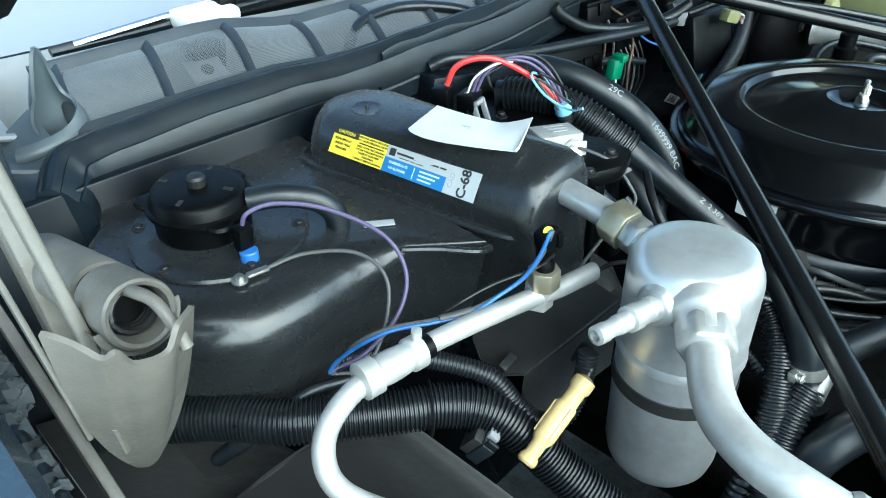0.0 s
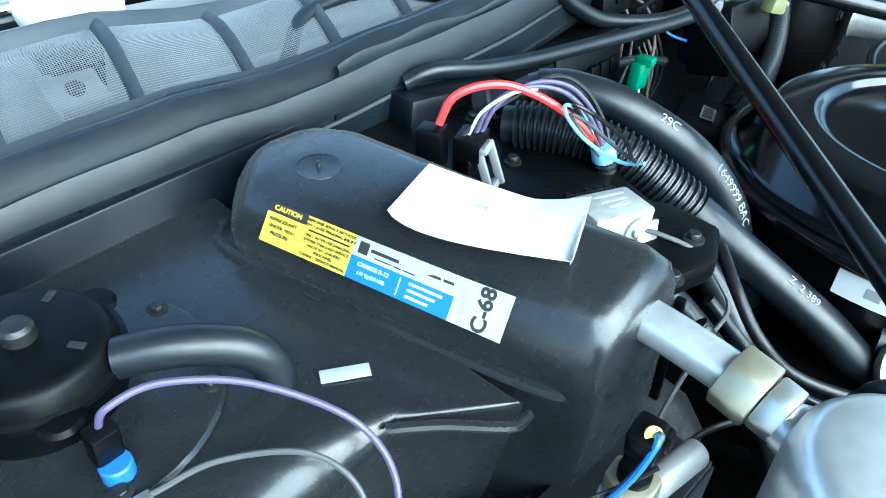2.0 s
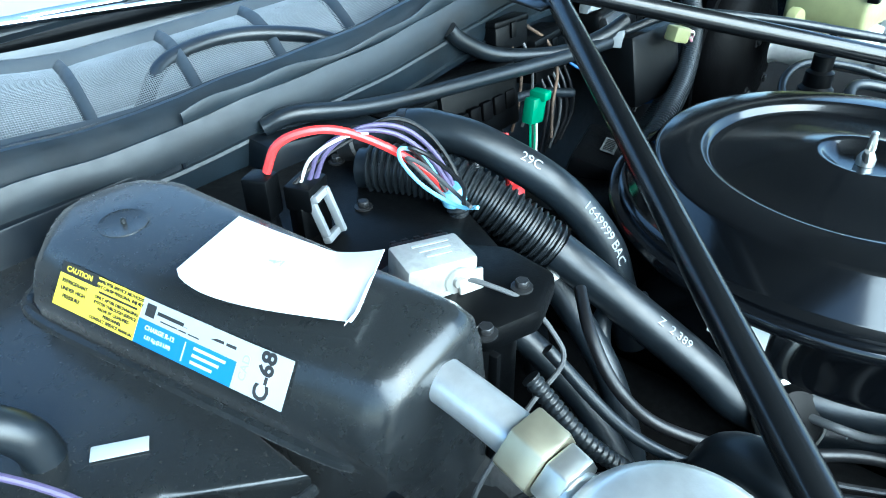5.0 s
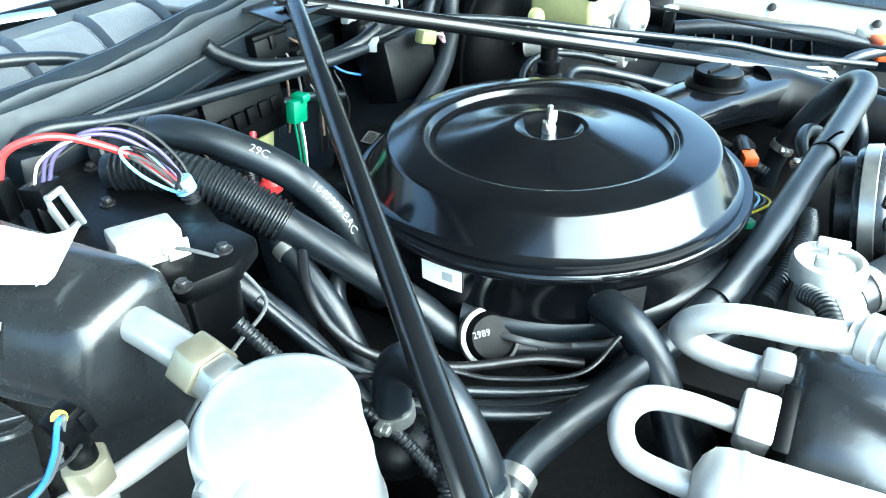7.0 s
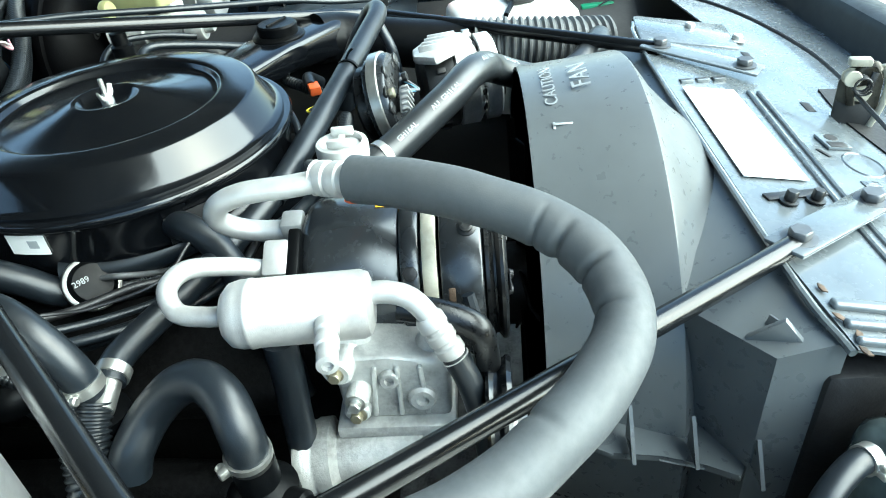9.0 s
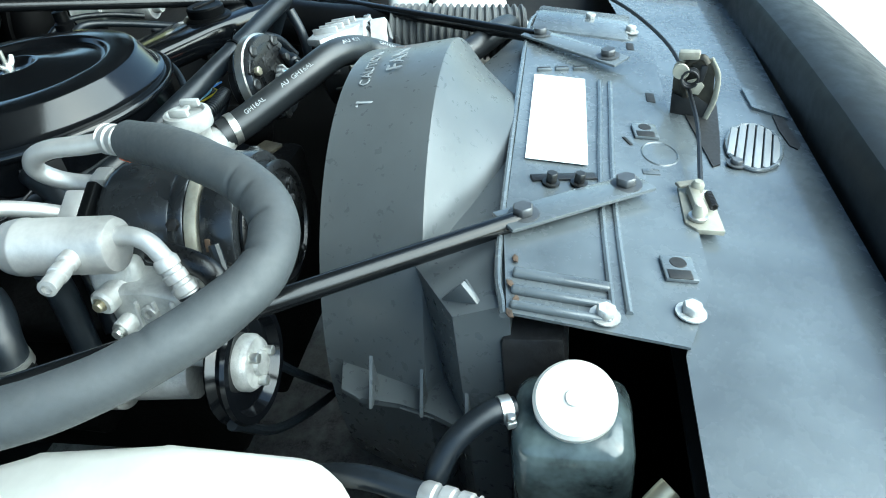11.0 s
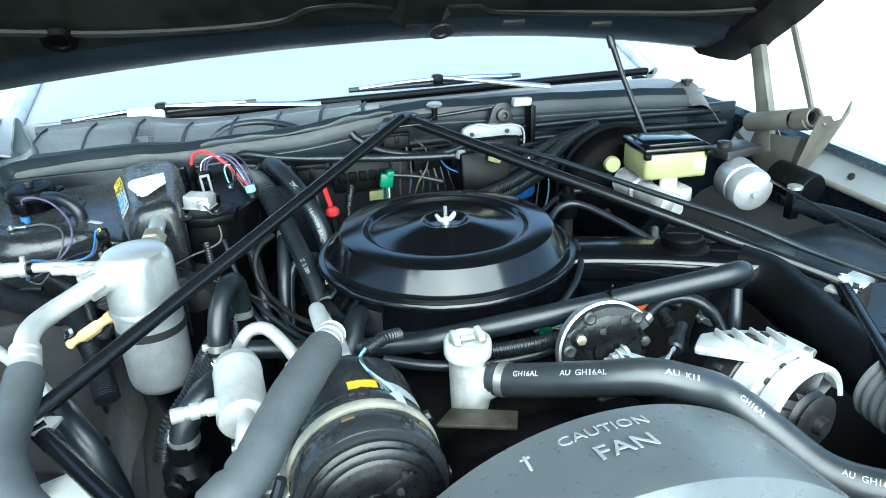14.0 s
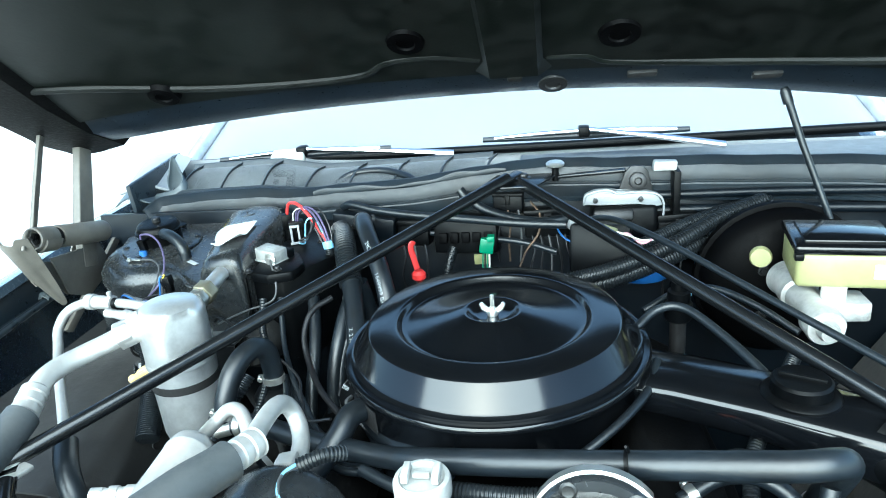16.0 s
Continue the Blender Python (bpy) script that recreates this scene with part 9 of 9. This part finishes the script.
hose_thing("cable", "black taped cable dropping beside the heater hoses", "cable", [(-0.270, 0.120, 0.915), (-0.297, 0.095, 0.903), (-0.305, 0.068, 0.876), (-0.292, 0.036, 0.848), (-0.258, -0.018, 0.830), (-0.2135, -0.0726, 0.824), (-0.19, -0.11, 0.815)], 0.0046, BLACK_WIRE)
hose_thing("wiring_loom", "thin black corrugated loom under the heater hoses", "wiring loom", [(-0.375, 0.095, 0.925), (-0.368, 0.060, 0.890), (-0.352, 0.030, 0.862), (-0.345, -0.01, 0.835), (-0.35, -0.06, 0.80)], 0.0060, None, True)
hose_thing("coolant_hose", "black rubber hose dropping beside the engine", "hose", [(-0.248, 0.165, 0.905), (-0.256, 0.130, 0.880), (-0.262, 0.095, 0.845), (-0.268, 0.07, 0.80), (-0.27, 0.05, 0.74)], 0.0115, None, False, 1)
hose_thing("coolant_hose", "black rubber hose beside the valve cover", "hose", [(-0.315, 0.155, 0.900), (-0.305, 0.120, 0.870), (-0.300, 0.085, 0.835), (-0.30, 0.05, 0.79), (-0.30, 0.02, 0.74)], 0.0100)
hose_thing("vacuum_hose", "thin black vacuum hose crossing the valve cover", "hose", [(-0.348, 0.100, 0.925), (-0.330, 0.045, 0.870), (-0.300, -0.010, 0.842), (-0.262, -0.065, 0.825), (-0.225, -0.120, 0.820), (-0.19, -0.16, 0.82)], 0.0042)
hose_thing("breather_tube", "bent black breather tube by the air cleaner", "hose", [(-0.200, 0.095, 0.872), (-0.226, 0.115, 0.868), (-0.246, 0.108, 0.850), (-0.256, 0.085, 0.82), (-0.26, 0.06, 0.77)], 0.0080)
hose_thing("vacuum_hose", "black hose along the front of the intake", "hose", [(-0.150, -0.195, 0.832), (-0.090, -0.225, 0.828), (-0.020, -0.245, 0.828), (0.060, -0.255, 0.835), (0.11, -0.25, 0.845)], 0.0075)
hose_thing("wiring_loom", "black corrugated loom in front of the air cleaner", "wiring loom", [(-0.070, -0.238, 0.842), (-0.020, -0.250, 0.850), (0.040, -0.262, 0.856), (0.085, -0.262, 0.858)], 0.0105, None, True)
hose_thing("coolant_hose", "short black hose under the alternator bracket", "hose", [(0.205, -0.255, 0.850), (0.245, -0.240, 0.868), (0.285, -0.245, 0.872), (0.315, -0.262, 0.855), (0.33, -0.28, 0.82)], 0.0085, None, False, 1)
hose_thing("wiring_loom", "black loom beside the duct", "wiring loom", [(0.40, 0.02, 0.86), (0.37, -0.03, 0.85), (0.33, -0.10, 0.835), (0.30, -0.16, 0.82), (0.29, -0.21, 0.80)], 0.0095, None, True)
hose_thing("vacuum_hose", "thin hose behind the air cleaner", "hose", [(0.215, 0.115, 0.885), (0.265, 0.135, 0.905), (0.315, 0.125, 0.915), (0.365, 0.085, 0.905), (0.41, 0.04, 0.885)], 0.0050)
hose_thing("wiring_loom", "thick black loom under the cowl", "wiring loom", [(0.16, 0.265, 0.905), (0.23, 0.285, 0.925), (0.30, 0.315, 0.945), (0.38, 0.345, 0.962), (0.46, 0.362, 0.970)], 0.0120, None, True)
hose_thing("vacuum_hose", "pair of thin hoses on the firewall", "hose", [(-0.20, 0.372, 0.940), (-0.13, 0.362, 0.932), (-0.05, 0.352, 0.925), (0.03, 0.345, 0.915), (0.09, 0.33, 0.90)], 0.0055)
hose_thing("brown_wire", "brown wire looping behind the air cleaner", "wire", [(0.045, 0.372, 0.985), (0.062, 0.352, 0.965), (0.058, 0.335, 0.935), (0.035, 0.325, 0.905), (0.02, 0.315, 0.87)], 0.0020, RUST)
hose_thing("blue_wire", "light blue wire behind the air cleaner", "wire", [(0.085, 0.36, 0.955), (0.10, 0.335, 0.930), (0.13, 0.315, 0.915), (0.17, 0.305, 0.89)], 0.0018, BLUE)


def junction_box(label, at, size, turn, wires):
    """A black connector box with a lid line, latch and a few leads."""
    m = place(at, -6, 0, turn)
    x, y, z = size
    b = thing("junction_box", label, "connector box", (at[0], at[1], at[2] - z / 2))
    body = part("body", Solid().box(size, m, 0.004), BLACK_PLASTIC, b)
    part("lid", Solid().box((x * 1.04, y * 1.04, z * 0.22), m @ Matrix.Translation((0, 0, z * 0.42)), 0.002), BLACK_PLASTIC, b)
    part("latch", Solid().box((x * 0.16, 0.005, z * 0.5), m @ Matrix.Translation((0, -y * 0.52, z * 0.15)), 0.0012), BLACK_PLASTIC, body)
    for k, c in enumerate(wires):
        s = m @ Vector((x * (-0.35 + 0.7 * k / max(1, len(wires) - 1)), -y * 0.45, -z * 0.4))
        part("lead", Solid().tube([s, s + Vector((0.004, -0.010, -0.025)), s + Vector((-0.004 + 0.004 * k, -0.012, -0.06)), s + Vector((0.0, -0.004, -0.10))], 0.0019, 8), c, b)
    return b


junction_box("black connector box with leads on the firewall", (0.075, 0.372, 0.945), (0.085, 0.040, 0.050), 4, (BLACK_WIRE, BLACK_WIRE, GREY_WIRE, BLACK_WIRE, BLACK_WIRE))
junction_box("small black connector box behind the air cleaner", (0.005, 0.378, 0.985), (0.055, 0.030, 0.034), -6, (BLACK_WIRE, RUST, GREY_WIRE))
junction_box("black connector box under the wiper motor", (0.30, 0.362, 0.925), (0.070, 0.045, 0.060), 8, (BLACK_WIRE, GREY_WIRE, LIGHT_BLUE))
junction_box("black relay box beside the dipstick", (-0.175, 0.368, 0.935), (0.060, 0.038, 0.048), -4, (BLACK_WIRE, GREY_WIRE, BLACK_WIRE))

# cable ties on the looms
ct = thing("cable_tie", "ribbed black cable tie hanging from the loom", "cable tie", (-0.60, 0.07, 0.78))
part("strap", Solid().sweep(spline([(-0.600, 0.092, 0.838), (-0.596, 0.078, 0.820), (-0.590, 0.066, 0.795), (-0.582, 0.058, 0.765)], 6), 0.0028, 6, 0.4), BLACK_PLASTIC, ct)
part("head", Solid().box((0.008, 0.007, 0.006), place((-0.600, 0.093, 0.842), 20, 0, 20), 0.001), BLACK_PLASTIC, ct)

# vacuum diaphragm under the edge of the air cleaner
VS = thing("vacuum_valve", "round black vacuum valve with a bright steel rim", "valve", (-0.19, -0.02, 0.79))
DM = aim((-0.196, -0.016, 0.816), (-0.196 - 0.5, -0.016 - 0.55, 0.816 + 0.55)) @ Matrix.Scale(1.3, 4)
part("body", Solid().lathe([(0, -0.026), (0.010, -0.024), (0.014, -0.010), (0.0185, 0.0), (0.0185, 0.018), (0.015, 0.0215), (0.006, 0.0225), (0, 0.0225)], DM, 32), BLACK_PLASTIC, VS)
part("rim", Solid().lathe([(0.0186, 0.009), (0.0215, 0.010), (0.0225, 0.013), (0.0215, 0.016), (0.0186, 0.017)], DM, 36), ZINC, VS, "bright steel rim")
part("nozzle", Solid().tube([DM @ Vector((0.006, 0.0, 0.020)), DM @ Vector((0.016, -0.006, 0.032)), DM @ Vector((0.034, -0.014, 0.028)), DM @ Vector((0.055, -0.020, 0.018))], 0.0034, 10), GREY_WIRE, VS, "grey nozzle and hose")
hose_print(VS, [DM @ Vector((-0.02, 0.004, 0.0)), DM @ Vector((0.02, 0.004, 0.0))], 0.029, "2989", 0.0085, 0.30, DM.to_3x3() @ Vector((0, 0, 1)))
